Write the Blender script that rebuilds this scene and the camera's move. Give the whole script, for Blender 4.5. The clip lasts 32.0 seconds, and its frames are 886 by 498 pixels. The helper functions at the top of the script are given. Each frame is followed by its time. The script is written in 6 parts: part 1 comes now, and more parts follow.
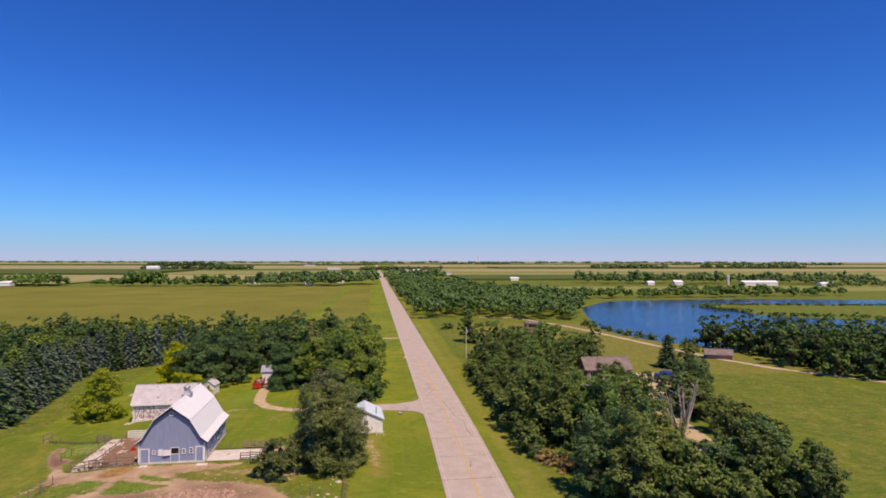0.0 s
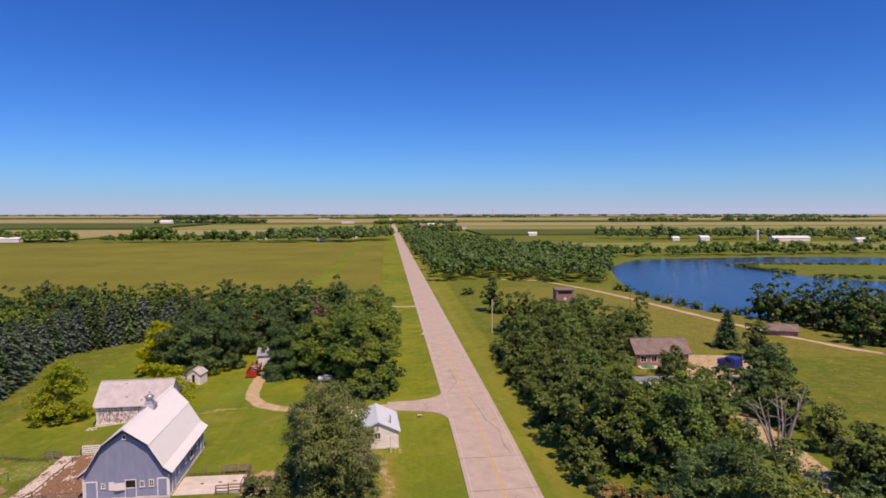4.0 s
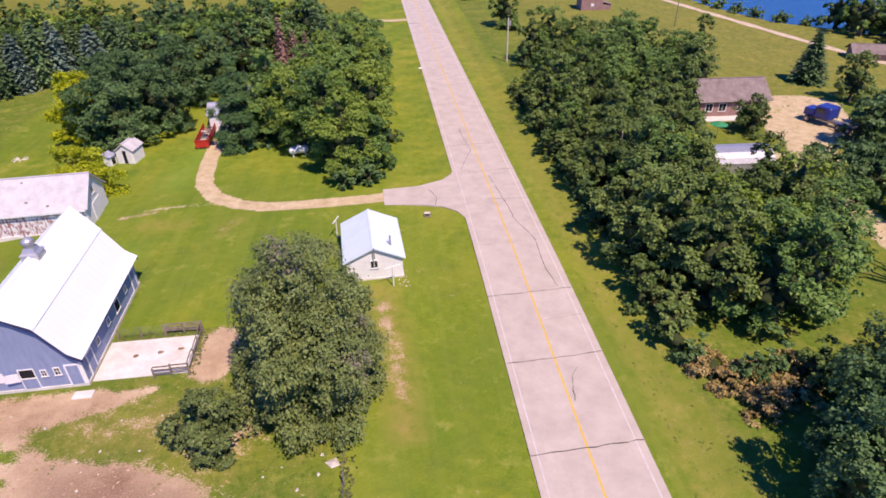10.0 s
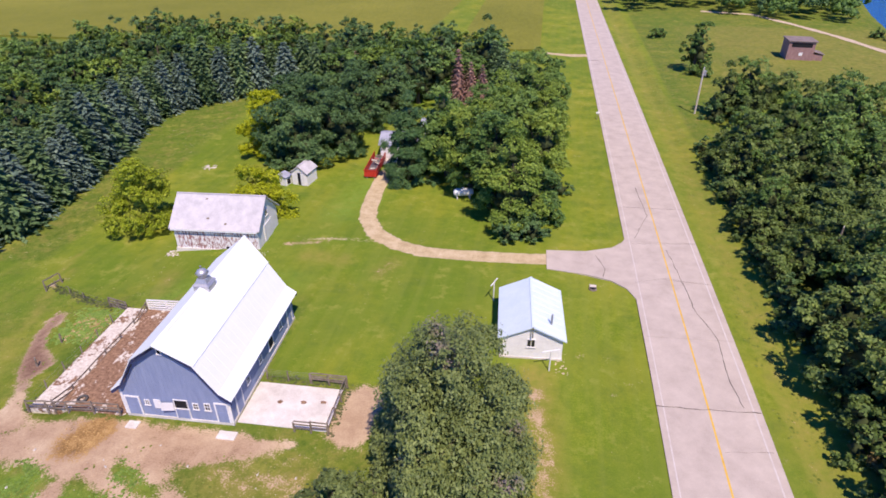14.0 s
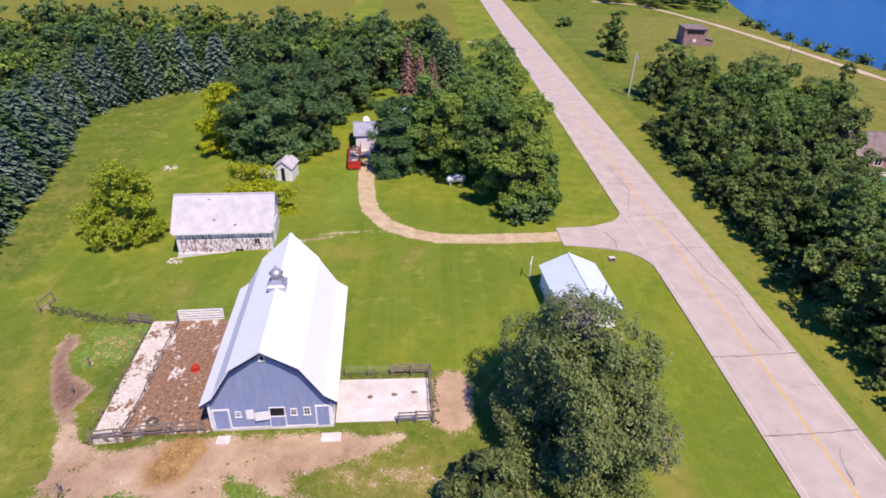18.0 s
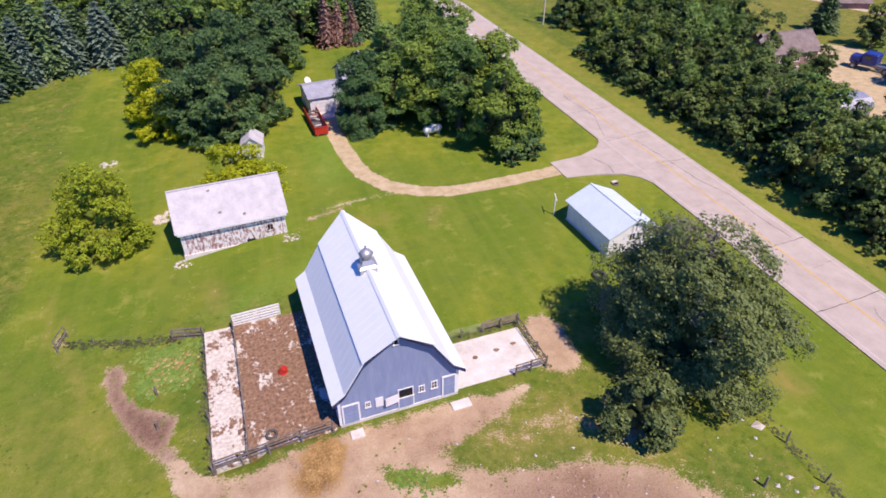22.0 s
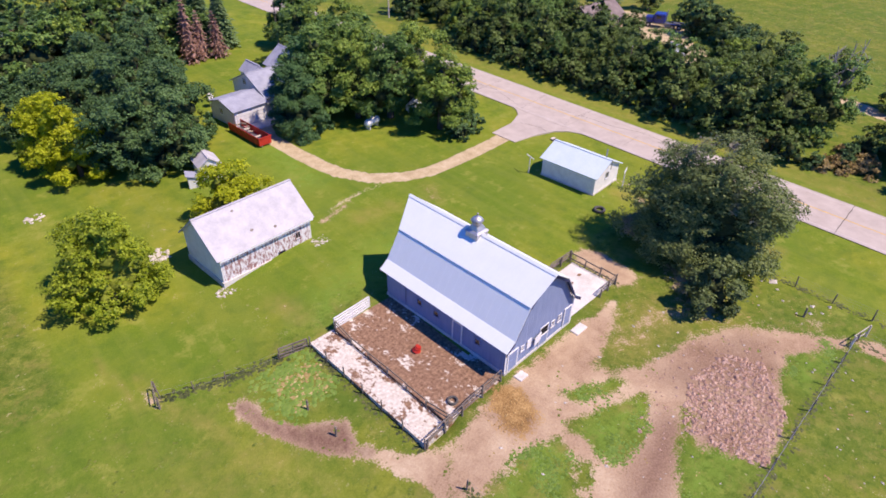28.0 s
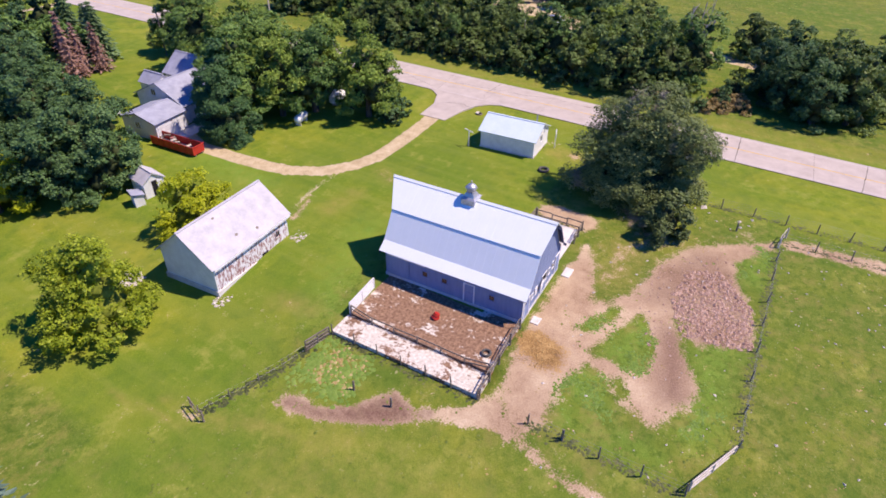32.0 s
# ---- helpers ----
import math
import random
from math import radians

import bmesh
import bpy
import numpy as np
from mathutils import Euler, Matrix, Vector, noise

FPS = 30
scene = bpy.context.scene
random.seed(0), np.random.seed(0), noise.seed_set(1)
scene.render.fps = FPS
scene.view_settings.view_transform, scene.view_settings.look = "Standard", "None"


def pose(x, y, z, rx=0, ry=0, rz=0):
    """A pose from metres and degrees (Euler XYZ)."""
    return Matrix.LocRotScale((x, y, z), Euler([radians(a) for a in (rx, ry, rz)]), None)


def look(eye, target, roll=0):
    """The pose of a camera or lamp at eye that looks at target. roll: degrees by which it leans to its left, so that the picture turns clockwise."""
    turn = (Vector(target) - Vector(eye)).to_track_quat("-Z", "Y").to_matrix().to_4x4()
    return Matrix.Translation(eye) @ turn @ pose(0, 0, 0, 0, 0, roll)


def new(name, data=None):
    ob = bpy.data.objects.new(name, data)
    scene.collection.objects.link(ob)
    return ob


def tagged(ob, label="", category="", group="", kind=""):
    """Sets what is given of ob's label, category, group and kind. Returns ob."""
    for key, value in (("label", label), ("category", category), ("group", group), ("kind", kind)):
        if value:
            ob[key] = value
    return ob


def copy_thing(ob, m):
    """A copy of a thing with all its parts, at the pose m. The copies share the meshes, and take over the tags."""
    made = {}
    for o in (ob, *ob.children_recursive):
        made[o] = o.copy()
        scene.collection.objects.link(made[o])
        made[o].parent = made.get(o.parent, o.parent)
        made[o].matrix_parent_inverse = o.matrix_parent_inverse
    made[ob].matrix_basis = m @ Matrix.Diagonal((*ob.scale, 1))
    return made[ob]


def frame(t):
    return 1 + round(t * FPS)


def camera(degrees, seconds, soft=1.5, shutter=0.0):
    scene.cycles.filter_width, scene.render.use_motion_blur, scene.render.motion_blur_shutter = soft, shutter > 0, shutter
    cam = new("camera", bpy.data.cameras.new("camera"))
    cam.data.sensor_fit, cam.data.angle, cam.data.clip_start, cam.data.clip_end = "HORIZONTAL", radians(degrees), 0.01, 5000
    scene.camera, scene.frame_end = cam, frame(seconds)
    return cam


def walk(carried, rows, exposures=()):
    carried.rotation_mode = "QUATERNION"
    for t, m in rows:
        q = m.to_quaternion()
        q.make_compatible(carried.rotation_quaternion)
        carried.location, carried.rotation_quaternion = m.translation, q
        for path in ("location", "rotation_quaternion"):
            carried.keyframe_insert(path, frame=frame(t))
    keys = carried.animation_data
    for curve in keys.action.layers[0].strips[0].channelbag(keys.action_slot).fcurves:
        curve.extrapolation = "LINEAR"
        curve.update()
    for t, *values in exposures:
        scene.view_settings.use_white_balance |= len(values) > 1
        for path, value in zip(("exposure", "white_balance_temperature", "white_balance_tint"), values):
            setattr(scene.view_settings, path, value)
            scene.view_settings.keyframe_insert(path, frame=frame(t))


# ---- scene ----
cam = camera(72.7, 32.0, 1.7)
PATH = [
    (0, (-11.082, -91.039, 27.246), (-10.884, -89.049, 27.277), 0.1),
    (0.5, (-11.39, -88.452, 27.406), (-11.188, -86.463, 27.435), 0.2),
    (1, (-11.367, -85.878, 27.605), (-11.168, -83.888, 27.629), 0.1),
    (1.5, (-11.581, -83.221, 27.886), (-11.384, -81.231, 27.904), 0.2),
    (2, (-11.774, -80.547, 28.205), (-11.579, -78.557, 28.214), 0.1),
    (2.5, (-11.406, -78.005, 28.435), (-11.227, -76.013, 28.435), -0.1),
    (4.5, (-11.085, -66.856, 29.875), (-10.938, -64.874, 29.652), 0.1),
    (5, (-11.196, -63.586, 30.046), (-11.055, -61.621, 29.701), 0.2),
    (5.5, (-11.233, -60.47, 30.232), (-11.097, -58.528, 29.776), 0.3),
    (6, (-11.357, -57.503, 30.44), (-11.218, -55.586, 29.889), 0.5),
    (6.5, (-11.132, -54.99, 30.639), (-10.998, -53.098, 30.005), 0.3),
    (7, (-10.986, -52.388, 30.841), (-10.856, -50.528, 30.119), 0.3),
    (7.5, (-11.068, -49.858, 30.955), (-10.941, -48.036, 30.139), 0.2),
    (8, (-11.237, -47.677, 30.79), (-11.107, -45.905, 29.872), -0.3),
    (8.5, (-11.565, -46.038, 30.473), (-11.43, -44.327, 29.445), -0.6),
    (9, (-11.669, -44.947, 30.608), (-11.533, -43.286, 29.502), -1.0),
    (9.5, (-11.682, -43.241, 30.924), (-11.538, -41.591, 29.802), -1.0),
    (10, (-11.389, -42.083, 31.911), (-11.241, -40.4, 30.841), -1.0),
    (10.5, (-11.312, -41.873, 32.861), (-11.146, -40.138, 31.88), -0.8),
    (11, (-11.503, -40.797, 33.244), (-11.328, -39.061, 32.267), -0.6),
    (11.5, (-11.466, -39.495, 33.701), (-11.297, -37.792, 32.667), -0.2),
    (12, (-11.529, -39.356, 34.609), (-11.362, -37.671, 33.545), 1.1),
    (12.5, (-11.75, -37.849, 34.55), (-11.727, -36.158, 33.483), 0.9),
    (13, (-12.663, -36.652, 33.792), (-12.793, -34.952, 32.747), 0.2),
    (13.5, (-13.599, -36.181, 33.682), (-13.834, -34.482, 32.655), 0.0),
    (14, (-14.036, -35.863, 33.747), (-14.335, -34.168, 32.728), -0.2),
    (14.5, (-15.099, -35.833, 33.863), (-15.388, -34.138, 32.842), 0.2),
    (16.5, (-23.306, -36.767, 32.806), (-23.408, -35.053, 31.781), 1.3),
    (17, (-25.251, -37.464, 33.078), (-25.283, -35.755, 32.039), 1.8),
    (17.5, (-27.261, -38.019, 33.275), (-27.215, -36.311, 32.236), 2.3),
    (18, (-29.275, -37.896, 33.351), (-29.17, -36.188, 32.315), 2.3),
    (18.5, (-31.116, -37.584, 33.304), (-30.959, -35.879, 32.27), 2.0),
    (19, (-32.965, -37.077, 33.305), (-32.76, -35.379, 32.268), 1.6),
    (19.5, (-34.966, -36.755, 33.347), (-34.707, -35.066, 32.307), 1.1),
    (20, (-36.947, -36.401, 33.409), (-36.637, -34.729, 32.356), 0.6),
    (20.5, (-39.031, -35.834, 33.252), (-38.667, -34.188, 32.176), 0.5),
    (21, (-40.86, -35.439, 33.219), (-40.45, -33.825, 32.112), -0.0),
    (21.5, (-42.941, -34.809, 33.309), (-42.476, -33.239, 32.162), 0.2),
    (22, (-44.813, -34.157, 33.364), (-44.297, -32.623, 32.189), 0.3),
    (22.5, (-46.608, -33.463, 33.161), (-46.038, -31.954, 31.978), 0.5),
    (23, (-48.719, -33.037, 33.258), (-48.077, -31.555, 32.078), 1.4),
    (23.5, (-50.466, -32.67, 33.424), (-49.769, -31.209, 32.249), 1.4),
    (24, (-52.502, -32.174, 33.689), (-51.743, -30.741, 32.518), 1.5),
    (24.5, (-54.595, -31.652, 33.783), (-53.777, -30.247, 32.619), 1.6),
    (26.5, (-62.433, -28.982, 33.974), (-61.422, -27.709, 32.81), 1.5),
    (27, (-64.147, -28.392, 33.788), (-63.099, -27.147, 32.625), 1.3),
    (27.5, (-66.0, -27.627, 33.653), (-64.912, -26.416, 32.491), 1.3),
    (28, (-67.873, -26.696, 33.413), (-66.744, -25.524, 32.25), 1.6),
    (28.5, (-69.53, -25.999, 33.302), (-68.369, -24.86, 32.138), 1.7),
    (29, (-71.378, -25.256, 33.121), (-70.175, -24.163, 31.957), 2.1),
    (29.5, (-73.046, -24.453, 32.867), (-71.796, -23.414, 31.702), 2.3),
    (30, (-74.387, -23.812, 32.872), (-73.099, -22.825, 31.702), 2.4),
    (30.5, (-75.614, -23.169, 32.637), (-74.286, -22.229, 31.473), 2.3),
    (31, (-76.376, -22.458, 32.672), (-75.022, -21.558, 31.508), 1.9),
    (31.5, (-76.918, -21.465, 33.001), (-75.543, -20.608, 31.829), 1.7),
    (32, (-77.272, -20.749, 33.546), (-75.884, -19.919, 32.37), 1.0),
]
LIGHT = [(0, -0.36, 9200, 23), (4.5, -0.42, 9600, 28), (6, -0.28, 9500, 31), (7.5, -0.06, 9000, 28), (9, 0.12, 8100, 29), (11, 0.08, 7450, 24), (14, 0.05, 7300, 22), (22, 0.04, 7300, 22), (32, 0.15, 7300, 22)]
walk(cam, [(t, look(eye, target, roll)) for t, eye, target, roll in PATH], LIGHT)

# ---- world ----
world = bpy.data.worlds.new("sky")
scene.world = world
world.use_nodes = True
wn = world.node_tree.nodes
wl = world.node_tree.links
sky = wn.new("ShaderNodeTexSky")
sky.sky_type, sky.sun_disc = "NISHITA", False
SUN_EL, SUN_AZ = radians(58), radians(28)          # azimuth: from south towards east
sky.sun_elevation, sky.sun_rotation = SUN_EL, math.pi - SUN_AZ
sky.altitude, sky.air_density, sky.dust_density, sky.ozone_density = 300, 1.0, 0.1, 4.0
deep = wn.new("ShaderNodeHueSaturation")
deep.inputs["Saturation"].default_value, deep.inputs["Value"].default_value = 1.42, 1.0
wl.new(sky.outputs["Color"], deep.inputs["Color"])
clear = wn.new("ShaderNodeMix")
clear.data_type, clear.blend_type = "RGBA", "MULTIPLY"
clear.inputs["Factor"].default_value, clear.inputs["B"].default_value = 1.0, (0.45, 0.86, 1.68, 1)
wl.new(deep.outputs["Color"], clear.inputs["A"])
wn["Background"].inputs["Strength"].default_value = 0.068
# deeper blue overhead, milky towards the horizon
bands = wn.new("ShaderNodeSeparateColor")
joined = wn.new("ShaderNodeCombineColor")
wl.new(clear.outputs["Result"], bands.inputs["Color"])
for band, level, power, gain in (("Red", 4.6, 3.4, 0.06), ("Green", 7.2, 0.84, 1.08), ("Blue", 8.6, 0.95, 1.38)):
    share, raised, back = (wn.new("ShaderNodeMath") for _ in range(3))
    share.operation, raised.operation, back.operation = "DIVIDE", "POWER", "MULTIPLY"
    share.inputs[1].default_value, raised.inputs[1].default_value, back.inputs[1].default_value = level, power, level * gain
    wl.new(bands.outputs[band], share.inputs[0])
    wl.new(share.outputs[0], raised.inputs[0])
    wl.new(raised.outputs[0], back.inputs[0])
    wl.new(back.outputs[0], joined.inputs[band])
# haze lies low over the plain and thins out upwards
way = wn.new("ShaderNodeTexCoord")
split = wn.new("ShaderNodeSeparateXYZ")
wl.new(way.outputs["Generated"], split.inputs["Vector"])
thin, fade = wn.new("ShaderNodeMath"), wn.new("ShaderNodeMath")
thin.operation, fade.operation = "MULTIPLY", "POWER"
fade.use_clamp = True
wl.new(split.outputs["Z"], thin.inputs[0])
thin.inputs[1].default_value = -18.0
fade.inputs[0].default_value = math.e
wl.new(thin.outputs[0], fade.inputs[1])
hazy = wn.new("ShaderNodeMix")
hazy.data_type = "RGBA"
hazy.inputs["B"].default_value = (4.5, 6.9, 11.8, 1)
wl.new(fade.outputs[0], hazy.inputs["Factor"])
wl.new(joined.outputs["Color"], hazy.inputs["A"])
# the low sky is brighter than the zenith
low, power_of, gain_of = (wn.new("ShaderNodeMath") for _ in range(3))
low.operation, power_of.operation, gain_of.operation = "MULTIPLY", "POWER", "MULTIPLY_ADD"
low.inputs[1].default_value, power_of.inputs[0].default_value = -2.2, math.e
gain_of.inputs[1].default_value, gain_of.inputs[2].default_value = 0.5, 1.0
wl.new(split.outputs["Z"], low.inputs[0])
wl.new(low.outputs[0], power_of.inputs[1])
wl.new(power_of.outputs[0], gain_of.inputs[0])
brighter = wn.new("ShaderNodeVectorMath")
brighter.operation = "SCALE"
wl.new(hazy.outputs["Result"], brighter.inputs[0])
wl.new(gain_of.outputs[0], brighter.inputs["Scale"])
wl.new(brighter.outputs[0], wn["Background"].inputs["Color"])
sun = new("sun", bpy.data.lights.new("sun", "SUN"))
sun.data.energy, sun.data.angle, sun.data.color = 5.0, radians(0.5), (1.0, 0.95, 0.86)
to_sun = Vector((math.sin(SUN_AZ) * math.cos(SUN_EL), -math.cos(SUN_AZ) * math.cos(SUN_EL), math.sin(SUN_EL)))
sun.matrix_world = look(to_sun * 100, (0, 0, 0))


# ---- materials ----
def material(name, rough=0.8, metal=0.0, spec=0.3):
    m = bpy.data.materials.new(name)
    m.use_nodes = True
    b = m.node_tree.nodes["Principled BSDF"]
    b.inputs["Roughness"].default_value, b.inputs["Metallic"].default_value = rough, metal
    b.inputs["Specular IOR Level"].default_value = spec
    return m, m.node_tree.nodes, m.node_tree.links, b


def n_tex(nodes, links, scale, detail=4.0, rough=0.6, coord=None, stretch=None, kind="ShaderNodeTexNoise"):
    """A noise over the world (or over coord), scale in cycles a metre."""
    if coord is None:
        coord = nodes.new("ShaderNodeNewGeometry").outputs["Position"]
    if stretch:
        mp = nodes.new("ShaderNodeMapping")
        mp.inputs["Scale"].default_value = stretch
        links.new(coord, mp.inputs["Vector"])
        coord = mp.outputs["Vector"]
    t = nodes.new(kind)
    t.inputs["Scale"].default_value = scale
    if kind == "ShaderNodeTexNoise":
        t.inputs["Detail"].default_value, t.inputs["Roughness"].default_value = detail, rough
    links.new(coord, t.inputs["Vector"])
    return t


def n_ramp(nodes, links, fac, stops):
    r = nodes.new("ShaderNodeValToRGB")
    while len(r.color_ramp.elements) < len(stops):
        r.color_ramp.elements.new(0.5)
    for e, (p, c) in zip(r.color_ramp.elements, stops):
        e.position, e.color = p, (*c, 1) if len(c) == 3 else c
    links.new(fac, r.inputs["Fac"])
    return r.outputs["Color"]


def n_mix(nodes, links, fac, a, b, blend="MIX"):
    m = nodes.new("ShaderNodeMix")
    m.data_type, m.blend_type = "RGBA", blend
    for socket, v in ((m.inputs["Factor"], fac), (m.inputs["A"], a), (m.inputs["B"], b)):
        if isinstance(v, (int, float)):
            socket.default_value = v
        elif isinstance(v, tuple):
            socket.default_value = (*v, 1)
        else:
            links.new(v, socket)
    return m.outputs["Result"]


def n_math(nodes, links, op, a, b=0.0, clamp=False):
    m = nodes.new("ShaderNodeMath")
    m.operation, m.use_clamp = op, clamp
    for socket, v in zip(m.inputs, (a, b)):
        if isinstance(v, (int, float)):
            socket.default_value = v
        else:
            links.new(v, socket)
    return m.outputs[0]


def n_bump(nodes, links, bsdf, height, strength, distance):
    b = nodes.new("ShaderNodeBump")
    b.inputs["Strength"].default_value, b.inputs["Distance"].default_value = strength, distance
    links.new(height, b.inputs["Height"])
    links.new(b.outputs["Normal"], bsdf.inputs["Normal"])


def plain(name, dark, light, scale=3.0, rough=0.8, metal=0.0, bump=0.0, stretch=None, spec=0.3, fine=None):
    """A surface between two colours, at two scales of noise."""
    m, n, l, b = material(name, rough, metal, spec)
    big = n_tex(n, l, scale, 5, 0.65, stretch=stretch)
    small = n_tex(n, l, fine or scale * 9, 3, 0.6, stretch=stretch)
    both = n_math(n, l, "ADD", n_math(n, l, "MULTIPLY", big.outputs["Fac"], 0.65), n_math(n, l, "MULTIPLY", small.outputs["Fac"], 0.35))
    l.new(n_ramp(n, l, both, [(0.36, dark), (0.64, light)]), b.inputs["Base Color"])
    if bump:
        n_bump(n, l, b, both, 0.6, bump)
    return m


def foliage(name, dark, mid, light, odd=None, through_it=0.16):
    """Leaves: colour by leaf, by tree and by clump, with light coming through."""
    m, n, l, b = material(name, 0.55, 0, 0.25)
    dark, mid, light = (tuple(k * v for v in c) for k, c in ((0.85, dark), (1.05, mid), (1.15, light)))
    geo, info = n.new("ShaderNodeNewGeometry"), n.new("ShaderNodeObjectInfo")
    clump = n_tex(n, l, 0.45, 2)
    v = n_math(n, l, "ADD", n_math(n, l, "MULTIPLY", geo.outputs["Random Per Island"], 0.45),
               n_math(n, l, "ADD", n_math(n, l, "MULTIPLY", info.outputs["Random"], 0.25), n_math(n, l, "MULTIPLY", clump.outputs["Fac"], 0.5)))
    stops = [(0.25, dark), (0.6, mid), (0.95, light)]
    col = n_ramp(n, l, v, stops)
    if odd:
        patch = n_tex(n, l, 0.23, 2)
        col = n_mix(n, l, n_ramp(n, l, patch.outputs["Fac"], [(0.63, (0, 0, 0)), (0.72, (1, 1, 1))]), col, odd)
    l.new(col, b.inputs["Base Color"])
    t = n.new("ShaderNodeBsdfTranslucent")
    l.new(col, t.inputs["Color"])
    mix = n.new("ShaderNodeMixShader")
    mix.inputs["Fac"].default_value = through_it
    out = n["Material Output"]
    l.new(b.outputs[0], mix.inputs[1])
    l.new(t.outputs[0], mix.inputs[2])
    l.new(mix.outputs[0], out.inputs["Surface"])
    return m


# -- ground: grass, with worn dirt, gravel, dry strips and lawn by attribute
def ground_material():
    m, n, l, b = material("grass_and_dirt", 0.95, 0, 0.1)

    def attr(name):
        a = n.new("ShaderNodeAttribute")
        a.attribute_name = name
        return a.outputs["Fac"]

    huge = n_tex(n, l, 0.035, 4)
    big = n_tex(n, l, 0.16, 5)
    mid = n_tex(n, l, 0.9, 5, 0.65)
    tiny = n_tex(n, l, 7.0, 3, 0.7)
    grain = n_math(n, l, "ADD", n_math(n, l, "MULTIPLY", mid.outputs["Fac"], 0.5), n_math(n, l, "MULTIPLY", tiny.outputs["Fac"], 0.5))
    lawn = n_ramp(n, l, grain, [(0.3, (0.088, 0.15, 0.012)), (0.5, (0.165, 0.225, 0.019)), (0.72, (0.28, 0.305, 0.042))])
    rough_grass = n_ramp(n, l, grain, [(0.3, (0.06, 0.105, 0.014)), (0.5, (0.125, 0.165, 0.025)), (0.72, (0.26, 0.255, 0.07))])
    col = n_mix(n, l, attr("lawn"), rough_grass, lawn)
    yellow = n_mix(n, l, n_ramp(n, l, big.outputs["Fac"], [(0.42, (0, 0, 0)), (0.68, (1, 1, 1))]), col, (0.3, 0.29, 0.035))
    col = n_mix(n, l, n_math(n, l, "ADD", n_math(n, l, "MULTIPLY", attr("lawn"), 0.4), 0.4), col, yellow)
    col = n_mix(n, l, n_ramp(n, l, huge.outputs["Fac"], [(0.42, (0, 0, 0)), (0.6, (0.6, 0.6, 0.6))]), col, (0.1, 0.175, 0.02))
    patch = n_tex(n, l, 0.33, 6, 0.7)
    col = n_mix(n, l, n_ramp(n, l, patch.outputs["Fac"], [(0.5, (0, 0, 0)), (0.68, (0.65, 0.65, 0.65))]), col, (0.085, 0.15, 0.02))
    col = n_mix(n, l, n_ramp(n, l, patch.outputs["Fac"], [(0.3, (0.7, 0.7, 0.7)), (0.44, (0, 0, 0))]), col, (0.33, 0.32, 0.07))
    mown = n_tex(n, l, 1.0, 2, 0.5, stretch=(0.9, 0.03, 1))
    col = n_mix(n, l, n_math(n, l, "MULTIPLY", attr("lawn"), n_ramp(n, l, mown.outputs["Fac"], [(0.45, (0, 0, 0)), (0.6, (0.3, 0.3, 0.3))])), col, (0.2, 0.24, 0.04))
    col = n_mix(n, l, n_math(n, l, "MULTIPLY", attr("lush"), n_ramp(n, l, mid.outputs["Fac"], [(0.35, (0.35, 0.35, 0.35)), (0.6, (1, 1, 1))])), col, (0.15, 0.26, 0.035))
    # grazed pasture away from the lawn: tan, rusty and pale spots
    wild = n_math(n, l, "SUBTRACT", 1.0, attr("lawn"))
    clumps = n_tex(n, l, 1.5, 5, 0.75)
    col = n_mix(n, l, n_math(n, l, "MULTIPLY", wild, n_ramp(n, l, clumps.outputs["Fac"], [(0.5, (0, 0, 0)), (0.64, (0.75, 0.75, 0.75))])), col, (0.06, 0.115, 0.014))
    rust, spots = n_tex(n, l, 0.5, 6, 0.72), n_tex(n, l, 2.3, 2, 0.5)
    col = n_mix(n, l, n_math(n, l, "MULTIPLY", wild, n_ramp(n, l, rust.outputs["Fac"], [(0.5, (0, 0, 0)), (0.68, (0.6, 0.6, 0.6))])), col, (0.27, 0.225, 0.065))
    col = n_mix(n, l, n_math(n, l, "MULTIPLY", wild, n_ramp(n, l, spots.outputs["Fac"], [(0.68, (0, 0, 0)), (0.76, (0.6, 0.6, 0.6))])), col, (0.45, 0.41, 0.2))
    col = n_mix(n, l, n_math(n, l, "MULTIPLY", wild, n_ramp(n, l, spots.outputs["Fac"], [(0.24, (0.6, 0.6, 0.6)), (0.34, (0, 0, 0))])), col, (0.07, 0.15, 0.022))
    dryness = n_math(n, l, "MULTIPLY", attr("dry"), n_ramp(n, l, mid.outputs["Fac"], [(0.35, (0.25, 0.25, 0.25)), (0.65, (1, 1, 1))]))
    col = n_mix(n, l, dryness, col, (0.3, 0.24, 0.065))
    # bare soil: pinkish tan with darker trodden parts
    soil = n_ramp(n, l, n_math(n, l, "ADD", n_math(n, l, "MULTIPLY", big.outputs["Fac"], 0.5), n_math(n, l, "MULTIPLY", grain, 0.5)),
                  [(0.36, (0.25, 0.152, 0.095)), (0.47, (0.42, 0.285, 0.182)), (0.56, (0.51, 0.37, 0.24)), (0.66, (0.61, 0.475, 0.325))])
    red = n_ramp(n, l, grain, [(0.36, (0.1, 0.05, 0.036)), (0.5, (0.18, 0.1, 0.07)), (0.66, (0.3, 0.185, 0.13))])
    soil = n_mix(n, l, n_math(n, l, "MULTIPLY", attr("earth"), n_ramp(n, l, mid.outputs["Fac"], [(0.3, (0.5, 0.5, 0.5)), (0.55, (1, 1, 1))])), soil, red)
    edge = n_math(n, l, "ADD", attr("dirt"), n_math(n, l, "MULTIPLY", n_math(n, l, "SUBTRACT", grain, 0.5), 2.8))
    edge = n_math(n, l, "ADD", edge, n_math(n, l, "MULTIPLY", n_math(n, l, "SUBTRACT", big.outputs["Fac"], 0.5), 0.8))
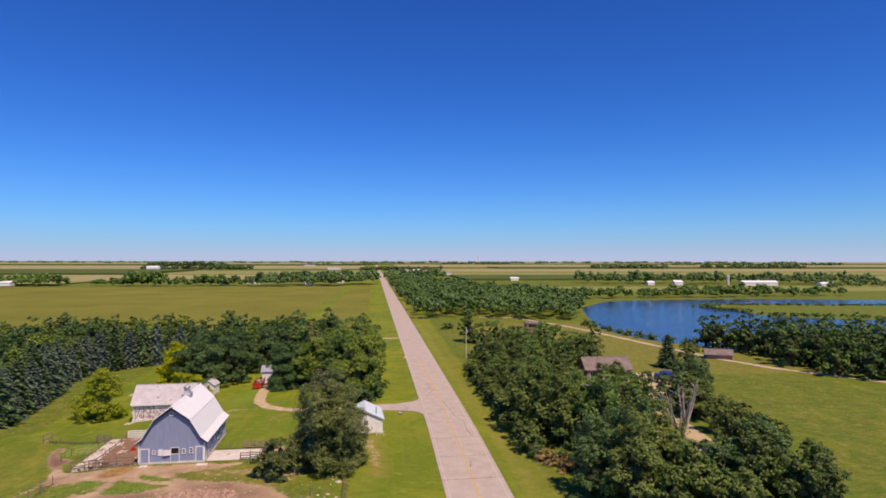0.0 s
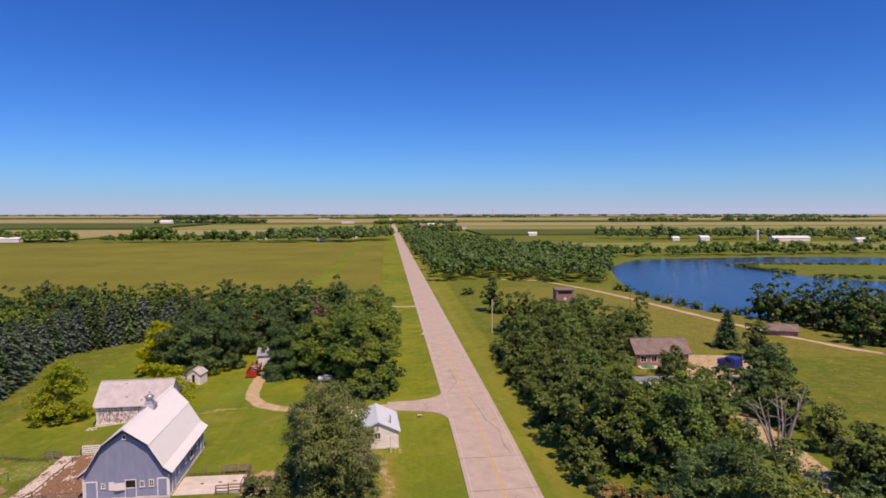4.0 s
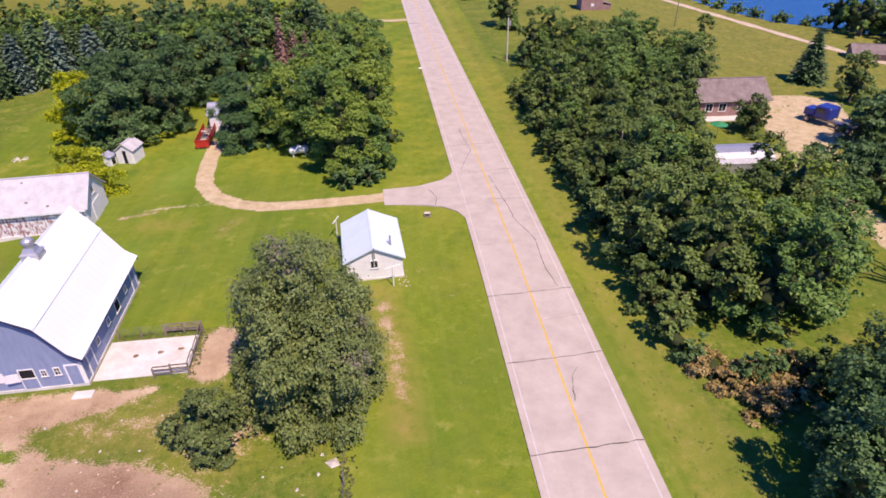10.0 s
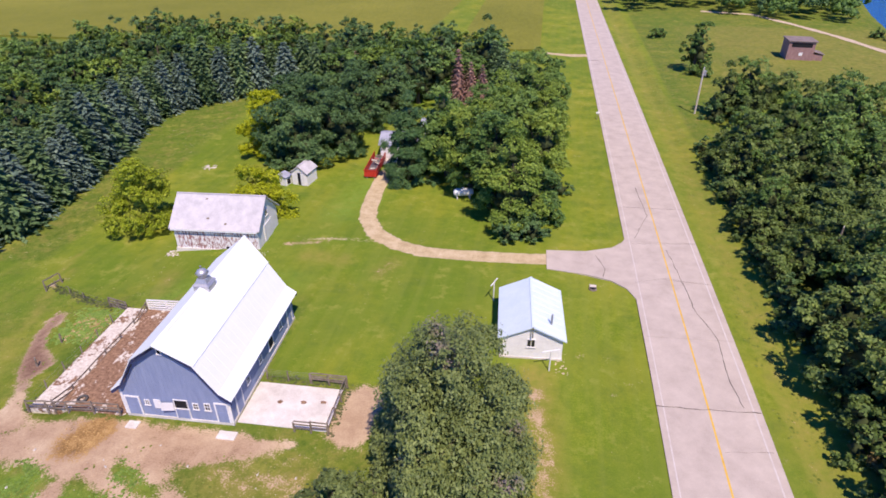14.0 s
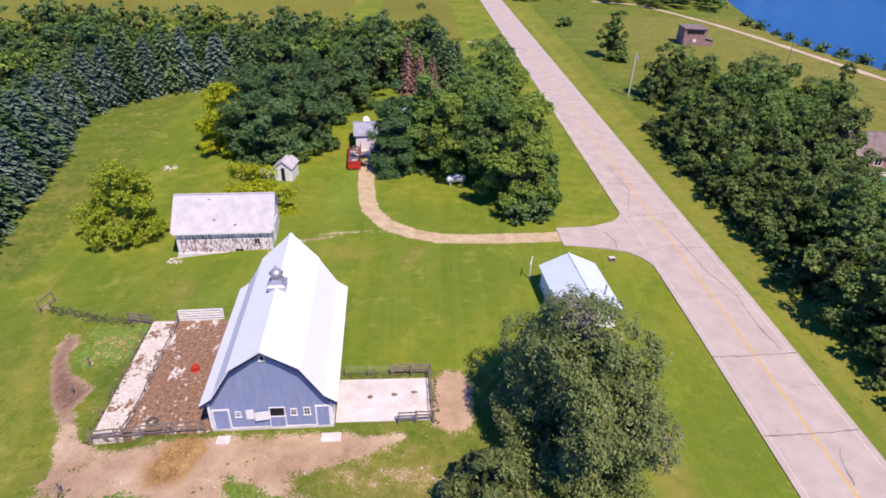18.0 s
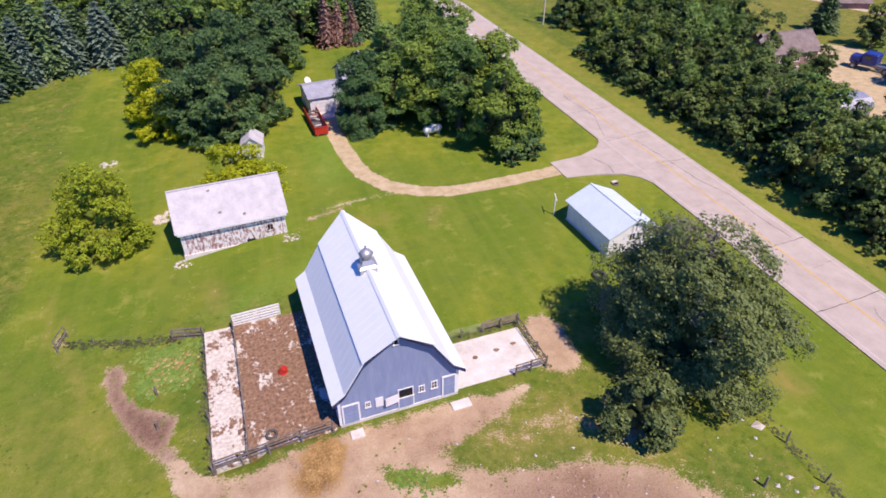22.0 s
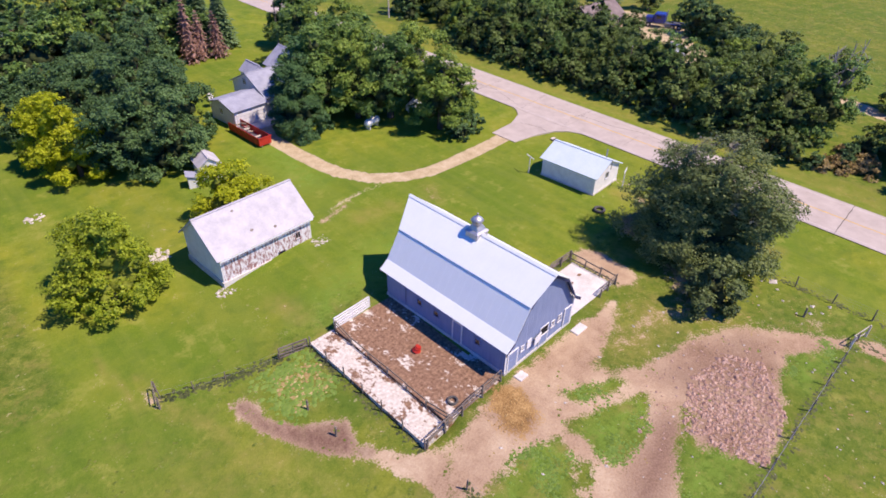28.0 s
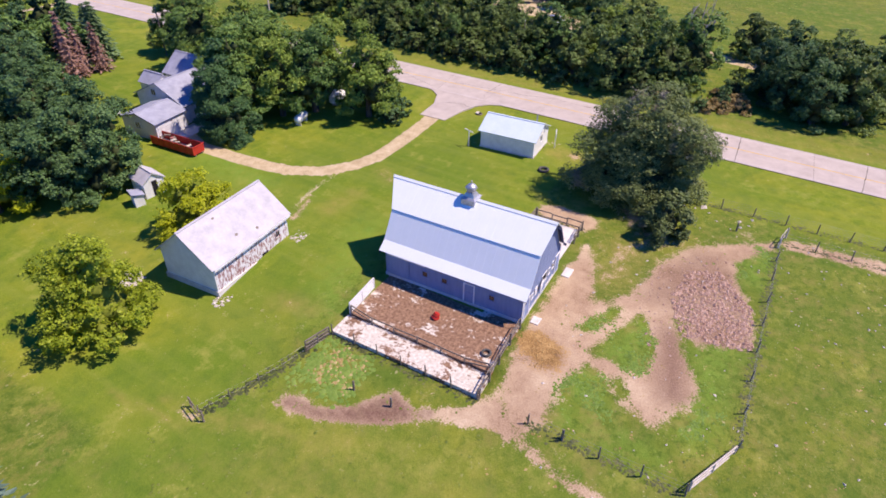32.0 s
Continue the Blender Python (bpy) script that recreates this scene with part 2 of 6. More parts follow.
    col = n_mix(n, l, n_ramp(n, l, edge, [(0.36, (0, 0, 0)), (0.62, (1, 1, 1))]), col, soil)
    stone = n_ramp(n, l, grain, [(0.35, (0.36, 0.27, 0.15)), (0.5, (0.52, 0.4, 0.24)), (0.65, (0.64, 0.53, 0.36))])
    gedge = n_math(n, l, "ADD", attr("gravel"), n_math(n, l, "MULTIPLY", n_math(n, l, "SUBTRACT", grain, 0.5), 1.2))
    col = n_mix(n, l, n_ramp(n, l, gedge, [(0.44, (0, 0, 0)), (0.56, (1, 1, 1))]), col, stone)
    dung = n_ramp(n, l, grain, [(0.35, (0.13, 0.07, 0.03)), (0.5, (0.32, 0.185, 0.07)), (0.66, (0.52, 0.33, 0.14))])
    dedge = n_math(n, l, "ADD", attr("dung"), n_math(n, l, "MULTIPLY", n_math(n, l, "SUBTRACT", grain, 0.5), 1.6))
    col = n_mix(n, l, n_ramp(n, l, dedge, [(0.45, (0, 0, 0)), (0.6, (1, 1, 1))]), col, dung)
    l.new(col, b.inputs["Base Color"])
    n_bump(n, l, b, grain, 0.7, 0.12)
    return m


def peeling():
    """White paint peeling off red boards in upright flakes."""
    m, n, l, b = material("peeling_red_and_white_boards", 0.9, 0, 0.2)
    flake = n_tex(n, l, 2.2, 5, 0.7, stretch=(2.6, 2.6, 0.9))
    board = n_tex(n, l, 1.0, 2, 0.5, stretch=(5, 5, 0.05))
    v = n_math(n, l, "ADD", n_math(n, l, "MULTIPLY", flake.outputs["Fac"], 0.75), n_math(n, l, "MULTIPLY", board.outputs["Fac"], 0.25))
    l.new(n_ramp(n, l, v, [(0.44, (0.33, 0.17, 0.16)), (0.485, (0.5, 0.36, 0.35)), (0.52, (0.76, 0.74, 0.75))]), b.inputs["Base Color"])
    return m


def mucky(pale_from=0.54):
    """Pale concrete under a spread of brown muck."""
    m, n, l, b = material("muck_on_concrete", 0.95, 0, 0.15)
    patch = n_tex(n, l, 0.42, 6, 0.72, stretch=(1.3, 0.8, 1))
    fine = n_tex(n, l, 4.0, 4, 0.7)
    muck = n_ramp(n, l, fine.outputs["Fac"], [(0.3, (0.12, 0.065, 0.04)), (0.5, (0.26, 0.15, 0.095)), (0.7, (0.4, 0.25, 0.155))])
    pale = n_ramp(n, l, fine.outputs["Fac"], [(0.35, (0.5, 0.42, 0.34)), (0.65, (0.74, 0.68, 0.6))])
    v = n_math(n, l, "ADD", n_math(n, l, "MULTIPLY", patch.outputs["Fac"], 0.8), n_math(n, l, "MULTIPLY", fine.outputs["Fac"], 0.2))
    l.new(n_mix(n, l, n_ramp(n, l, v, [(pale_from, (0, 0, 0)), (pale_from + 0.035, (1, 1, 1))]), muck, pale), b.inputs["Base Color"])
    n_bump(n, l, b, v, 0.6, 0.03)
    return m


def crop(name, dark, light, row=0.9):
    """A field crop in rows."""
    m, n, l, b = material(name, 0.9, 0, 0.15)
    big, small = n_tex(n, l, 0.02, 5), n_tex(n, l, 1.2, 4, 0.7, stretch=(1, 0.25, 1))
    v = n_math(n, l, "ADD", n_math(n, l, "MULTIPLY", big.outputs["Fac"], 0.6), n_math(n, l, "MULTIPLY", small.outputs["Fac"], 0.4))
    l.new(n_ramp(n, l, v, [(0.35, dark), (0.65, light)]), b.inputs["Base Color"])
    n_bump(n, l, b, small.outputs["Fac"], 0.8, 0.3)
    return m


GROUND = ground_material()
PEELING, MUCK, LANE = peeling(), mucky(), mucky(0.45)
BEANS = crop("soybean_leaves", (0.14, 0.15, 0.018), (0.24, 0.235, 0.035))
CORN = crop("corn_leaves", (0.06, 0.1, 0.02), (0.11, 0.15, 0.03))
STUBBLE = crop("ripening_grain", (0.26, 0.24, 0.1), (0.4, 0.36, 0.17))
HAY = crop("hay_field", (0.2, 0.23, 0.06), (0.3, 0.3, 0.1))
CONCRETE = plain("road_concrete", (0.42, 0.35, 0.3), (0.55, 0.47, 0.405), 0.5, 0.85, bump=0.004, fine=14)
SLAB = plain("yard_concrete", (0.52, 0.47, 0.42), (0.78, 0.73, 0.68), 0.7, 0.85, bump=0.004, fine=11)
TAR = plain("crack_tar", (0.03, 0.028, 0.025), (0.09, 0.08, 0.07), 2, 0.7)
YELLOW = plain("yellow_road_paint", (0.6, 0.36, 0.06), (0.78, 0.5, 0.1), 1.5, 0.7)
WHITE_LINE = plain("white_road_paint", (0.5, 0.44, 0.41), (0.64, 0.59, 0.56), 1.5, 0.7)
BARN_BLUE = plain("weathered_blue_grey_boards", (0.205, 0.255, 0.39), (0.27, 0.325, 0.47), 1.1, 0.85, bump=0.004, stretch=(3, 3, 0.5))
NAVY = plain("dark_blue_trim", (0.015, 0.022, 0.07), (0.035, 0.045, 0.12), 2, 0.6)
WHITE = plain("white_paint", (0.7, 0.69, 0.68), (0.86, 0.85, 0.84), 1.4, 0.6)
ROOF_METAL = plain("white_metal_roof", (0.79, 0.825, 0.815), (0.83, 0.86, 0.85), 0.8, 0.5, 0.0, stretch=(1, 1, 1), spec=0.3, fine=5)
PALE_BLUE_ROOF = plain("pale_blue_metal_roof", (0.56, 0.67, 0.72), (0.64, 0.74, 0.78), 0.8, 0.5, 0.0, spec=0.3, fine=5)
ZINC = plain("galvanised_metal", (0.42, 0.42, 0.44), (0.62, 0.6, 0.6), 3, 0.45, 0.6)
FADED_RED = plain("faded_red_boards", (0.27, 0.085, 0.08), (0.45, 0.2, 0.18), 1.3, 0.9, stretch=(4, 4, 0.6))
RED = plain("red_paint", (0.4, 0.02, 0.012), (0.58, 0.05, 0.03), 2, 0.5)
SHINGLE = plain("light_grey_shingles", (0.43, 0.41, 0.42), (0.6, 0.57, 0.58), 1.0, 0.9, bump=0.006, fine=12)
GREY_SHINGLE = plain("grey_shingles", (0.27, 0.28, 0.35), (0.4, 0.41, 0.49), 1.0, 0.9, bump=0.006, fine=12)
BROWN_ROOF = plain("brown_shingles", (0.16, 0.12, 0.11), (0.29, 0.23, 0.21), 1.0, 0.9, bump=0.006)
PINK_WOOD = plain("pinkish_brown_boards", (0.24, 0.13, 0.12), (0.4, 0.25, 0.23), 1.5, 0.9, stretch=(3, 3, 0.6))
OLD_WOOD = plain("grey_weathered_wood", (0.13, 0.1, 0.075), (0.3, 0.25, 0.2), 2.5, 0.9, bump=0.01)
PALE_WOOD = plain("pale_split_wood", (0.5, 0.42, 0.33), (0.72, 0.65, 0.56), 2.5, 0.9, bump=0.01)
BARK = plain("bark", (0.06, 0.045, 0.035), (0.17, 0.13, 0.1), 2.0, 0.95, bump=0.03, stretch=(1, 1, 0.3))
# crown hearts: inner shade painted into the colour, paler in yellow trees
YELLOW_HEART = plain("yellow_crown_inner_shade", (0.11, 0.14, 0.015), (0.24, 0.27, 0.03), 3.0, 0.9)
CROWN_SHADE = plain("crown_inner_shade", (0.028, 0.04, 0.013), (0.06, 0.08, 0.026), 2.0, 0.95)
DEAD_BARK = plain("bleached_dead_wood", (0.3, 0.25, 0.22), (0.5, 0.44, 0.4), 2.0, 0.95, stretch=(1, 1, 0.3))
RUBBER = plain("black_rubber", (0.05, 0.048, 0.046), (0.13, 0.12, 0.115), 3, 0.8)
# near-black colour for flat panels that paint the unlit inside of openings
INSIDE_SHADE = plain("painted_inside_shade", (0.008, 0.008, 0.01), (0.02, 0.02, 0.022), 3, 0.9)
GLASS = plain("dark_window_glass", (0.012, 0.016, 0.022), (0.03, 0.035, 0.045), 3, 0.08, spec=0.8)
TRUCK_BLUE = plain("blue_vehicle_paint", (0.015, 0.03, 0.2), (0.03, 0.06, 0.3), 2, 0.3, spec=0.6)
STEEL = plain("dull_steel", (0.2, 0.2, 0.21), (0.36, 0.36, 0.37), 3, 0.5, 0.7)
STONE = plain("pale_limestone", (0.42, 0.36, 0.3), (0.66, 0.6, 0.52), 3, 0.9, bump=0.02)
GRAVEL = plain("tan_gravel", (0.42, 0.32, 0.21), (0.68, 0.55, 0.4), 0.8, 0.95, bump=0.02, fine=9)
GREEN_PAINT = plain("green_paint", (0.02, 0.2, 0.08), (0.04, 0.32, 0.13), 2, 0.5)
LEAF = foliage("broad_leaves", (0.057, 0.13, 0.032), (0.124, 0.23, 0.05), (0.214, 0.32, 0.073), through_it=0.22)
LEAF_DARK = foliage("dark_broad_leaves", (0.043, 0.1, 0.033), (0.086, 0.17, 0.055), (0.16, 0.26, 0.083), through_it=0.22)
LEAF_DEEP = foliage("deep_green_leaves", (0.03, 0.083, 0.028), (0.058, 0.138, 0.044), (0.11, 0.205, 0.068), through_it=0.2)
LEAF_WARM = foliage("dull_warm_green_leaves", (0.062, 0.11, 0.029), (0.124, 0.194, 0.045), (0.222, 0.285, 0.075), through_it=0.22)
LEAF_LIGHT = foliage("light_broad_leaves", (0.095, 0.174, 0.027), (0.19, 0.291, 0.045), (0.308, 0.386, 0.067), through_it=0.24)
LEAF_GREY = foliage("grey_green_leaves", (0.07, 0.108, 0.033), (0.133, 0.178, 0.053), (0.21, 0.255, 0.08), odd=(0.25, 0.2, 0.17))
LEAF_YELLOW = foliage("yellow_green_leaves", (0.3, 0.37, 0.02), (0.5, 0.55, 0.03), (0.68, 0.68, 0.045), through_it=0.5)
LEAF_OLIVE = foliage("olive_leaves", (0.17, 0.24, 0.02), (0.32, 0.4, 0.032), (0.48, 0.53, 0.05), through_it=0.42)
LEAF_RED = foliage("reddish_dead_needles", (0.2, 0.11, 0.085), (0.34, 0.2, 0.16), (0.47, 0.3, 0.25))
NEEDLE = foliage("dark_needles", (0.046, 0.098, 0.041), (0.109, 0.19, 0.076), (0.207, 0.299, 0.127), through_it=0.2)
NEEDLE_BLUE = foliage("blue_green_needles", (0.065, 0.115, 0.085), (0.144, 0.219, 0.163), (0.25, 0.331, 0.256), through_it=0.2)
WEED = foliage("dock_weeds", (0.19, 0.32, 0.06), (0.25, 0.4, 0.075), (0.33, 0.46, 0.1), through_it=0.5)
TUFT = foliage("grass_blades", (0.13, 0.2, 0.03), (0.2, 0.26, 0.045), (0.31, 0.34, 0.08), through_it=0.5)
FENCE_GRASS = foliage("dull_uncut_grass", (0.05, 0.065, 0.022), (0.085, 0.1, 0.034), (0.15, 0.15, 0.055))
DRY_WEED = foliage("dry_brown_weeds", (0.27, 0.17, 0.06), (0.38, 0.27, 0.1), (0.5, 0.4, 0.18))


def water_material():
    m, n, l, b = material("lake_water", 0.12, 0, 0.5)
    b.inputs["Base Color"].default_value = (0.012, 0.04, 0.13, 1)
    w = n_tex(n, l, 0.9, 4, 0.6, stretch=(1, 2.2, 1))
    n_bump(n, l, b, w.outputs["Fac"], 0.5, 0.15)
    return m


WATER = water_material()


# ---- building blocks ----
def mesh_of(name, verts, faces, mats):
    me = bpy.data.meshes.new(name)
    me.from_pydata([tuple(v) for v in verts], [], [tuple(f) for f in faces])
    for m in mats if isinstance(mats, (list, tuple)) else [mats]:
        me.materials.append(m)
    return me


def part(name, bm, mat, parent=None, label="", smooth=False):
    """Links a bmesh (or mesh data) as one mesh object under parent."""
    if isinstance(bm, bmesh.types.BMesh):
        me = bpy.data.meshes.new(name)
        bm.to_mesh(me)
        bm.free()
        for m in mat if isinstance(mat, (list, tuple)) else [mat]:
            me.materials.append(m)
    else:
        me = bm
    if smooth:
        me.polygons.foreach_set("use_smooth", [True] * len(me.polygons))
    ob = new(name, me)
    if parent is not None:
        ob.parent = parent
    if label:
        ob["label"] = label
    return ob


def thing(name, m, label, category, group="", kind=""):
    ob = new(name)
    ob.matrix_basis = m
    ob.empty_display_size = 0.2
    return tagged(ob, label, category, group, kind)


def add_box(bm, x0, x1, y0, y1, z0, z1, bevel=0.0):
    vs = [bm.verts.new((x, y, z)) for z in (z0, z1) for x, y in ((x0, y0), (x1, y0), (x1, y1), (x0, y1))]
    fs = [bm.faces.new([vs[i] for i in f]) for f in ((0, 3, 2, 1), (4, 5, 6, 7), (0, 1, 5, 4), (1, 2, 6, 5), (2, 3, 7, 6), (3, 0, 4, 7))]
    if bevel:
        bmesh.ops.bevel(bm, geom=list({e for f in fs for e in f.edges}), offset=bevel, segments=1, affect="EDGES")
    return bm


def box(x0, x1, y0, y1, z0, z1, bevel=0.0):
    return add_box(bmesh.new(), x0, x1, y0, y1, z0, z1, bevel)


def add_tube(bm, points, radii, sides=8, cap=True):
    """A round limb along points."""
    rings, up = [], Vector((0.3, 0.2, 1)).normalized()
    for i, p in enumerate(points):
        a, b = points[max(i - 1, 0)], points[min(i + 1, len(points) - 1)]
        d = (Vector(b) - Vector(a)).normalized()
        u = d.orthogonal().normalized() if abs(d.dot(up)) > 0.99 else d.cross(up).normalized()
        v = d.cross(u)
        rings.append([bm.verts.new(Vector(p) + radii[i] * (math.cos(t) * u + math.sin(t) * v)) for t in (2 * math.pi * k / sides for k in range(sides))])
    for a, b in zip(rings, rings[1:]):
        for k in range(sides):
            bm.faces.new((a[k], a[(k + 1) % sides], b[(k + 1) % sides], b[k]))
    if cap:
        bm.faces.new(rings[-1])
        bm.faces.new(list(reversed(rings[0])))
    return bm


def tube(points, radii, sides=8):
    return add_tube(bmesh.new(), points, radii, sides)


def add_prism(bm, outline, y0, y1):
    """An outline in x, z drawn out along y."""
    a = [bm.verts.new((x, y0, z)) for x, z in outline]
    b = [bm.verts.new((x, y1, z)) for x, z in outline]
    bm.faces.new(a)
    bm.faces.new(list(reversed(b)))
    for i in range(len(a)):
        j = (i + 1) % len(a)
        bm.faces.new((a[j], a[i], b[i], b[j]))
    bmesh.ops.recalc_face_normals(bm, faces=bm.faces)
    return bm


def add_sheet(bm, p, q, r, s, thick):
    """A flat plate with corners p q r s (counter-clockwise from outside), thick inwards."""
    p, q, r, s = (Vector(v) for v in (p, q, r, s))
    nrm = (q - p).cross(s - p).normalized() * thick
    top = [bm.verts.new(v) for v in (p, q, r, s)]
    low = [bm.verts.new(v - nrm) for v in (p, q, r, s)]
    bm.faces.new(top)
    bm.faces.new(list(reversed(low)))
    for i in range(4):
        j = (i + 1) % 4
        bm.faces.new((top[j], top[i], low[i], low[j]))
    return bm


def sheet(p, q, r, s, thick):
    return add_sheet(bmesh.new(), p, q, r, s, thick)


def ngon_noise(x, y, s, seed=0):
    return noise.noise(Vector((x * s + seed * 17.3, y * s - seed * 5.1, seed * 3.7)))


# ---- ground, lake and road ----
LAKE = [(75, 142), (76, 121), (82, 101), (97, 84), (130, 72), (190, 66), (300, 70), (420, 130), (430, 150), (330, 150), (230, 160), (197, 172), (178, 190),
        (180, 210), (174, 250), (200, 262), (226, 258), (290, 238), (420, 205), (430, 260), (330, 292), (265, 304), (231, 309), (181, 304), (137, 295), (101, 243), (86, 190)]
YARD_E = [(33.6, 19.5), (38.5, 18.2), (43, 20), (46.8, 26.5), (53, 29), (58.5, 43.5), (55, 47.3), (49, 48), (44.6, 44.5), (43, 38), (40.5, 32.2), (41.5, 29.3), (40, 26.5), (36, 25)]


def smooth(v):
    v = np.clip(v, 0, 1)
    return v * v * (3 - 2 * v)


def inside_by(poly, x, y):
    """Signed distance to a polygon, positive inside."""
    far, inside = np.full(x.shape, 1e9), np.zeros(x.shape, bool)
    for (x0, y0), (x1, y1) in zip(poly, poly[1:] + poly[:1]):
        dx, dy = x1 - x0, y1 - y0
        u = np.clip(((x - x0) * dx + (y - y0) * dy) / (dx * dx + dy * dy), 0, 1)
        far = np.minimum(far, np.hypot(x - x0 - u * dx, y - y0 - u * dy))
        hit = ((y0 > y) != (y1 > y)) & (x < dx * (y - y0) / (dy if dy else 1e-9) + x0)
        inside ^= hit
    return np.where(inside, far, -far)


def along(line, x, y):
    """Distance to a line of points."""
    far = np.full(x.shape, 1e9)
    for (x0, y0), (x1, y1) in zip(line, line[1:]):
        dx, dy = x1 - x0, y1 - y0
        u = np.clip(((x - x0) * dx + (y - y0) * dy) / (dx * dx + dy * dy), 0, 1)
        far = np.minimum(far, np.hypot(x - x0 - u * dx, y - y0 - u * dy))
    return far


# the farmstead stands turned a little to the road: its places below are given along its own buildings
TURN = Matrix.Translation((-0.53, 0.2, 0)) @ Matrix.Rotation(radians(1.8), 4, "Z")


def heights(x, y, farm=None):
    """The lie of the land: level by the road, lower to the west and at the lake, with a ditch on either side of the road.
    farm: the places along the farm's buildings, where they differ."""
    fx, fy = farm if farm else (x, y)
    z = -1.2 * smooth((-43.5 - fx) / 16)
    rx = road_x(y)
    z = z - 0.35 * np.exp(-((x - rx - 7.0) / 1.6) ** 2) - 0.12 * np.exp(-((x - rx + 7.5) / 2.0) ** 2)
    z = z - 0.5 * ((fx > -50.9) & (fx < -43.1) & (fy > -6.7) & (fy < 5.9))
    lake = inside_by(LAKE, x, y)
    return z - 0.35 * smooth((lake + 40) / 38) - 2.2 * smooth((lake + 1.5) / 8)


def road_x(y):
    """The middle of the road."""
    return -0.0165 * np.maximum(y, 0) ** 2 / (np.abs(y) + 12)


def height(x, y):
    return float(heights(np.array([float(x)]), np.array([float(y)]))[0])


def steps(*spans):
    out = []
    for a, b, d in spans:
        out += list(np.arange(a, b - 1e-6, d))
    return np.array(out + [spans[-1][1]])


gx = steps((-5000, -1000, 400), (-1000, -200, 40), (-200, -80, 5), (-80, -66, 1.5), (-66, -4, 0.5), (-4, 12, 0.8), (12, 60, 1.2), (60, 120, 2.5), (120, 440, 5), (440, 1000, 40), (1000, 5000, 400))
gy = steps((-1500, -200, 100), (-200, -60, 6), (-60, -32, 1.5), (-32, 48, 0.5), (48, 130, 1.2), (130, 320, 4), (320, 800, 30), (800, 5000, 300))
X, Y = (a.ravel() for a in np.meshgrid(gx, gy))
W, H = len(gx), len(gy)
RX, RY = X, Y
in_farm = (RX < -5.5) & (RY < 112)
back = TURN.inverted()
X = np.where(in_farm, back[0][0] * RX + back[0][1] * RY + back[0][3], RX)
Y = np.where(in_farm, back[1][0] * RX + back[1][1] * RY + back[1][3], RY)
cell = (np.arange(H - 1)[:, None] * W + np.arange(W - 1)).ravel()
me = bpy.data.meshes.new("ground")
me.vertices.add(W * H)
me.vertices.foreach_set("co", np.stack([RX, RY, heights(RX, RY, (X, Y))], 1).ravel())
me.loops.add(4 * len(cell))
me.loops.foreach_set("vertex_index", np.stack([cell, cell + 1, cell + W + 1, cell + W], 1).ravel())
me.polygons.add(len(cell))
me.polygons.foreach_set("loop_start", np.arange(len(cell)) * 4)
me.polygons.foreach_set("use_smooth", np.ones(len(cell), bool))
me.update()
me.materials.append(GROUND)


def wide(lines):
    """The strongest of several lines of (points, half width, softness)."""
    out = np.zeros(X.shape)
    for pts, r, soft in lines:
        out = np.maximum(out, np.clip((r - along(pts, X, Y)) / soft + 0.5, 0, 1))
    return out


lawn = np.where((X > -66) & (X < 9) & (Y > 8), 1.0, 0.0) * smooth((Y - 6) / 6)
lawn = np.maximum(lawn, smooth((X + 17) / 1.5) * (X < 9))
lawn = np.maximum(lawn, ((X > -34) & (X < -10) & (Y > -1)) * 1.0)
lawn = np.maximum(lawn, 0.6 * smooth((-50 - X) / 8) * (Y < 14))
dry = 0.55 * np.exp(-((RX - road_x(RY) - 6.5) / 1.6) ** 2) + 0.35 * np.exp(-((RX - road_x(RY) - 9.0) / 1.2) ** 2)
dry = np.maximum(dry, 0.3 * smooth((-52 - X) / 8) * smooth((8 - Y) / 8))
dry = np.maximum(dry, 0.55 * smooth((X - 14) / 20) * (Y < 160) * (Y > 44))
dry = np.maximum(dry, wide([([(-12.5, 2), (-11.5, -14)], 1.1, 2.0)]))
LOT = [(-50.1, -8.2), (-44.9, -7.2), (-43, -7.2), (-33.5, -7.4), (-29.5, -7.7), (-32, -9.3), (-37.2, -11), (-34.8, -13.2), (-28.9, -14.4), (-24.8, -16.4), (-22.5, -19.2), (-19.3, -23.6),
       (-21.2, -23.4), (-25, -20.7), (-28.1, -21.1), (-31.9, -22.8), (-36.4, -23.3), (-38.2, -19.5), (-34.7, -17.4), (-36.3, -17.4), (-40.5, -19.4), (-42.9, -20.7), (-47.5, -18.5),
       (-46.5, -16), (-45.2, -14.7), (-47.6, -11.6), (-50.5, -12), (-52.8, -10.4)]
ISLANDS = [[(-41.1, -10.7), (-36.5, -12.7), (-36.9, -13.5), (-40.9, -11.8)], [(-43.1, -12.5), (-36.3, -14.8), (-39.5, -16.6), (-43, -16.7), (-43.5, -15.6), (-42.9, -14.3)],
           [(-47.6, -11.6), (-44.3, -12.8), (-45.2, -14.7), (-47.9, -15.6), (-49.9, -13.6)], [(-45.1, -14.7), (-44.2, -15.6), (-45.6, -16.3), (-46.2, -15.7)]]
WEST_TRACK = [(-58.3, 5.7), (-57.2, 5.3), (-57, 2.4), (-55.5, 0.4), (-53.3, -1.4), (-54.0, -3.4), (-52.1, -6.7), (-50.3, -8.2), (-52.4, -10.8), (-53.1, -10.1), (-52.7, -8.6), (-53.9, -4.6), (-56, -2.1), (-57.1, 0.4), (-57.9, 2.2)]
TRODDEN = [(-34.5, -14.2), (-25, -16.5), (-24.5, -19), (-27.7, -20.9), (-32, -22.8), (-36.3, -23.2), (-38, -19.4), (-34.4, -17)]


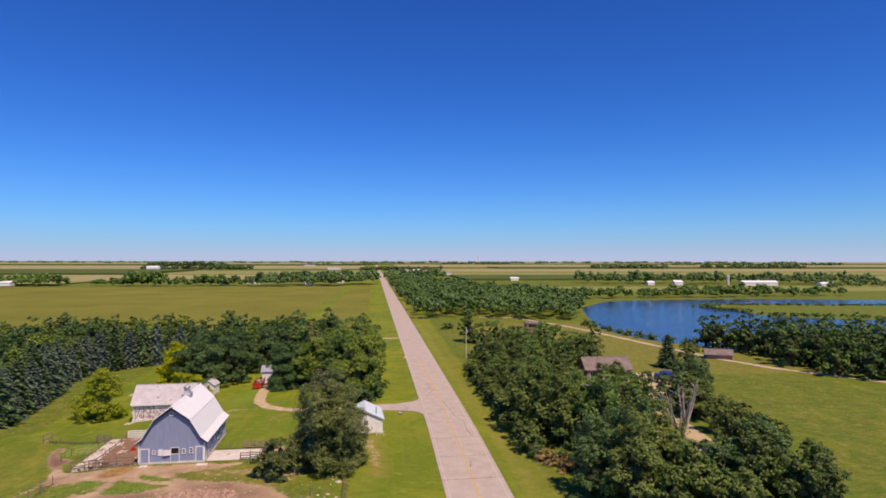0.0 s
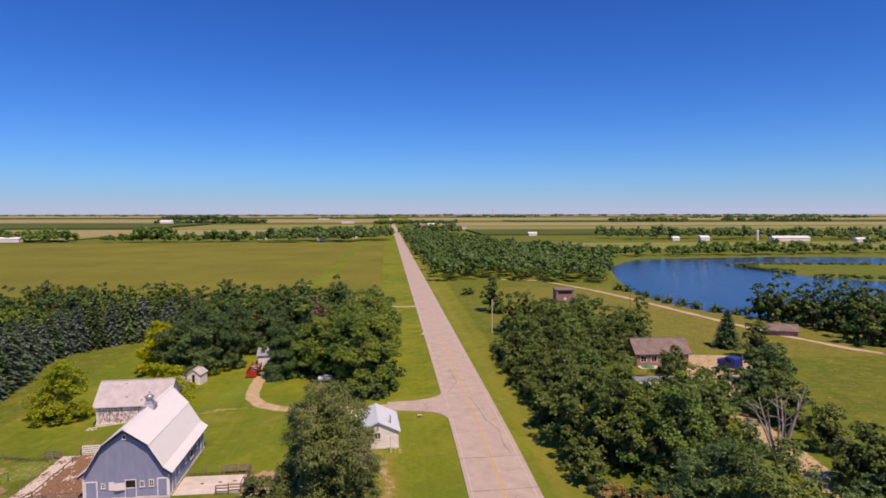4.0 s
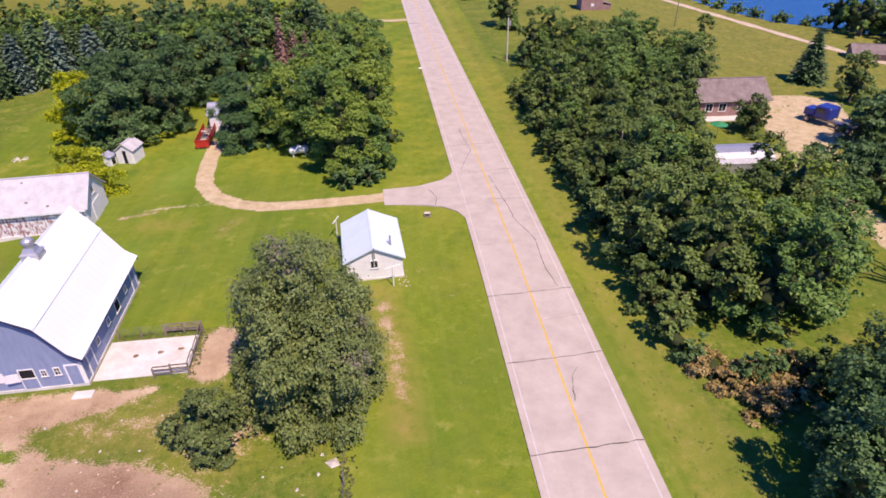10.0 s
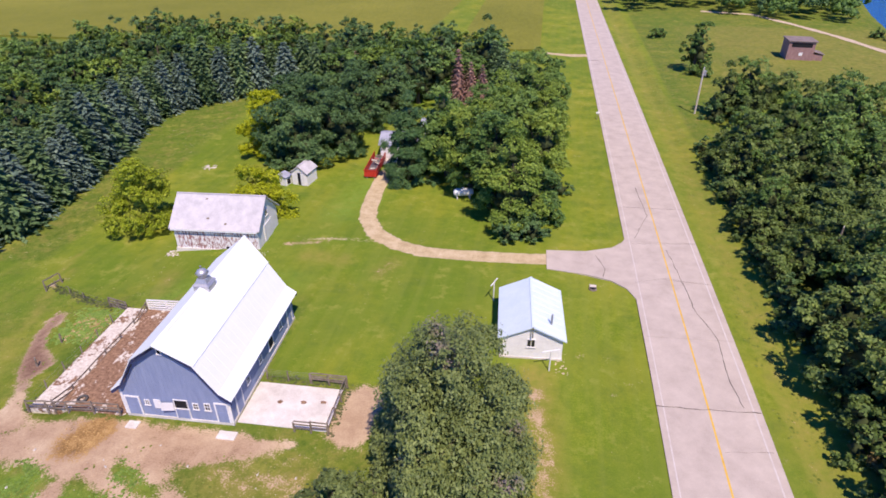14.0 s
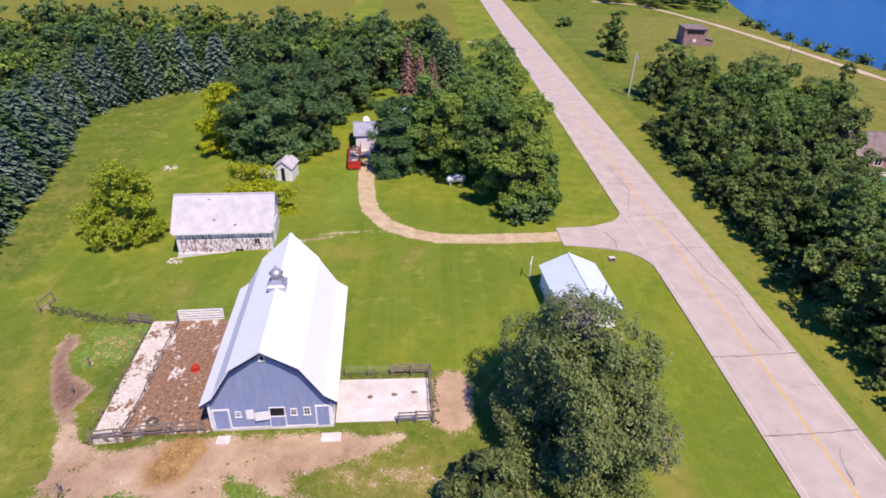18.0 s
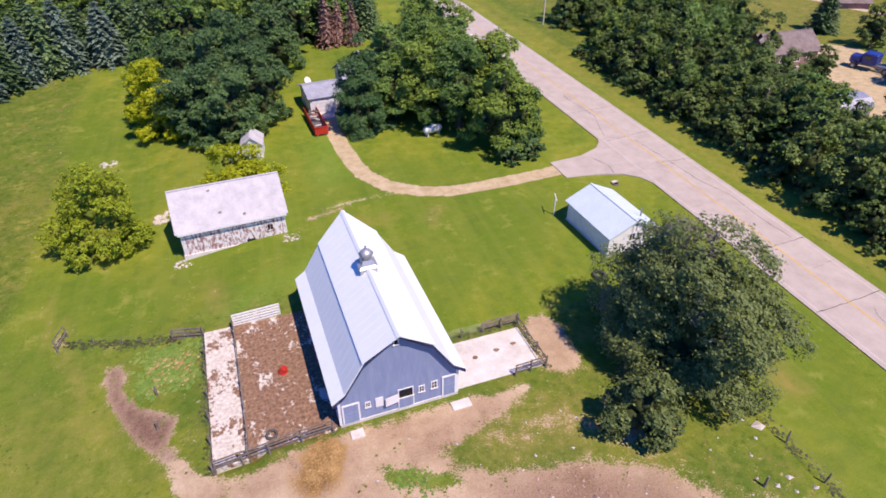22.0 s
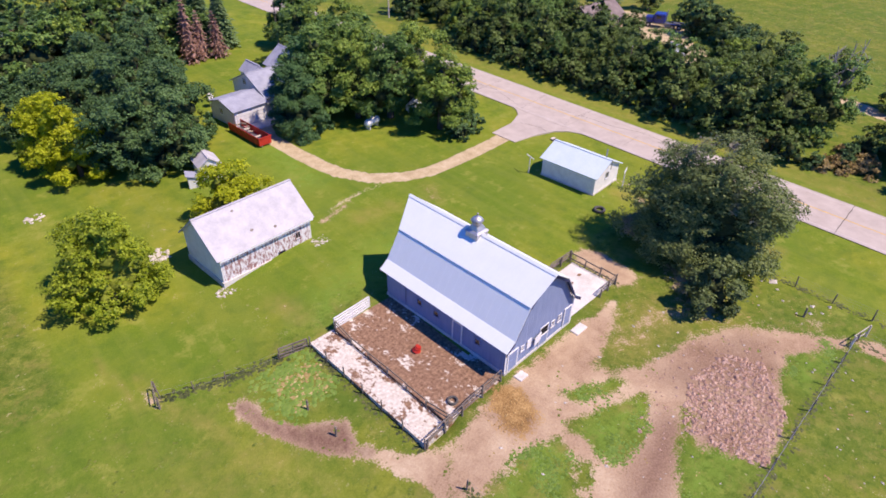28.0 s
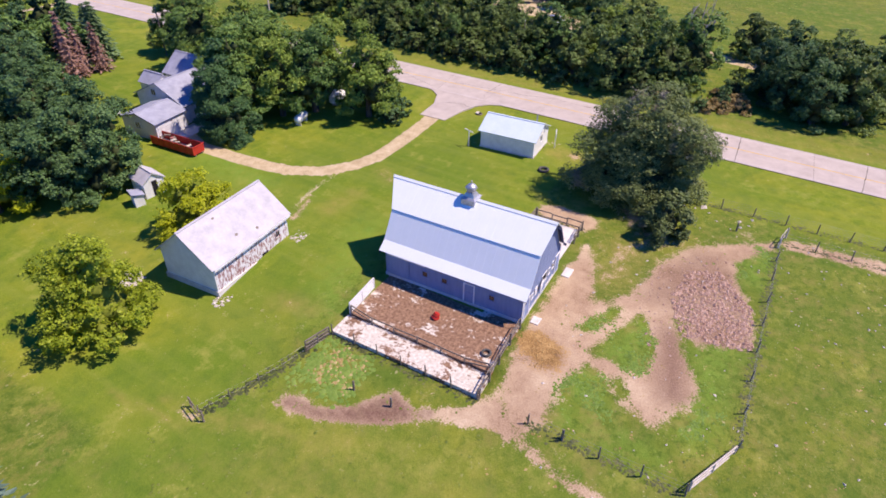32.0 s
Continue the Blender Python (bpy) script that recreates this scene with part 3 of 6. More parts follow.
def filled(poly, soft=1.0, grow=0.0):
    return np.clip((inside_by(poly, X, Y) + grow) / soft + 0.5, 0, 1)


dirt = np.maximum(filled(LOT, 1.6), filled(WEST_TRACK, 0.8, 0.1))
for isle in ISLANDS:
    dirt = np.minimum(dirt, 1 - filled(isle, 1.2, 0.15))
dirt = np.maximum(dirt, wide([([(-25.9, -6.0), (-25.6, -2.8)], 1.5, 1.2), ([(-19.3, -25), (-17.5, -60)], 0.9, 1.4), ([(-24, -13), (-21, -10)], 1.2, 4.0),
                              ([(-52, -9.8), (-53.5, -13), (-54.5, -18)], 0.3, 1.4), ([(-62, 11), (-61.9, 8.6)], 0.1, 0.9), ([(-40.5, 19.5), (-36, 20.8)], 0.15, 1.4)]))
dirt = np.maximum(dirt, 0.4 * wide([([(-33.5, -10.8), (-28, -11.2), (-24.5, -14)], 1.6, 3.0), ([(-25, -17), (-20, -21)], 1.2, 2.5)]))
dirt = np.maximum(dirt, 0.5 * wide([([(-12.6, 0), (-11.6, -11)], 0.8, 1.6), ([(-29, 14.5), (-27.5, 17.5)], 0.4, 2.0)]))
earth = np.maximum(filled(WEST_TRACK, 1.0) * (Y > -5), 0.6 * filled(TRODDEN, 2.2))
earth = np.maximum(earth, wide([([(-44, -19), (-38, -17.6)], 0.8, 2.4)]))
dung = wide([([(-44.2, -8.4), (-45.0, -9.8)], 1.5, 3.2), ([(-54.6, 4.2), (-52.6, 3.2)], 0.1, 1.6)])
dry = np.maximum(dry, 0.8 * wide([([(-62, 13), (-61.8, 9)], 0.2, 0.7), ([(-63.6, 17), (-62.9, 9.5)], 0.15, 0.6), ([(-61.7, 8.4), (-60.5, 6.3), (-59.9, 3.1)], 0.4, 1.4), ([(-50.2, 12.5), (-49.6, 9.5)], 0.7, 2.0),
                              ([(-33, -11), (-27.5, -11.5), (-24.5, -14)], 1.6, 3.0), ([(-54, 4.0), (-52.4, 2.6)], 0.5, 1.6), ([(-37, 17.5), (-33, 17)], 0.7, 2.4), ([(-28.5, 15), (-27.5, 17.6)], 0.5, 2.2)]))
gravel = wide([
    ([(-9, 20.4), (-15, 19.9), (-21.2, 19.8), (-25, 20.0), (-28, 21), (-31, 23.4), (-32.8, 26.8), (-33.4, 30.5), (-33.8, 40), (-31.5, 46)], 1.05, 0.5),
    ([(-30.5, 21.5), (-34.5, 21.6), (-39, 20.6)], 0.1, 2.2), ([(-5, 115.5), (-15, 116.5)], 1.1, 0.6)])
gravel = np.maximum(gravel, np.clip(inside_by(YARD_E, X, Y) / 1.5 + 0.5, 0, 1))
gravel = np.maximum(gravel, wide([([(38.5, 19), (38, 8), (36.5, -5), (34, -14)], 1.7, 1.6)]))
lush = wide([([(-46.5, -21), (-37, -21)], 1.6, 2.5), ([(-25.5, -20.5), (-22, -22)], 1.2, 2.0), ([(-42.3, -14.4), (-38.5, -15.4)], 1.3, 1.4), ([(-41, -11.2), (-37.5, -12.8)], 0.4, 0.8), ([(-46, -13), (-47.5, -14)], 1.2, 1.4), ([(-27, -22.4), (-23, -22.6)], 1.0, 2.0), ([(-49.5, -12), (-49.8, -19)], 0.8, 2.0), ([(-49, 8.4), (-38, 12)], 1.5, 4.0), ([(-36, 28), (-34, 46)], 2.0, 4.0)]) * 0.8
for name, values in (("lawn", lawn), ("lush", lush), ("dry", dry), ("dirt", dirt), ("dung", dung), ("gravel", gravel), ("earth", earth)):
    me.attributes.new(name, "FLOAT", "POINT").data.foreach_set("value", np.clip(values, 0, 1).astype(np.float32))
ground = tagged(new("ground", me), "green grass with bare trodden soil and worn tracks", "ground", kind="structure")

lake_bm = bmesh.new()
lake_bm.faces.new([lake_bm.verts.new(v) for v in ((55, 55, -0.75), (460, 55, -0.75), (460, 340, -0.75), (55, 340, -0.75))])
tagged(part("water", lake_bm, WATER), "dark blue lake water with light ripples", "water", kind="structure")


def ribbon(line, half, lift):
    """A strip along a line of points, laid on the ground."""
    bm, last = bmesh.new(), None
    for i, (x, y) in enumerate(line):
        a, b = line[max(i - 1, 0)], line[min(i + 1, len(line) - 1)]
        d = Vector((b[0] - a[0], b[1] - a[1], 0)).normalized()
        w = half * (1 + 0.2 * math.sin(i * 1.7))
        pair = [bm.verts.new((x - s * d.y * w, y + s * d.x * w, height(x - s * d.y * w, y + s * d.x * w) + lift)) for s in (1, -1)]
        if last:
            bm.faces.new((last[1], pair[1], pair[0], last[0]))
        last = pair
    return bm


def finer(line, d):
    out = []
    for (x0, y0), (x1, y1) in zip(line, line[1:]):
        k = max(1, int(math.hypot(x1 - x0, y1 - y0) / d))
        out += [(x0 + (x1 - x0) * i / k, y0 + (y1 - y0) * i / k) for i in range(k)]
    return out + [line[-1]]


tagged(part("path", ribbon(finer([(33, 185), (48, 181), (56, 165), (62.5, 149), (67, 132), (70.2, 116), (73.5, 99.6), (77, 81), (80, 66), (86, 50), (100, 32), (130, 20)], 3), 1.1, 0.06), GRAVEL),
       "tan gravel track across the meadow by the lake", "path", kind="structure")

# road: a concrete bed with slabs on it near the farm
HALF = 3.85
road = thing("road", Matrix.Identity(4), "two-lane pale concrete road with tarred joints and a yellow line", "road", kind="structure")


def strip(x0, x1, y0, y1, d, z):
    """A strip along the road between two offsets from its middle."""
    bm, last = bmesh.new(), None
    for y in np.linspace(y0, y1, max(2, int((y1 - y0) / d) + 1)):
        c = float(road_x(np.array([y]))[0])
        pair = [bm.verts.new((c + x0, y, z)), bm.verts.new((c + x1, y, z))]
        if last:
            bm.faces.new((last[0], last[1], pair[1], pair[0]))
        last = pair
    return bm


def bed():
    bm = strip(-HALF, HALF, -300, 3000, 20, 0.05)
    bmesh.ops.solidify(bm, geom=bm.faces[:], thickness=0.4)
    return bm


part("road_bed", bed(), TAR, road)
part("far_pavement", strip(-HALF, HALF, 110.76, 3000, 12, 0.08), CONCRETE, road)
part("near_pavement", strip(-HALF, HALF, -300, -51.12, 20, 0.08), CONCRETE, road)
for side in (-1, 1):
    for k in range(-6, 13):
        ys, bm = np.linspace(8.52 * k + 0.012, 8.52 * k + 8.508, 4), bmesh.new()
        xa, xb = sorted((side * 0.01, side * HALF))
        for i in range(3):
            c0, c1 = (float(road_x(np.array([v]))[0]) for v in (ys[i], ys[i + 1]))
            bm.faces.new([bm.verts.new(p) for p in ((c0 + xa, ys[i] + 0.07 * xa, 0.08), (c0 + xb, ys[i] + 0.07 * xb, 0.08), (c1 + xb, ys[i + 1] + 0.07 * xb, 0.08), (c1 + xa, ys[i + 1] + 0.07 * xa, 0.08))])
        bmesh.ops.remove_doubles(bm, verts=bm.verts, dist=1e-4)
        bmesh.ops.solidify(bm, geom=bm.faces[:], thickness=0.025)
        part("slab", bm, CONCRETE, road)
part("centre_line", strip(-0.1, 0.04, -300, 1500, 6, 0.084), YELLOW, road, "worn yellow centre line")
part("edge_line", strip(3.22, 3.33, -300, 1500, 6, 0.084), WHITE_LINE, road, "worn white edge line")
part("edge_line", strip(-3.4, -3.31, -300, 1500, 6, 0.084), WHITE_LINE, road, "worn white edge line")



def crack(points, width, seed):
    """A wandering strip of tar on the pavement."""
    rng, bm, last = random.Random(seed), bmesh.new(), None
    for x, y in finer(points, 0.5):
        x, y = x + rng.uniform(-0.06, 0.06), y + rng.uniform(-0.06, 0.06)
        w = width * rng.uniform(0.4, 1.2)
        pair = [bm.verts.new((x - w, y - w * 0.6, 0.086)), bm.verts.new((x + w, y + w * 0.6, 0.086))]
        if last:
            bm.faces.new((last[0], last[1], pair[1], pair[0]))
        last = pair
    return bm


for i, (pts, w) in enumerate((([(2.6, 0.6), (2.2, 4), (2.4, 9), (1.2, 13), (0.9, 17), (0.2, 24)], 0.03), ([(-3.8, -0.25), (0, 0), (3.8, 0.3)], 0.06), ([(-3.8, -8.75), (0, -8.55), (3.8, -8.2)], 0.06),
                              ([(-3.8, -17.3), (0, -17.05), (3.8, -16.8)], 0.07), ([(-3.8, 17), (-1, 18), (3.8, 17.6)], 0.035), ([(0.3, -13), (0.8, -10.5), (1.6, -9.6)], 0.03),
                              ([(-3.6, 24.8), (0, 25.3), (3.6, 25.8)], 0.03), ([(0.3, -4), (3.6, -3.5)], 0.025), ([(-7.5, 21.5), (-6.6, 19), (-6.9, 17.2)], 0.03),
                              ([(-3.8, -30.6), (0, -30.9), (3.8, -31.0)], 0.06), ([(-3.8, 34), (3.6, 34.3)], 0.03), ([(-3.0, 26), (-1, 32), (-1.6, 40)], 0.03))):
    part("crack", crack(pts, w, i), TAR, road, "dark tarred crack")

apron_bm = bmesh.new()
apron_top = [(-3.9, 13.8), (-4.7, 15.6), (-6.2, 16.9), (-8.6, 17.6), (-12.6, 18.0), (-12.75, 21.85), (-8.5, 22.3), (-5.6, 23.6), (-4.5, 24.9), (-3.9, 26.2)]
apron_bm.faces.new([apron_bm.verts.new((x, y, 0.07)) for x, y in reversed(apron_top)])
apron_edge = bmesh.ops.extrude_face_region(apron_bm, geom=apron_bm.faces[:])
bmesh.ops.translate(apron_bm, vec=(0, 0, -0.4), verts=[v for v in apron_edge["geom"] if isinstance(v, bmesh.types.BMVert)])
bmesh.ops.recalc_face_normals(apron_bm, faces=apron_bm.faces)
tagged(part("driveway_apron", apron_bm, CONCRETE), "flared concrete driveway mouth joining the road", "driveway", kind="structure")


# ---- trees ----
def leaf_cloud(rng, centres, radii, out, quads, leaf, flat=0.7):
    """Loose sprays of leaf cards round many centres: verts and faces; out: which way each spray looks."""
    n = len(centres) * quads
    c, r, o = np.repeat(centres, quads, 0), np.repeat(radii, quads)[:, None], np.repeat(out, quads, 0)
    p = c + np.clip(rng.normal(size=(n, 3)), -1.7, 1.7) * r * 0.42 * np.array([1, 1, flat])
    nrm = o * 0.6 + rng.normal(size=(n, 3)) * 0.42 + np.array([0, 0, 0.65])
    nrm /= np.linalg.norm(nrm, axis=1)[:, None]
    u = np.cross(nrm, rng.normal(size=(n, 3)))
    u /= np.linalg.norm(u, axis=1)[:, None]
    v = np.cross(nrm, u)
    s = leaf * (0.55 + 0.9 * rng.random((n, 1)) ** 1.5)
    quad = np.stack([p - u * s, p - v * s * 0.6 + nrm * s * 0.15, p + u * s, p + v * s * 0.6 + nrm * s * 0.15], 1).reshape(-1, 3)
    return quad, np.arange(4 * n).reshape(-1, 4)


def crown_mesh(name, mat, seed, rx, rz, z0, clumps, quads, leaf, lean=0.0, bottom=0.25, tip=1.0, clump_r=0.26):
    """A crown of limbs reaching out unevenly from an egg on z0; each limb ends in a spread of small loose sprays of leaves."""
    rng = np.random.default_rng(seed)
    k = max(9, clumps // 3)
    i = np.arange(k) + 0.5
    up = 1 - (1 + bottom * 1.7) * i / k
    turn = 2.4 * i + seed + rng.normal(size=k) * 0.3
    flat_r = np.sqrt(np.clip(1 - up ** 2, 0, 1))
    d = np.stack([np.cos(turn) * flat_r, np.sin(turn) * flat_r, up], 1) + rng.normal(size=(k, 3)) * 0.08
    d /= np.linalg.norm(d, axis=1)[:, None]
    reach = 0.52 + 0.42 * rng.random(k)
    taper = np.where(d[:, 2] > 0, 1 - (1 - tip) * d[:, 2], 1)
    egg = np.array([rx, rx, rz])
    heart_c = np.array([0, 0, z0 + rz * bottom])
    bough = heart_c + d * egg * (reach * np.stack([taper, taper, np.ones(k)], 0)).T + np.stack([lean * d[:, 2], 0 * up, 0 * up], 1)
    br = rx * (0.2 + 0.16 * rng.random(k)) * (clump_r / 0.27)
    # sprays spread over the outer side of every limb's end
    per = max(6, int(quads * clumps / k / 22))
    quads = max(6, int(quads * clumps / k / per))
    e = rng.normal(size=(k * per, 3))
    e /= np.linalg.norm(e, axis=1)[:, None]
    e = e * 0.95 + np.repeat(d, per, 0) * 0.5 + np.array([0, 0, 0.12])
    e /= np.linalg.norm(e, axis=1)[:, None]
    bR = np.repeat(br, per)
    c = np.repeat(bough, per, 0) + e * bR[:, None] * (0.5 + 0.52 * rng.random((k * per, 1)) ** 0.7) * np.array([1.1, 1.1, 0.85])
    c[:, 2] = np.maximum(c[:, 2], z0 + 0.3 * bR * rng.random(k * per))
    r = np.minimum(bR * (0.3 + 0.3 * rng.random(k * per)), 0.3 + 0.4 * rng.random(k * per))
    v, f = leaf_cloud(rng, c, r, e, quads, leaf)
    # hearts close the view through the limbs, coloured dark as the crown's inner shade
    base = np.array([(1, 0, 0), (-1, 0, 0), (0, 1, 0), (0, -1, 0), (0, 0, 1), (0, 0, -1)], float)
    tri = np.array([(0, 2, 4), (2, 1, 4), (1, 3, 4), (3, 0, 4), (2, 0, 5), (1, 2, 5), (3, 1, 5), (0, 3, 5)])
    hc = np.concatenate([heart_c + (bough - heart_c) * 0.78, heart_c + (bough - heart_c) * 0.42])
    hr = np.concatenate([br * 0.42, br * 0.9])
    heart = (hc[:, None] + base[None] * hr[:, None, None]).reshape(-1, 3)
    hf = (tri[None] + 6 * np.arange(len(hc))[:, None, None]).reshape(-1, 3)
    me = bpy.data.meshes.new(name)
    nq, nt = len(f), len(hf)
    me.vertices.add(len(v) + len(heart))
    me.vertices.foreach_set("co", np.concatenate([v, heart]).ravel())
    me.loops.add(4 * nq + 3 * nt)
    me.loops.foreach_set("vertex_index", np.concatenate([f.ravel(), (hf + len(v)).ravel()]))
    me.polygons.add(nq + nt)
    me.polygons.foreach_set("loop_start", np.concatenate([np.arange(nq) * 4, 4 * nq + np.arange(nt) * 3]))
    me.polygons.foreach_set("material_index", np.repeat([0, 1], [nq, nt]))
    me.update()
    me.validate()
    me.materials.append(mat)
    me.materials.append(YELLOW_HEART if mat in (LEAF_YELLOW, LEAF_OLIVE) else CROWN_SHADE)
    return me, bough


def trunk_mesh(seed, h, r, ends, fork=0.35, split=None):
    """A tapered trunk with limbs out to some of the clumps; split: the thing that takes each limb as a part."""
    rng = random.Random(seed)
    bm = bmesh.new()
    lean = [(rng.uniform(-0.03, 0.03) * h * t, rng.uniform(-0.03, 0.03) * h * t, h * t) for t in (0, 0.25, 0.5, 0.75, 1)]
    lean[0] = (0, 0, -0.3)
    add_tube(bm, lean, [r * 1.35, r, r * 0.8, r * 0.5, r * 0.18], 7)
    for e in ends:
        t = fork + 0.35 * rng.random()
        s = Vector((lean[2][0], lean[2][1], h * t * 0.9))
        e = Vector(e)
        mid = s.lerp(e, 0.5) + Vector((0, 0, -0.06 * h * rng.random()))
        limb = bmesh.new() if split else bm
        add_tube(limb, [s, mid, e], [r * 0.45, r * 0.28, r * 0.08], 5)
        if split:
            part("limb", limb, BARK, split)
    return bm


def broadleaf(name, seed, h, rx, mat, label, category="tree", clumps=60, quads=60, leaf=0.3, trunk_r=None, bare=0.22, tip=0.8, at=None, lean=0.0, group="", clump_r=0.26, limbs=True):
    """A tree with trunk and crown; returns the thing."""
    z0 = h * bare
    rz = (h - z0) / 1.22
    ob = thing(name, at or Matrix.Identity(4), label, category, group)
    me, c = crown_mesh("crown", mat, seed, rx, rz, z0, clumps, quads, leaf, lean, 0.25, tip, clump_r)
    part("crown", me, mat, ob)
    order = np.argsort(c[:, 2])
    part("trunk", trunk_mesh(seed, z0 + rz * 0.75, trunk_r or 0.028 * h, [c[i] * np.array([0.9, 0.9, 1]) for i in order[:: max(1, len(c) // (9 if limbs else 3))]], split=ob if limbs else None), BARK, ob)
    return ob


def conifer(name, seed, h, r, mat, label, tiers=16, fronds=11, at=None, group="", needles=12, full=0.85):
    """A spruce: a straight trunk and tiers of drooping fronds made of needle cards."""
    rng = np.random.default_rng(seed)
    vs, fs = [], []
    for i in range(tiers):
        t = i / (tiers - 1)
        z, reach = h * (0.06 + 0.9 * t), (r * (1 - t) ** full if full > 0.5 else r * (1 - t ** 1.7) ** 0.8 * (0.7 + 0.3 * min(1, t * 5))) + 0.12
        k = max(4, int(fronds * (1 - 0.6 * t)))
        for j in range(k):
            a = 2 * math.pi * (j + 0.5 * (i % 2) + rng.uniform(-0.3, 0.3)) / k
            length = reach * rng.uniform(0.75, 1.12)
            out = np.array([math.cos(a), math.sin(a), 0])
            side = np.array([-out[1], out[0], 0])
            for q in range(needles):
                u = (q + rng.random()) / needles
                p = out * length * u + np.array([0, 0, z - 0.32 * length * u ** 1.3 + rng.uniform(-0.08, 0.12)])
                wide_by = length * 0.3 * (1 - 0.75 * u) + 0.08
                p = p + side * rng.uniform(-1, 1) * wide_by
                s = 0.11 * r * rng.uniform(0.7, 1.3) + 0.05
                d = out + side * rng.uniform(-0.9, 0.9) + np.array([0, 0, rng.uniform(-0.5, 0.2)])
                d /= np.linalg.norm(d)
                w = np.cross(d, np.array([rng.uniform(-0.4, 0.4), rng.uniform(-0.4, 0.4), 1]))
                w /= np.linalg.norm(w)
                b = len(vs)
                vs += [p - d * s, p + w * s * 0.5, p + d * s * 1.3, p - w * s * 0.5]
                fs.append((b, b + 1, b + 2, b + 3))
    ob = thing(name, at or Matrix.Identity(4), label, "tree", group)
    part("crown", mesh_of("crown", vs, fs, mat), mat, ob)
    heart = tube([(0, 0, h * 0.08), (0, 0, h * 0.4), (0, 0, h * 0.9)], [r * 0.5, r * 0.36, 0.08], 7)
    part("bough_core", heart, mat, ob)
    part("trunk", tube([(0, 0, -0.3), (0, 0, h * 0.5), (0, 0, h * 0.97)], [0.03 * h * 0.6, 0.012 * h, 0.02], 6), BARK, ob)
    return ob


def stand(x, y, turn=0.0, size=1.0, sink=0.0, high=None):
    return Matrix.LocRotScale((x, y, height(x, y) - sink), Euler((0, 0, turn)), (size, size, high or size))


def plant(ob, spots, seed=0, lo=0.85, hi=1.15):
    """Copies a tree to the spots (x, y[, size]); the first spot takes the tree itself."""
    rng = random.Random(seed)
    for i, s in enumerate(spots):
        k = (s[2] if len(s) > 2 else 1.0) * rng.uniform(lo, hi)
        m = stand(s[0], s[1], rng.uniform(0, 6.28), k, high=k * rng.uniform(0.92, 1.08))
        if i == 0:
            ob.matrix_basis = m
        else:
            c = copy_thing(ob, m)
            c.matrix_basis = m


# ---- the barn ----
def frame_of(x0, x1, z0, z1, y, w=0.12, t=0.05):
    """A frame of boards on a wall that faces -y."""
    bm = bmesh.new()
    for a, b, c, d in ((x0, x0 + w, z0, z1), (x1 - w, x1, z0, z1), (x0 + w, x1 - w, z1 - w, z1)):
        add_box(bm, a, b, y - t, y, c, d)
    return bm


def wall_set(ob, m, y, items):
    """Doors and windows on a wall that faces -y before the turn m: (kind, x0, x1, z0, z1)."""
    for kind, x0, x1, z0, z1 in items:
        if kind == "door":
            d = part("door", box(x0 + 0.1, x1 - 0.1, y - 0.05, y - 0.003, z0, z1 - 0.1), BARN_BLUE, ob, "blue-grey board door in a white frame")
            f = part("door_frame", frame_of(x0, x1, z0, z1, y - 0.003, 0.11, 0.07), WHITE, d)
            b = part("brace", box(x0 + 0.1, x1 - 0.1, y - 0.07, y - 0.052, (z0 + z1) / 2 - 0.05, (z0 + z1) / 2 + 0.05), BARN_BLUE, d)
        elif kind == "white_door":
            d = part("door", box(x0, x1, y - 0.06, y - 0.003, z0, z1), WHITE, ob, "plain white door")
        else:
            # an open window is a dark panel, its inner shade painted on
            d = part("window", box(x0 + 0.06, x1 - 0.06, y - 0.02, y - 0.003, z0 + 0.06, z1 - 0.06), INSIDE_SHADE if kind == "open" else GLASS, ob)
            bm = frame_of(x0, x1, z0, z1, y - 0.003, 0.07, 0.05)
            add_box(bm, x0 - 0.04, x1 + 0.04, y - 0.08, y - 0.003, z0 - 0.02, z0 + 0.06)
            part("window_frame", bm, BARN_BLUE if kind == "dim" else WHITE, d)
            if kind == "window":
                bm = box((x0 + x1) / 2 - 0.02, (x0 + x1) / 2 + 0.02, y - 0.035, y - 0.021, z0 + 0.06, z1 - 0.07)
                add_box(bm, x0 + 0.07, x1 - 0.07, y - 0.035, y - 0.021, (z0 + z1) / 2 - 0.02, (z0 + z1) / 2 + 0.02)
                part("glazing_bar", bm, WHITE, d)
        d.matrix_basis = m


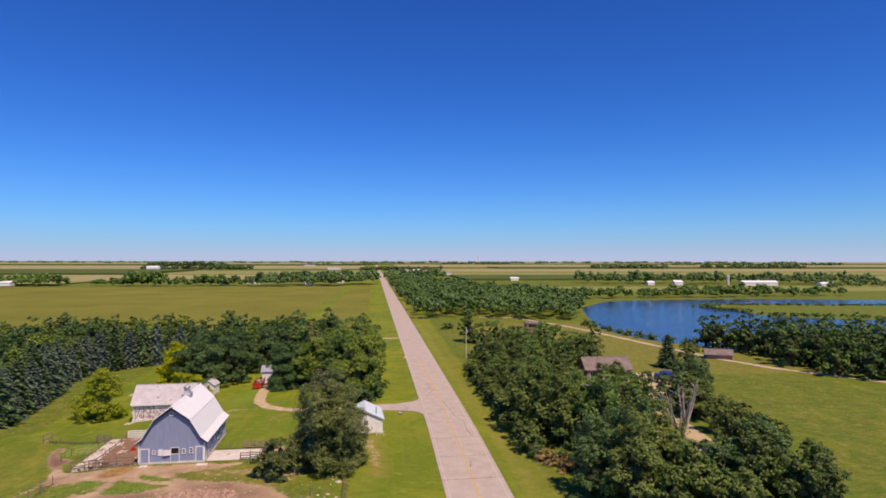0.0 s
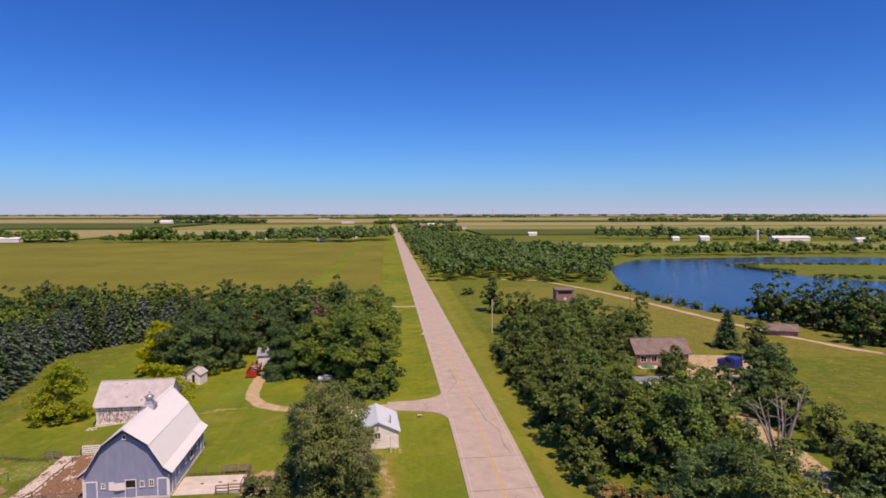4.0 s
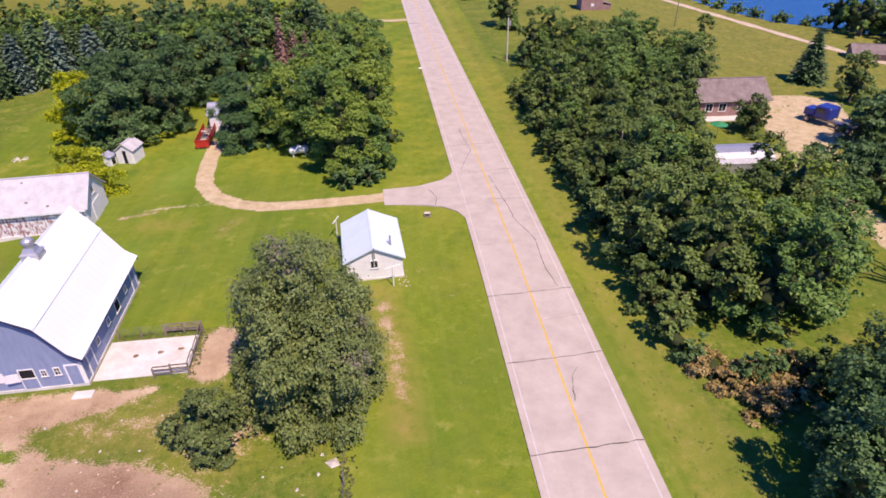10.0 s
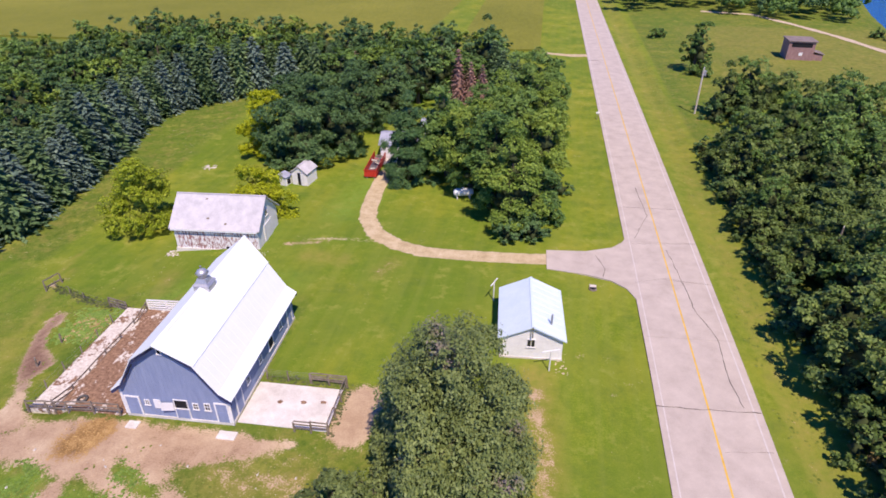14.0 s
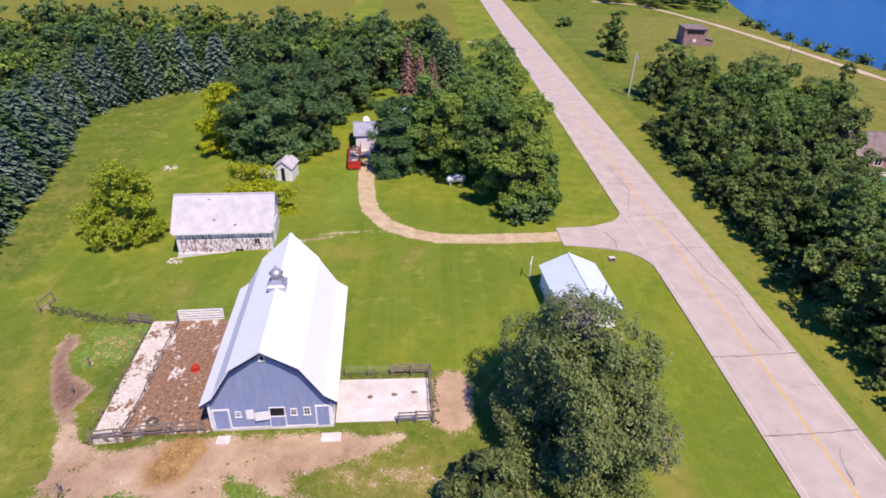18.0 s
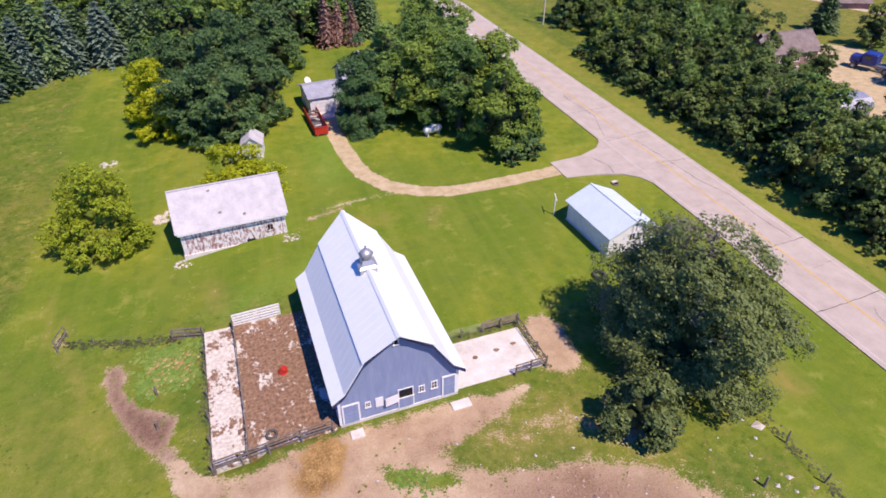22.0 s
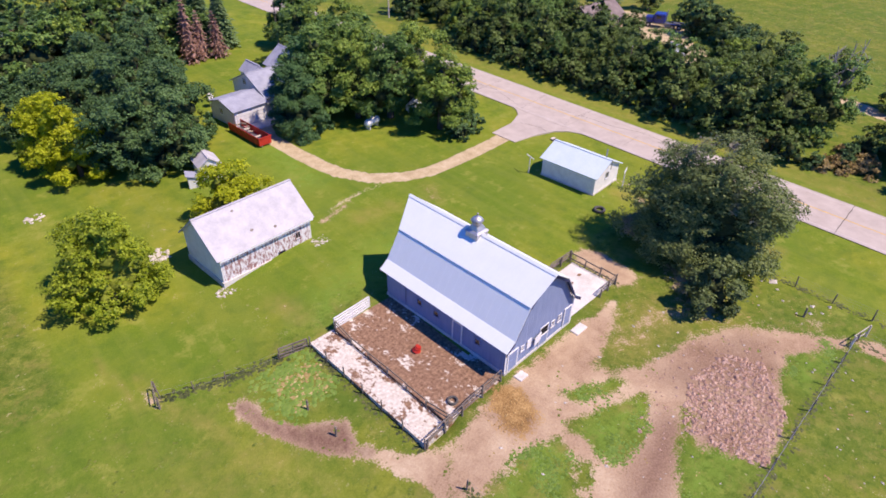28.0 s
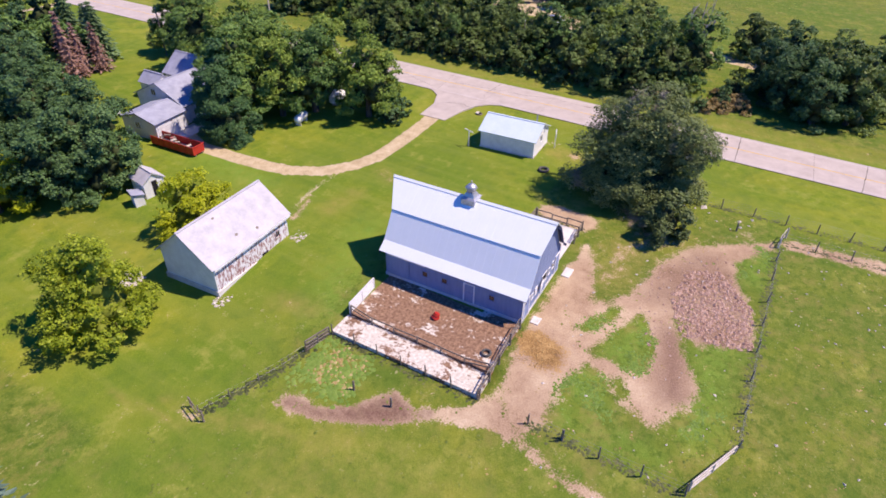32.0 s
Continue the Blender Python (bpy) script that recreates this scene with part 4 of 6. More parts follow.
def barn():
    ob = thing("barn", pose(-38.65, 0.42, 0.06, 0, 0, 0.6), "blue-grey gambrel-roofed barn with white metal roof and navy trim", "barn")
    hw, y0, y1 = 4.15, -7.0, 6.0
    prof = [(0, 7.5), (2.3, 5.75), (3.75, 3.35), (4.6, 2.72)]
    wall = [(-hw, 0.2), (hw, 0.2), (hw, 2.75), (3.6, 3.3), (2.2, 5.6), (0, 7.3), (-2.2, 5.6), (-3.6, 3.3), (-hw, 2.75)]
    for y, n in ((y0, "front_wall"), (y1 - 0.15, "back_wall")):
        part(n, add_prism(bmesh.new(), wall, y, y + 0.15), BARN_BLUE, ob)
    for s in (-1, 1):
        part("side_wall", box(min(s * hw, s * (hw - 0.15)), max(s * hw, s * (hw - 0.15)), y0 + 0.15, y1 - 0.15, 0.2, 2.75), BARN_BLUE, ob)
    part("foundation", box(-hw - 0.06, hw + 0.06, y0 - 0.06, y1 + 0.06, -1.0, 0.2, 0.02), SLAB, ob, "pale concrete footing")
    # upright battens over the board joints
    for i in range(29):
        x = -4.0 + i * 8.0 / 28
        top = np.interp(abs(x), [0, 2.2, 3.6, hw], [7.2, 5.5, 3.2, 2.7])
        part("batten", box(x - 0.025, x + 0.025, y0 - 0.008, y0 - 0.001, 0.22, top), BARN_BLUE, ob)
    strip_me = part("batten", box(-0.004, 0.004, -0.025, 0.025, 0.22, 2.7), BARN_BLUE, ob)
    for s in (-1, 1):
        for i in range(35):
            b = strip_me if s < 0 and i == 0 else part("batten", strip_me.data, BARN_BLUE, ob)
            b.location = (s * (hw + 0.005), y0 + 0.2 + i * 12.6 / 34, 0)
    # roof: three planes on either side, standing out over the gables, with raised seams
    ya, yb = y0 - 0.38, y1 + 0.35
    names = ("upper_roof", "lower_roof", "flared_eave")
    for s in (-1, 1):
        for i, n in enumerate(names):
            (xa, za), (xb, zb) = prof[i], prof[i + 1]
            lap = 0.14 if i == 0 else 0.03
            k = Vector((xb - xa, zb - za)).normalized() * lap
            lift = 0.05 if i == 0 else 0.0
            a, b = (s * xa, ya - (0.3 if i == 0 else 0), za + lift), (s * (xb + k.x), ya, zb + k.y + lift)
            c, d = (b[0], yb, b[2]), (a[0], yb + (1.25 if i == 0 else 0), a[2])
            r = part(n, sheet(*((a, b, c, d) if s > 0 else (d, c, b, a)), 0.05), ROOF_METAL, ob)
            bm = bmesh.new()
            up = Vector((s * -(zb - za), 0, (xb - xa))).normalized() * 0.008
            p, q = Vector((a[0], 0, a[2])), Vector((b[0], 0, b[2]))
            side = Vector((0, 0.018, 0))
            vs = [bm.verts.new(v) for v in (p - side, q - side, q + up, p + up, p + side, q + side)]
            bm.faces.new((vs[0], vs[1], vs[2], vs[3]))
            bm.faces.new((vs[3], vs[2], vs[5], vs[4]))
            seam = part("seam", bm, ROOF_METAL, r)
            for j in range(20):
                o = seam if j == 0 else part("seam", seam.data, ROOF_METAL, r)
                o.location = (0, ya + 0.1 + j * (yb - ya - 0.2) / 19, 0)
    part("ridge_cap", add_prism(bmesh.new(), [(-0.2, 7.46), (0, 7.62), (0.2, 7.46), (0, 7.57)], ya - 0.3, yb + 1.2), ROOF_METAL, ob)
    # navy boards along the gable edges
    for y in (ya + 0.015, yb - 0.05):
        for s in (-1, 1):
            bm = bmesh.new()
            for (xa, za), (xb, zb) in zip(prof, prof[1:]):
                add_sheet(bm, (s * xa, y, za - 0.08), (s * xb, y, zb - 0.08), (s * xb, y, zb - 0.36), (s * xa, y, za - 0.36), 0.035)
            bmesh.ops.recalc_face_normals(bm, faces=bm.faces)
            part("gable_board", bm, NAVY, ob, "dark navy board")
    for y in (y0 - 0.2, ):
        for s in (-1, 1):
            bm = bmesh.new()
            for (xa, za), (xb, zb) in zip(prof, prof[1:]):
                add_sheet(bm, (s * xa, ya + 0.06, za - 0.11), (s * xb, ya + 0.06, zb - 0.11), (s * xb, y0 - 0.002, zb - 0.11), (s * xa, y0 - 0.002, za - 0.11), 0.03)
            bmesh.ops.recalc_face_normals(bm, faces=bm.faces)
            part("soffit", bm, NAVY, ob)
    for x in (-hw, hw):
        part("corner_board", box(x - 0.09, x + 0.09, y0 - 0.05, y0 - 0.02, 0.2, 2.72), WHITE, ob)
    front = Matrix.Identity(4)
    wall_set(ob, front, y0 - 0.02, [("door", -4.0, -2.8, 0.2, 2.0), ("door", 3.0, 4.05, 0.2, 2.1), ("open", -0.15, 0.95, 1.15, 2.05), ("window", 1.3, 1.75, 1.2, 1.85),
                                    ("window", 2.2, 2.68, 1.2, 1.95), ("window", -2.45, -2.05, 1.2, 1.75), ("white_door", -1.72, -1.18, 1.0, 1.85), ("open", -0.28, 0.1, 6.25, 6.75)])
    d = part("hatch", box(-1.1, -0.12, -0.05, 0.0, 1.05, 1.8), WHITE, ob, "white hatch door swung open")
    d.matrix_basis = pose(0, y0 - 0.12, 0, 0, 0, 8)
    part("lower_door", box(-0.1, 0.9, y0 - 0.06, y0 - 0.022, 0.2, 1.12), BARN_BLUE, ob)
    for x in (-0.17, 0.9):
        part("door_post", box(x, x + 0.07, y0 - 0.08, y0 - 0.02, 0.2, 1.1), WHITE, ob)
    west = Matrix.Rotation(radians(-90), 4, "Z")
    wall_set(ob, west, -hw - 0.02, [("door", 1.7, 2.75, 0.2, 2.15), ("dim", -2.3, -1.7, 1.2, 1.8), ("dim", -0.4, 0.2, 1.2, 1.8), ("dim", 4.0, 4.6, 1.2, 1.8)])
    part("door_track", box(-hw - 0.14, -hw - 0.02, 2.0, 5.8, 2.28, 2.38), WHITE, ob, "white sliding door rail")
    part("sliding_door", box(-hw - 0.1, -hw - 0.04, 3.6, 5.7, 0.25, 2.28), BARN_BLUE, ob)
    east = Matrix.Rotation(radians(90), 4, "Z")
    wall_set(ob, east, -hw - 0.02, [("door", -6.2, -5.1, 0.2, 2.1), ("window", -4.2, -3.6, 1.2, 1.85), ("window", -1.8, -1.2, 1.2, 1.85), ("open", 0.2, 1.2, 0.9, 2.0), ("window", 2.6, 3.2, 1.2, 1.85), ("door", 4.4, 5.5, 0.2, 2.15)])
    # ventilator on the ridge
    v = part("ventilator", box(-0.62, 0.62, -0.6, 0.6, 6.85, 7.62), ZINC, ob, "galvanised ridge ventilator with a ball finial")
    bm = bmesh.new()
    for z0, r0, z1, r1 in ((7.6, 0.86, 7.75, 0.66), (7.75, 0.6, 8.1, 0.42)):
        a = [bm.verts.new((sx * r0 / 1.25, sy * r0 / 1.25, z0)) for sx, sy in ((-1, -1), (1, -1), (1, 1), (-1, 1))]
        b = [bm.verts.new((sx * r1 / 1.25, sy * r1 / 1.25, z1)) for sx, sy in ((-1, -1), (1, -1), (1, 1), (-1, 1))]
        for i in range(4):
            bm.faces.new((a[i], a[(i + 1) % 4], b[(i + 1) % 4], b[i]))
        bm.faces.new(b)
        bm.faces.new(a[::-1])
    part("hood", bm, ZINC, v)
    part("drum", tube([(0, 0, z) for z in (8.1, 8.14, 8.45, 8.5, 8.72, 8.86)], [0.3, 0.36, 0.42, 0.52, 0.34, 0.1], 14), ZINC, v, smooth=True)
    part("finial", tube([(0, 0, 8.85), (0, 0, 9.0), (0, 0, 9.03), (0, 0, 9.1), (0, 0, 9.15)], [0.025, 0.025, 0.08, 0.08, 0.02], 8), STEEL, v)
    return ob


barn_ob = barn()
for x0, x1, y0, y1 in ((-42.3, -41.4, -7.9, -7.2), (-35.2, -33.8, -7.95, -7.2)):
    tagged(part("doorstep", box(x0, x1, y0, y1, -0.3, 0.1, 0.03), SLAB), "pale concrete doorstep in front of the barn", "doorstep", group="doorsteps")


def gabled(name, m, label, w, d, eave, ridge, wall_mat, roof_mat, over=0.3, gable_mat=None, base=0.6, category="building", roof_thick=0.1):
    """A gabled building, w by d about its middle, ridge along x."""
    ob = thing(name, m, label, category)
    hw, hd = w / 2, d / 2
    outline = [(-hd, -base), (hd, -base), (hd, eave), (0, ridge - 0.1), (-hd, eave)]
    for x in (-hw, hw - 0.12):
        g = bmesh.new()
        a = [g.verts.new((x, -u, z)) for u, z in outline]
        b = [g.verts.new((x + 0.12, -u, z)) for u, z in outline]
        g.faces.new(a)
        g.faces.new(b[::-1])
        for i in range(5):
            g.faces.new((a[(i + 1) % 5], a[i], b[i], b[(i + 1) % 5]))
        bmesh.ops.recalc_face_normals(g, faces=g.faces)
        part("gable_wall", g, gable_mat or wall_mat, ob)
    k = (ridge - eave) / hd
    for s in (-1, 1):
        part("side_wall", box(-hw + 0.12, hw - 0.12, min(s * hd, s * (hd - 0.12)), max(s * hd, s * (hd - 0.12)), -base, eave), wall_mat, ob)
        p = [(-hw - over, 0, ridge), (-hw - over, s * (hd + over), eave - k * over), (hw + over, s * (hd + over), eave - k * over), (hw + over, 0, ridge)]
        part("roof", sheet(*(p if s < 0 else p[::-1]), roof_thick), roof_mat, ob)
    part("ridge_cap", box(-hw - over, hw + over, -0.12, 0.12, ridge - 0.03, ridge + 0.025), roof_mat, ob)
    return ob


IDENT = Matrix.Identity(4)


def pane_on(ob, y, x0, x1, z0, z1, m=IDENT, frame_mat=None, dark=None):
    """A small framed window on a wall that faces -y before the turn m."""
    d = part("window", box(x0, x1, y - 0.02, y - 0.004, z0, z1), dark or GLASS, ob)
    f = part("window_frame", frame_of(x0 - 0.08, x1 + 0.08, z0 - 0.08, z1 + 0.08, y - 0.004, 0.08, 0.05), frame_mat or WHITE, d)
    part("glazing_bar", box((x0 + x1) / 2 - 0.025, (x0 + x1) / 2 + 0.025, y - 0.04, y - 0.021, z0, z1), frame_mat or WHITE, d)
    part("sill", box(x0 - 0.1, x1 + 0.1, y - 0.09, y - 0.004, z0 - 0.12, z0 - 0.04), frame_mat or WHITE, d)
    d.matrix_basis = m
    return d


# ---- sheds, garage and house ----
shed = gabled("shed", pose(-47.55, 20.73, -0.35, 0, 0, 2.5), "old shed with light grey roof and peeling red and white boards", 9.5, 6.0, 3.0, 5.45, PEELING, SHINGLE, 0.35, WHITE)
part("footing", box(-4.85, 4.85, -3.12, 3.12, -0.9, 0.18), SLAB, shed, "crumbling pale footing")
part("eave_board", box(-4.9, 4.9, -3.42, -3.38, 2.52, 2.72), WHITE, shed)
pane_on(shed, -3.0, 3.0, 3.5, 1.1, 1.7, frame_mat=PEELING, dark=INSIDE_SHADE)
# thin dark sheet on the boards, painting a gap's shade
part("gap", box(0.9, 1.7, -3.02, -3.004, 0.25, 0.5), INSIDE_SHADE, shed, "flat dark panel painted as the shade in a gap under the boards")
part("loading_door", box(-1.2, 1.2, -4.83, -4.76, 0.2, 2.3), WHITE, shed).matrix_basis = Matrix.Rotation(radians(90), 4, "Z")
pane_on(shed, -4.75, -0.35, 0.35, 3.1, 3.8, Matrix.Rotation(radians(90), 4, "Z"))
for i, (x, y, r) in enumerate(((-0.9, -2.3, 0.2), (1.2, -2.75, 0.22), (-1.5, -0.5, 0.16))):
    z = 5.45 - (2.45 / 3.0) * abs(y) + 0.012
    bm = bmesh.new()
    bm.faces.new([bm.verts.new((x + r * random.uniform(0.5, 1.1) * math.cos(a), y + 0.5 * r * math.sin(a), 5.45 + (2.45 / 3.0) * (y + 0.5 * r * math.sin(a)) + 0.012)) for a in np.linspace(0, 5.5, 8)])
    part("missing_shingles", bm, OLD_WOOD, shed)

garage = gabled("garage", pose(-13.1, 7.35, 0, 0, 0, 92.5), "small white garage with a pale metal roof beside the road", 6.9, 5.1, 2.3, 3.5, WHITE, PALE_BLUE_ROOF, 0.28)
part("footing", box(-3.52, 3.52, -2.62, 2.62, -0.5, 0.15), SLAB, garage)
pane_on(garage, -3.45, -0.35, 0.25, 1.3, 2.0, Matrix.Rotation(radians(-90), 4, "Z"))
part("gable_board", box(-3.77, -3.735, -0.05, 0.05, 2.4, 3.5), STEEL, garage)
part("garage_door", box(-1.3, 1.3, -3.5, -3.455, 0.15, 2.15), WHITE, garage, "white panelled garage door").matrix_basis = Matrix.Rotation(radians(90), 4, "Z")
part("roof_seams", (lambda bm: [add_box(bm, x - 0.02, x + 0.02, -2.75, -0.1, 0, 0.02) for x in np.linspace(-3.4, 3.4, 9)] and bm)(bmesh.new()), ROOF_METAL, garage).matrix_basis = Matrix.Translation((0, 0, 3.5)) @ Matrix.Rotation(math.atan2(1.2, 2.55), 4, "X")
part("stove_pipe", tube([(-2.2, -1.6, 2.6), (-2.2, -1.6, 3.75)], [0.08, 0.08], 8), STEEL, garage)
for x, y, n in ((-16.6, 11.9, 1), (-11.4, 2.6, 2)):
    line_post = thing("clothes_post", pose(x, y, 0, 0, 0, 70 if n == 1 else 20), "white painted clothes-line post on the lawn", "post", "clothes posts")
    part("upright", tube([(0, 0, -0.3), (0, 0, 2.1)], [0.06, 0.06], 8), WHITE, line_post)
    part("crossbar", tube([(-0.75, 0, 2.1), (0.75, 0, 2.1)], [0.05, 0.05], 8), WHITE, line_post)

house_garage = gabled("garage", pose(-33.2, 48.1, 0, 0, 0, 4), "white garage with low grey shingle roof by a farmhouse", 4.8, 5.6, 2.45, 3.3, WHITE, GREY_SHINGLE, 0.3)
for x in (-2.15, 0.15):
    d = part("garage_door", box(x, x + 2.0, -2.86, -2.81, 0, 2.0), WHITE, house_garage, "white panelled garage door")
    for z in (0.5, 1.0, 1.5):
        part("groove", box(x + 0.05, x + 1.95, -2.865, -2.862, z - 0.015, z + 0.015), ZINC, d)
pane_on(house_garage, -2.4, -0.6, 0.1, 1.2, 2.0, Matrix.Rotation(radians(-90), 4, "Z"))
tagged(part("parking_slab", box(-35.5, -28.6, 43.2, 45.85, -0.2, 0.06), SLAB), "pale concrete parking slab in front of a garage", "slab", kind="structure")
house = gabled("house", pose(-25.5, 50.8, 0), "white farmhouse with grey shingle roof under trees", 8.8, 9.0, 2.6, 4.7, WHITE, GREY_SHINGLE, 0.35, category="house")
for x in (-2.6, -0.6, 1.8):
    pane_on(house, -4.5, x, x + 0.8, 0.9, 2.1)
part("front_door", box(-4.1, -3.2, -4.56, -4.51, 0.2, 2.2), WHITE, house)
for y in (1.4, ):
    pane_on(house, -4.4, -y, -y + 0.8, 2.8, 3.6, Matrix.Rotation(radians(-90), 4, "Z"))
part("roof_vent", tube([(1.0, -2.0, 3.9), (1.0, -2.0, 4.5)], [0.1, 0.1], 8), WHITE, house)
house_wing = gabled("house_wing", pose(-19.9, 55.6, 0, 0, 0, 90), "rear wing of a white farmhouse with grey roof", 5.6, 5.6, 2.7, 4.8, WHITE, GREY_SHINGLE, 0.35, category="house")
pane_on(house_wing, -2.8, -0.4, 0.4, 2.6, 3.5, Matrix.Rotation(radians(90), 4, "Z"))
back_porch = gabled("back_porch", pose(-25.4, 57.2, 0, 0, 0, 90), "small white back porch with grey roof behind a farmhouse", 3.4, 2.6, 2.4, 3.5, WHITE, GREY_SHINGLE, 0.2, category="porch")
dish = thing("satellite_dish", pose(-34.4, 54.2, 0), "white satellite dish on a post behind a garage", "dish")
part("post", tube([(0, 0, -0.2), (0, 0, 1.4)], [0.04, 0.04], 6), STEEL, dish)
part("bowl", tube([(0, 0, 1.4), (0.12, -0.15, 1.5), (0.2, -0.25, 1.57)], [0.1, 0.5, 0.62], 14), WHITE, dish)

# little white outbuildings
hut = gabled("privy", pose(-43.9, 36.2, 0, 0, 0, 80), "small white outhouse with a worn grey roof", 2.6, 2.3, 1.9, 2.75, WHITE, SHINGLE, 0.18, category="outhouse")
# no real opening: the dark inside is a painted panel
part("doorway", box(-0.25, 0.4, -1.33, -1.304, 0.05, 1.75), INSIDE_SHADE, hut, "flat dark panel painted as the shaded inside of an open doorway").matrix_basis = Matrix.Rotation(radians(-90), 4, "Z")
part("door", box(0.42, 1.0, -1.42, -1.38, 0.05, 1.75), WHITE, hut).matrix_basis = Matrix.Rotation(radians(-96), 4, "Z")
hutch = thing("hutch", pose(-46.2, 35.2, -0.15, 0, 0, 70), "leaning white wooden hutch beside an outhouse", "hutch")
part("body", box(-0.6, 0.6, -0.5, 0.5, 0, 1.25, 0.02), WHITE, hutch)
part("roof", sheet((-0.75, -0.65, 1.3), (0.75, -0.65, 1.3), (0.75, 0.65, 1.65), (-0.75, 0.65, 1.65), 0.06), GREY_SHINGLE, hutch)
# dark sheet on the closed body, for the shade within
part("opening", box(-0.3, 0.3, -0.53, -0.505, 0.2, 1.0), INSIDE_SHADE, hutch)

# ---- yards beside the barn ----
tagged(part("yard_floor", box(-48.75, -42.85, -6.75, 6.0, -0.8, -0.02), MUCK), "concrete cattle yard floor strewn with brown muck", "yard", kind="structure")
tagged(part("feed_lane", box(-51.0, -48.8, -6.9, 6.2, -1.2, -0.2), LANE), "strip of pale broken concrete beside the cattle yard", "lane", kind="structure")
tagged(part("yard_slab", box(-34.3, -27.45, -6.25, -1.95, -0.3, 0.09, 0.02), SLAB), "bright pale concrete slab beside the barn", "slab", kind="structure")
for i, (x, y) in enumerate(((-31.9, -3.9), (-30.1, -3.7), (-28.6, -3.5))):
    bm = bmesh.new()
    bm.faces.new([bm.verts.new((x + 0.28 * random.uniform(0.6, 1.1) * math.cos(a), y + 0.2 * random.uniform(0.6, 1.1) * math.sin(a), 0.096)) for a in np.linspace(0, 5.6, 9)])
    tagged(part("dung_spot", bm, MUCK), "dark dung spot on the pale slab", "dung", "dung spots")


def posts_and(ob, line, gap, h, r, mat, lean=0.05, seed=0):
    """Posts along a line, as parts; returns their feet."""
    rng, feet = random.Random(seed), []
    for (x0, y0), (x1, y1) in zip(line, line[1:]):
        k = max(1, round(math.hypot(x1 - x0, y1 - y0) / gap))
        feet += [(x0 + (x1 - x0) * i / k, y0 + (y1 - y0) * i / k) for i in range(k)]
    feet.append(line[-1])
    me = bpy.data.meshes.new("post")
    pb = tube([(0, 0, -0.35), (0, 0, h * 0.6), (0, 0, h)], [r * 1.1, r, r * 0.8], 6)
    pb.to_mesh(me)
    pb.free()
    me.materials.append(mat)
    for x, y in feet:
        p = new("post", me)
        p.parent = ob
        p.matrix_basis = Matrix.LocRotScale((x, y, height(x, y)), Euler((rng.uniform(-lean, lean), rng.uniform(-lean, lean), rng.uniform(0, 6))), (1, 1, rng.uniform(0.85, 1.12)))
    return feet


def wire_fence(label, line, gap=3.2, h=1.15, wires=3, seed=0, mat=None, r=0.06):
    ob = thing("fence", IDENT, label, "fence", "wire fences")
    feet = posts_and(ob, line, gap, h, r, mat or OLD_WOOD, 0.07, seed)
    for w in range(wires):
        z = h * (0.35 + 0.6 * w / max(1, wires - 1))
        pts = []
        for (x0, y0), (x1, y1) in zip(feet, feet[1:]):
            pts += [(x0, y0, height(x0, y0) + z), ((x0 + x1) / 2, (y0 + y1) / 2, height((x0 + x1) / 2, (y0 + y1) / 2) + z - 0.04)]
        pts.append((*feet[-1], height(*feet[-1]) + z))
        part("wire", tube(pts, [0.006] * len(pts), 4), STEEL, ob)
    return ob


def rail_fence(label, line, gap=2.4, h=1.25, rails=3, seed=0, mat=None, rail_mat=None, lift=0.0):
    ob = thing("fence", IDENT, label, "fence", "rail fences")
    rng = random.Random(seed)
    feet = posts_and(ob, line, gap, h + lift, 0.075, mat or OLD_WOOD, 0.05, seed)
    for (x0, y0), (x1, y1) in zip(feet, feet[1:]):
        for k in range(rails):
            z = lift + h * (0.3 + 0.6 * k / max(1, rails - 1)) + rng.uniform(-0.05, 0.05)
            d = Vector((x1 - x0, y1 - y0, 0))
            n = Vector((-d.y, d.x, 0)).normalized() * 0.08
            a, b = Vector((x0, y0, height(x0, y0) + z)) + n, Vector((x1, y1, height(x1, y1) + z + rng.uniform(-0.05, 0.05))) + n
            part("rail", sheet(a + Vector((0, 0, -0.06)), b + Vector((0, 0, -0.06)), b + Vector((0, 0, 0.06)), a + Vector((0, 0, 0.06)), 0.04), rail_mat or mat or OLD_WOOD, ob)
    return ob


rail_fence("weathered plank fence along the muddy cattle yard", [(-48.8, 5.9), (-48.8, -6.8)], 2.3, 1.3, 3, 1)
rail_fence("weathered plank fence across the end of the cattle yard", [(-50.9, -7.0), (-47.5, -6.95), (-43.3, -6.8)], 2.1, 1.15, 3, 2)
wire_fence("sagging wire fence with dark wooden posts by a concrete strip", [(-51.05, 6.1), (-51.05, -6.95)], 2.3, 1.15, 3, 3)
rail_fence("wooden fence at the edge of a pale concrete slab", [(-29.8, -6.5), (-27.3, -6.45)], 1.3, 1.1, 3, 4)
rail_fence("rough wooden fence beside a pale concrete slab", [(-27.25, -6.4), (-27.25, -1.6)], 1.6, 1.05, 2, 5)
rail_fence("dark wooden feed rack behind a pale slab", [(-30.2, -1.5), (-27.25, -1.55)], 1.5, 1.1, 4, 6)
green_wire = wire_fence("green wire netting fence behind a pale slab", [(-33.9, -1.5), (-30.3, -1.5)], 1.8, 1.1, 5, 7)


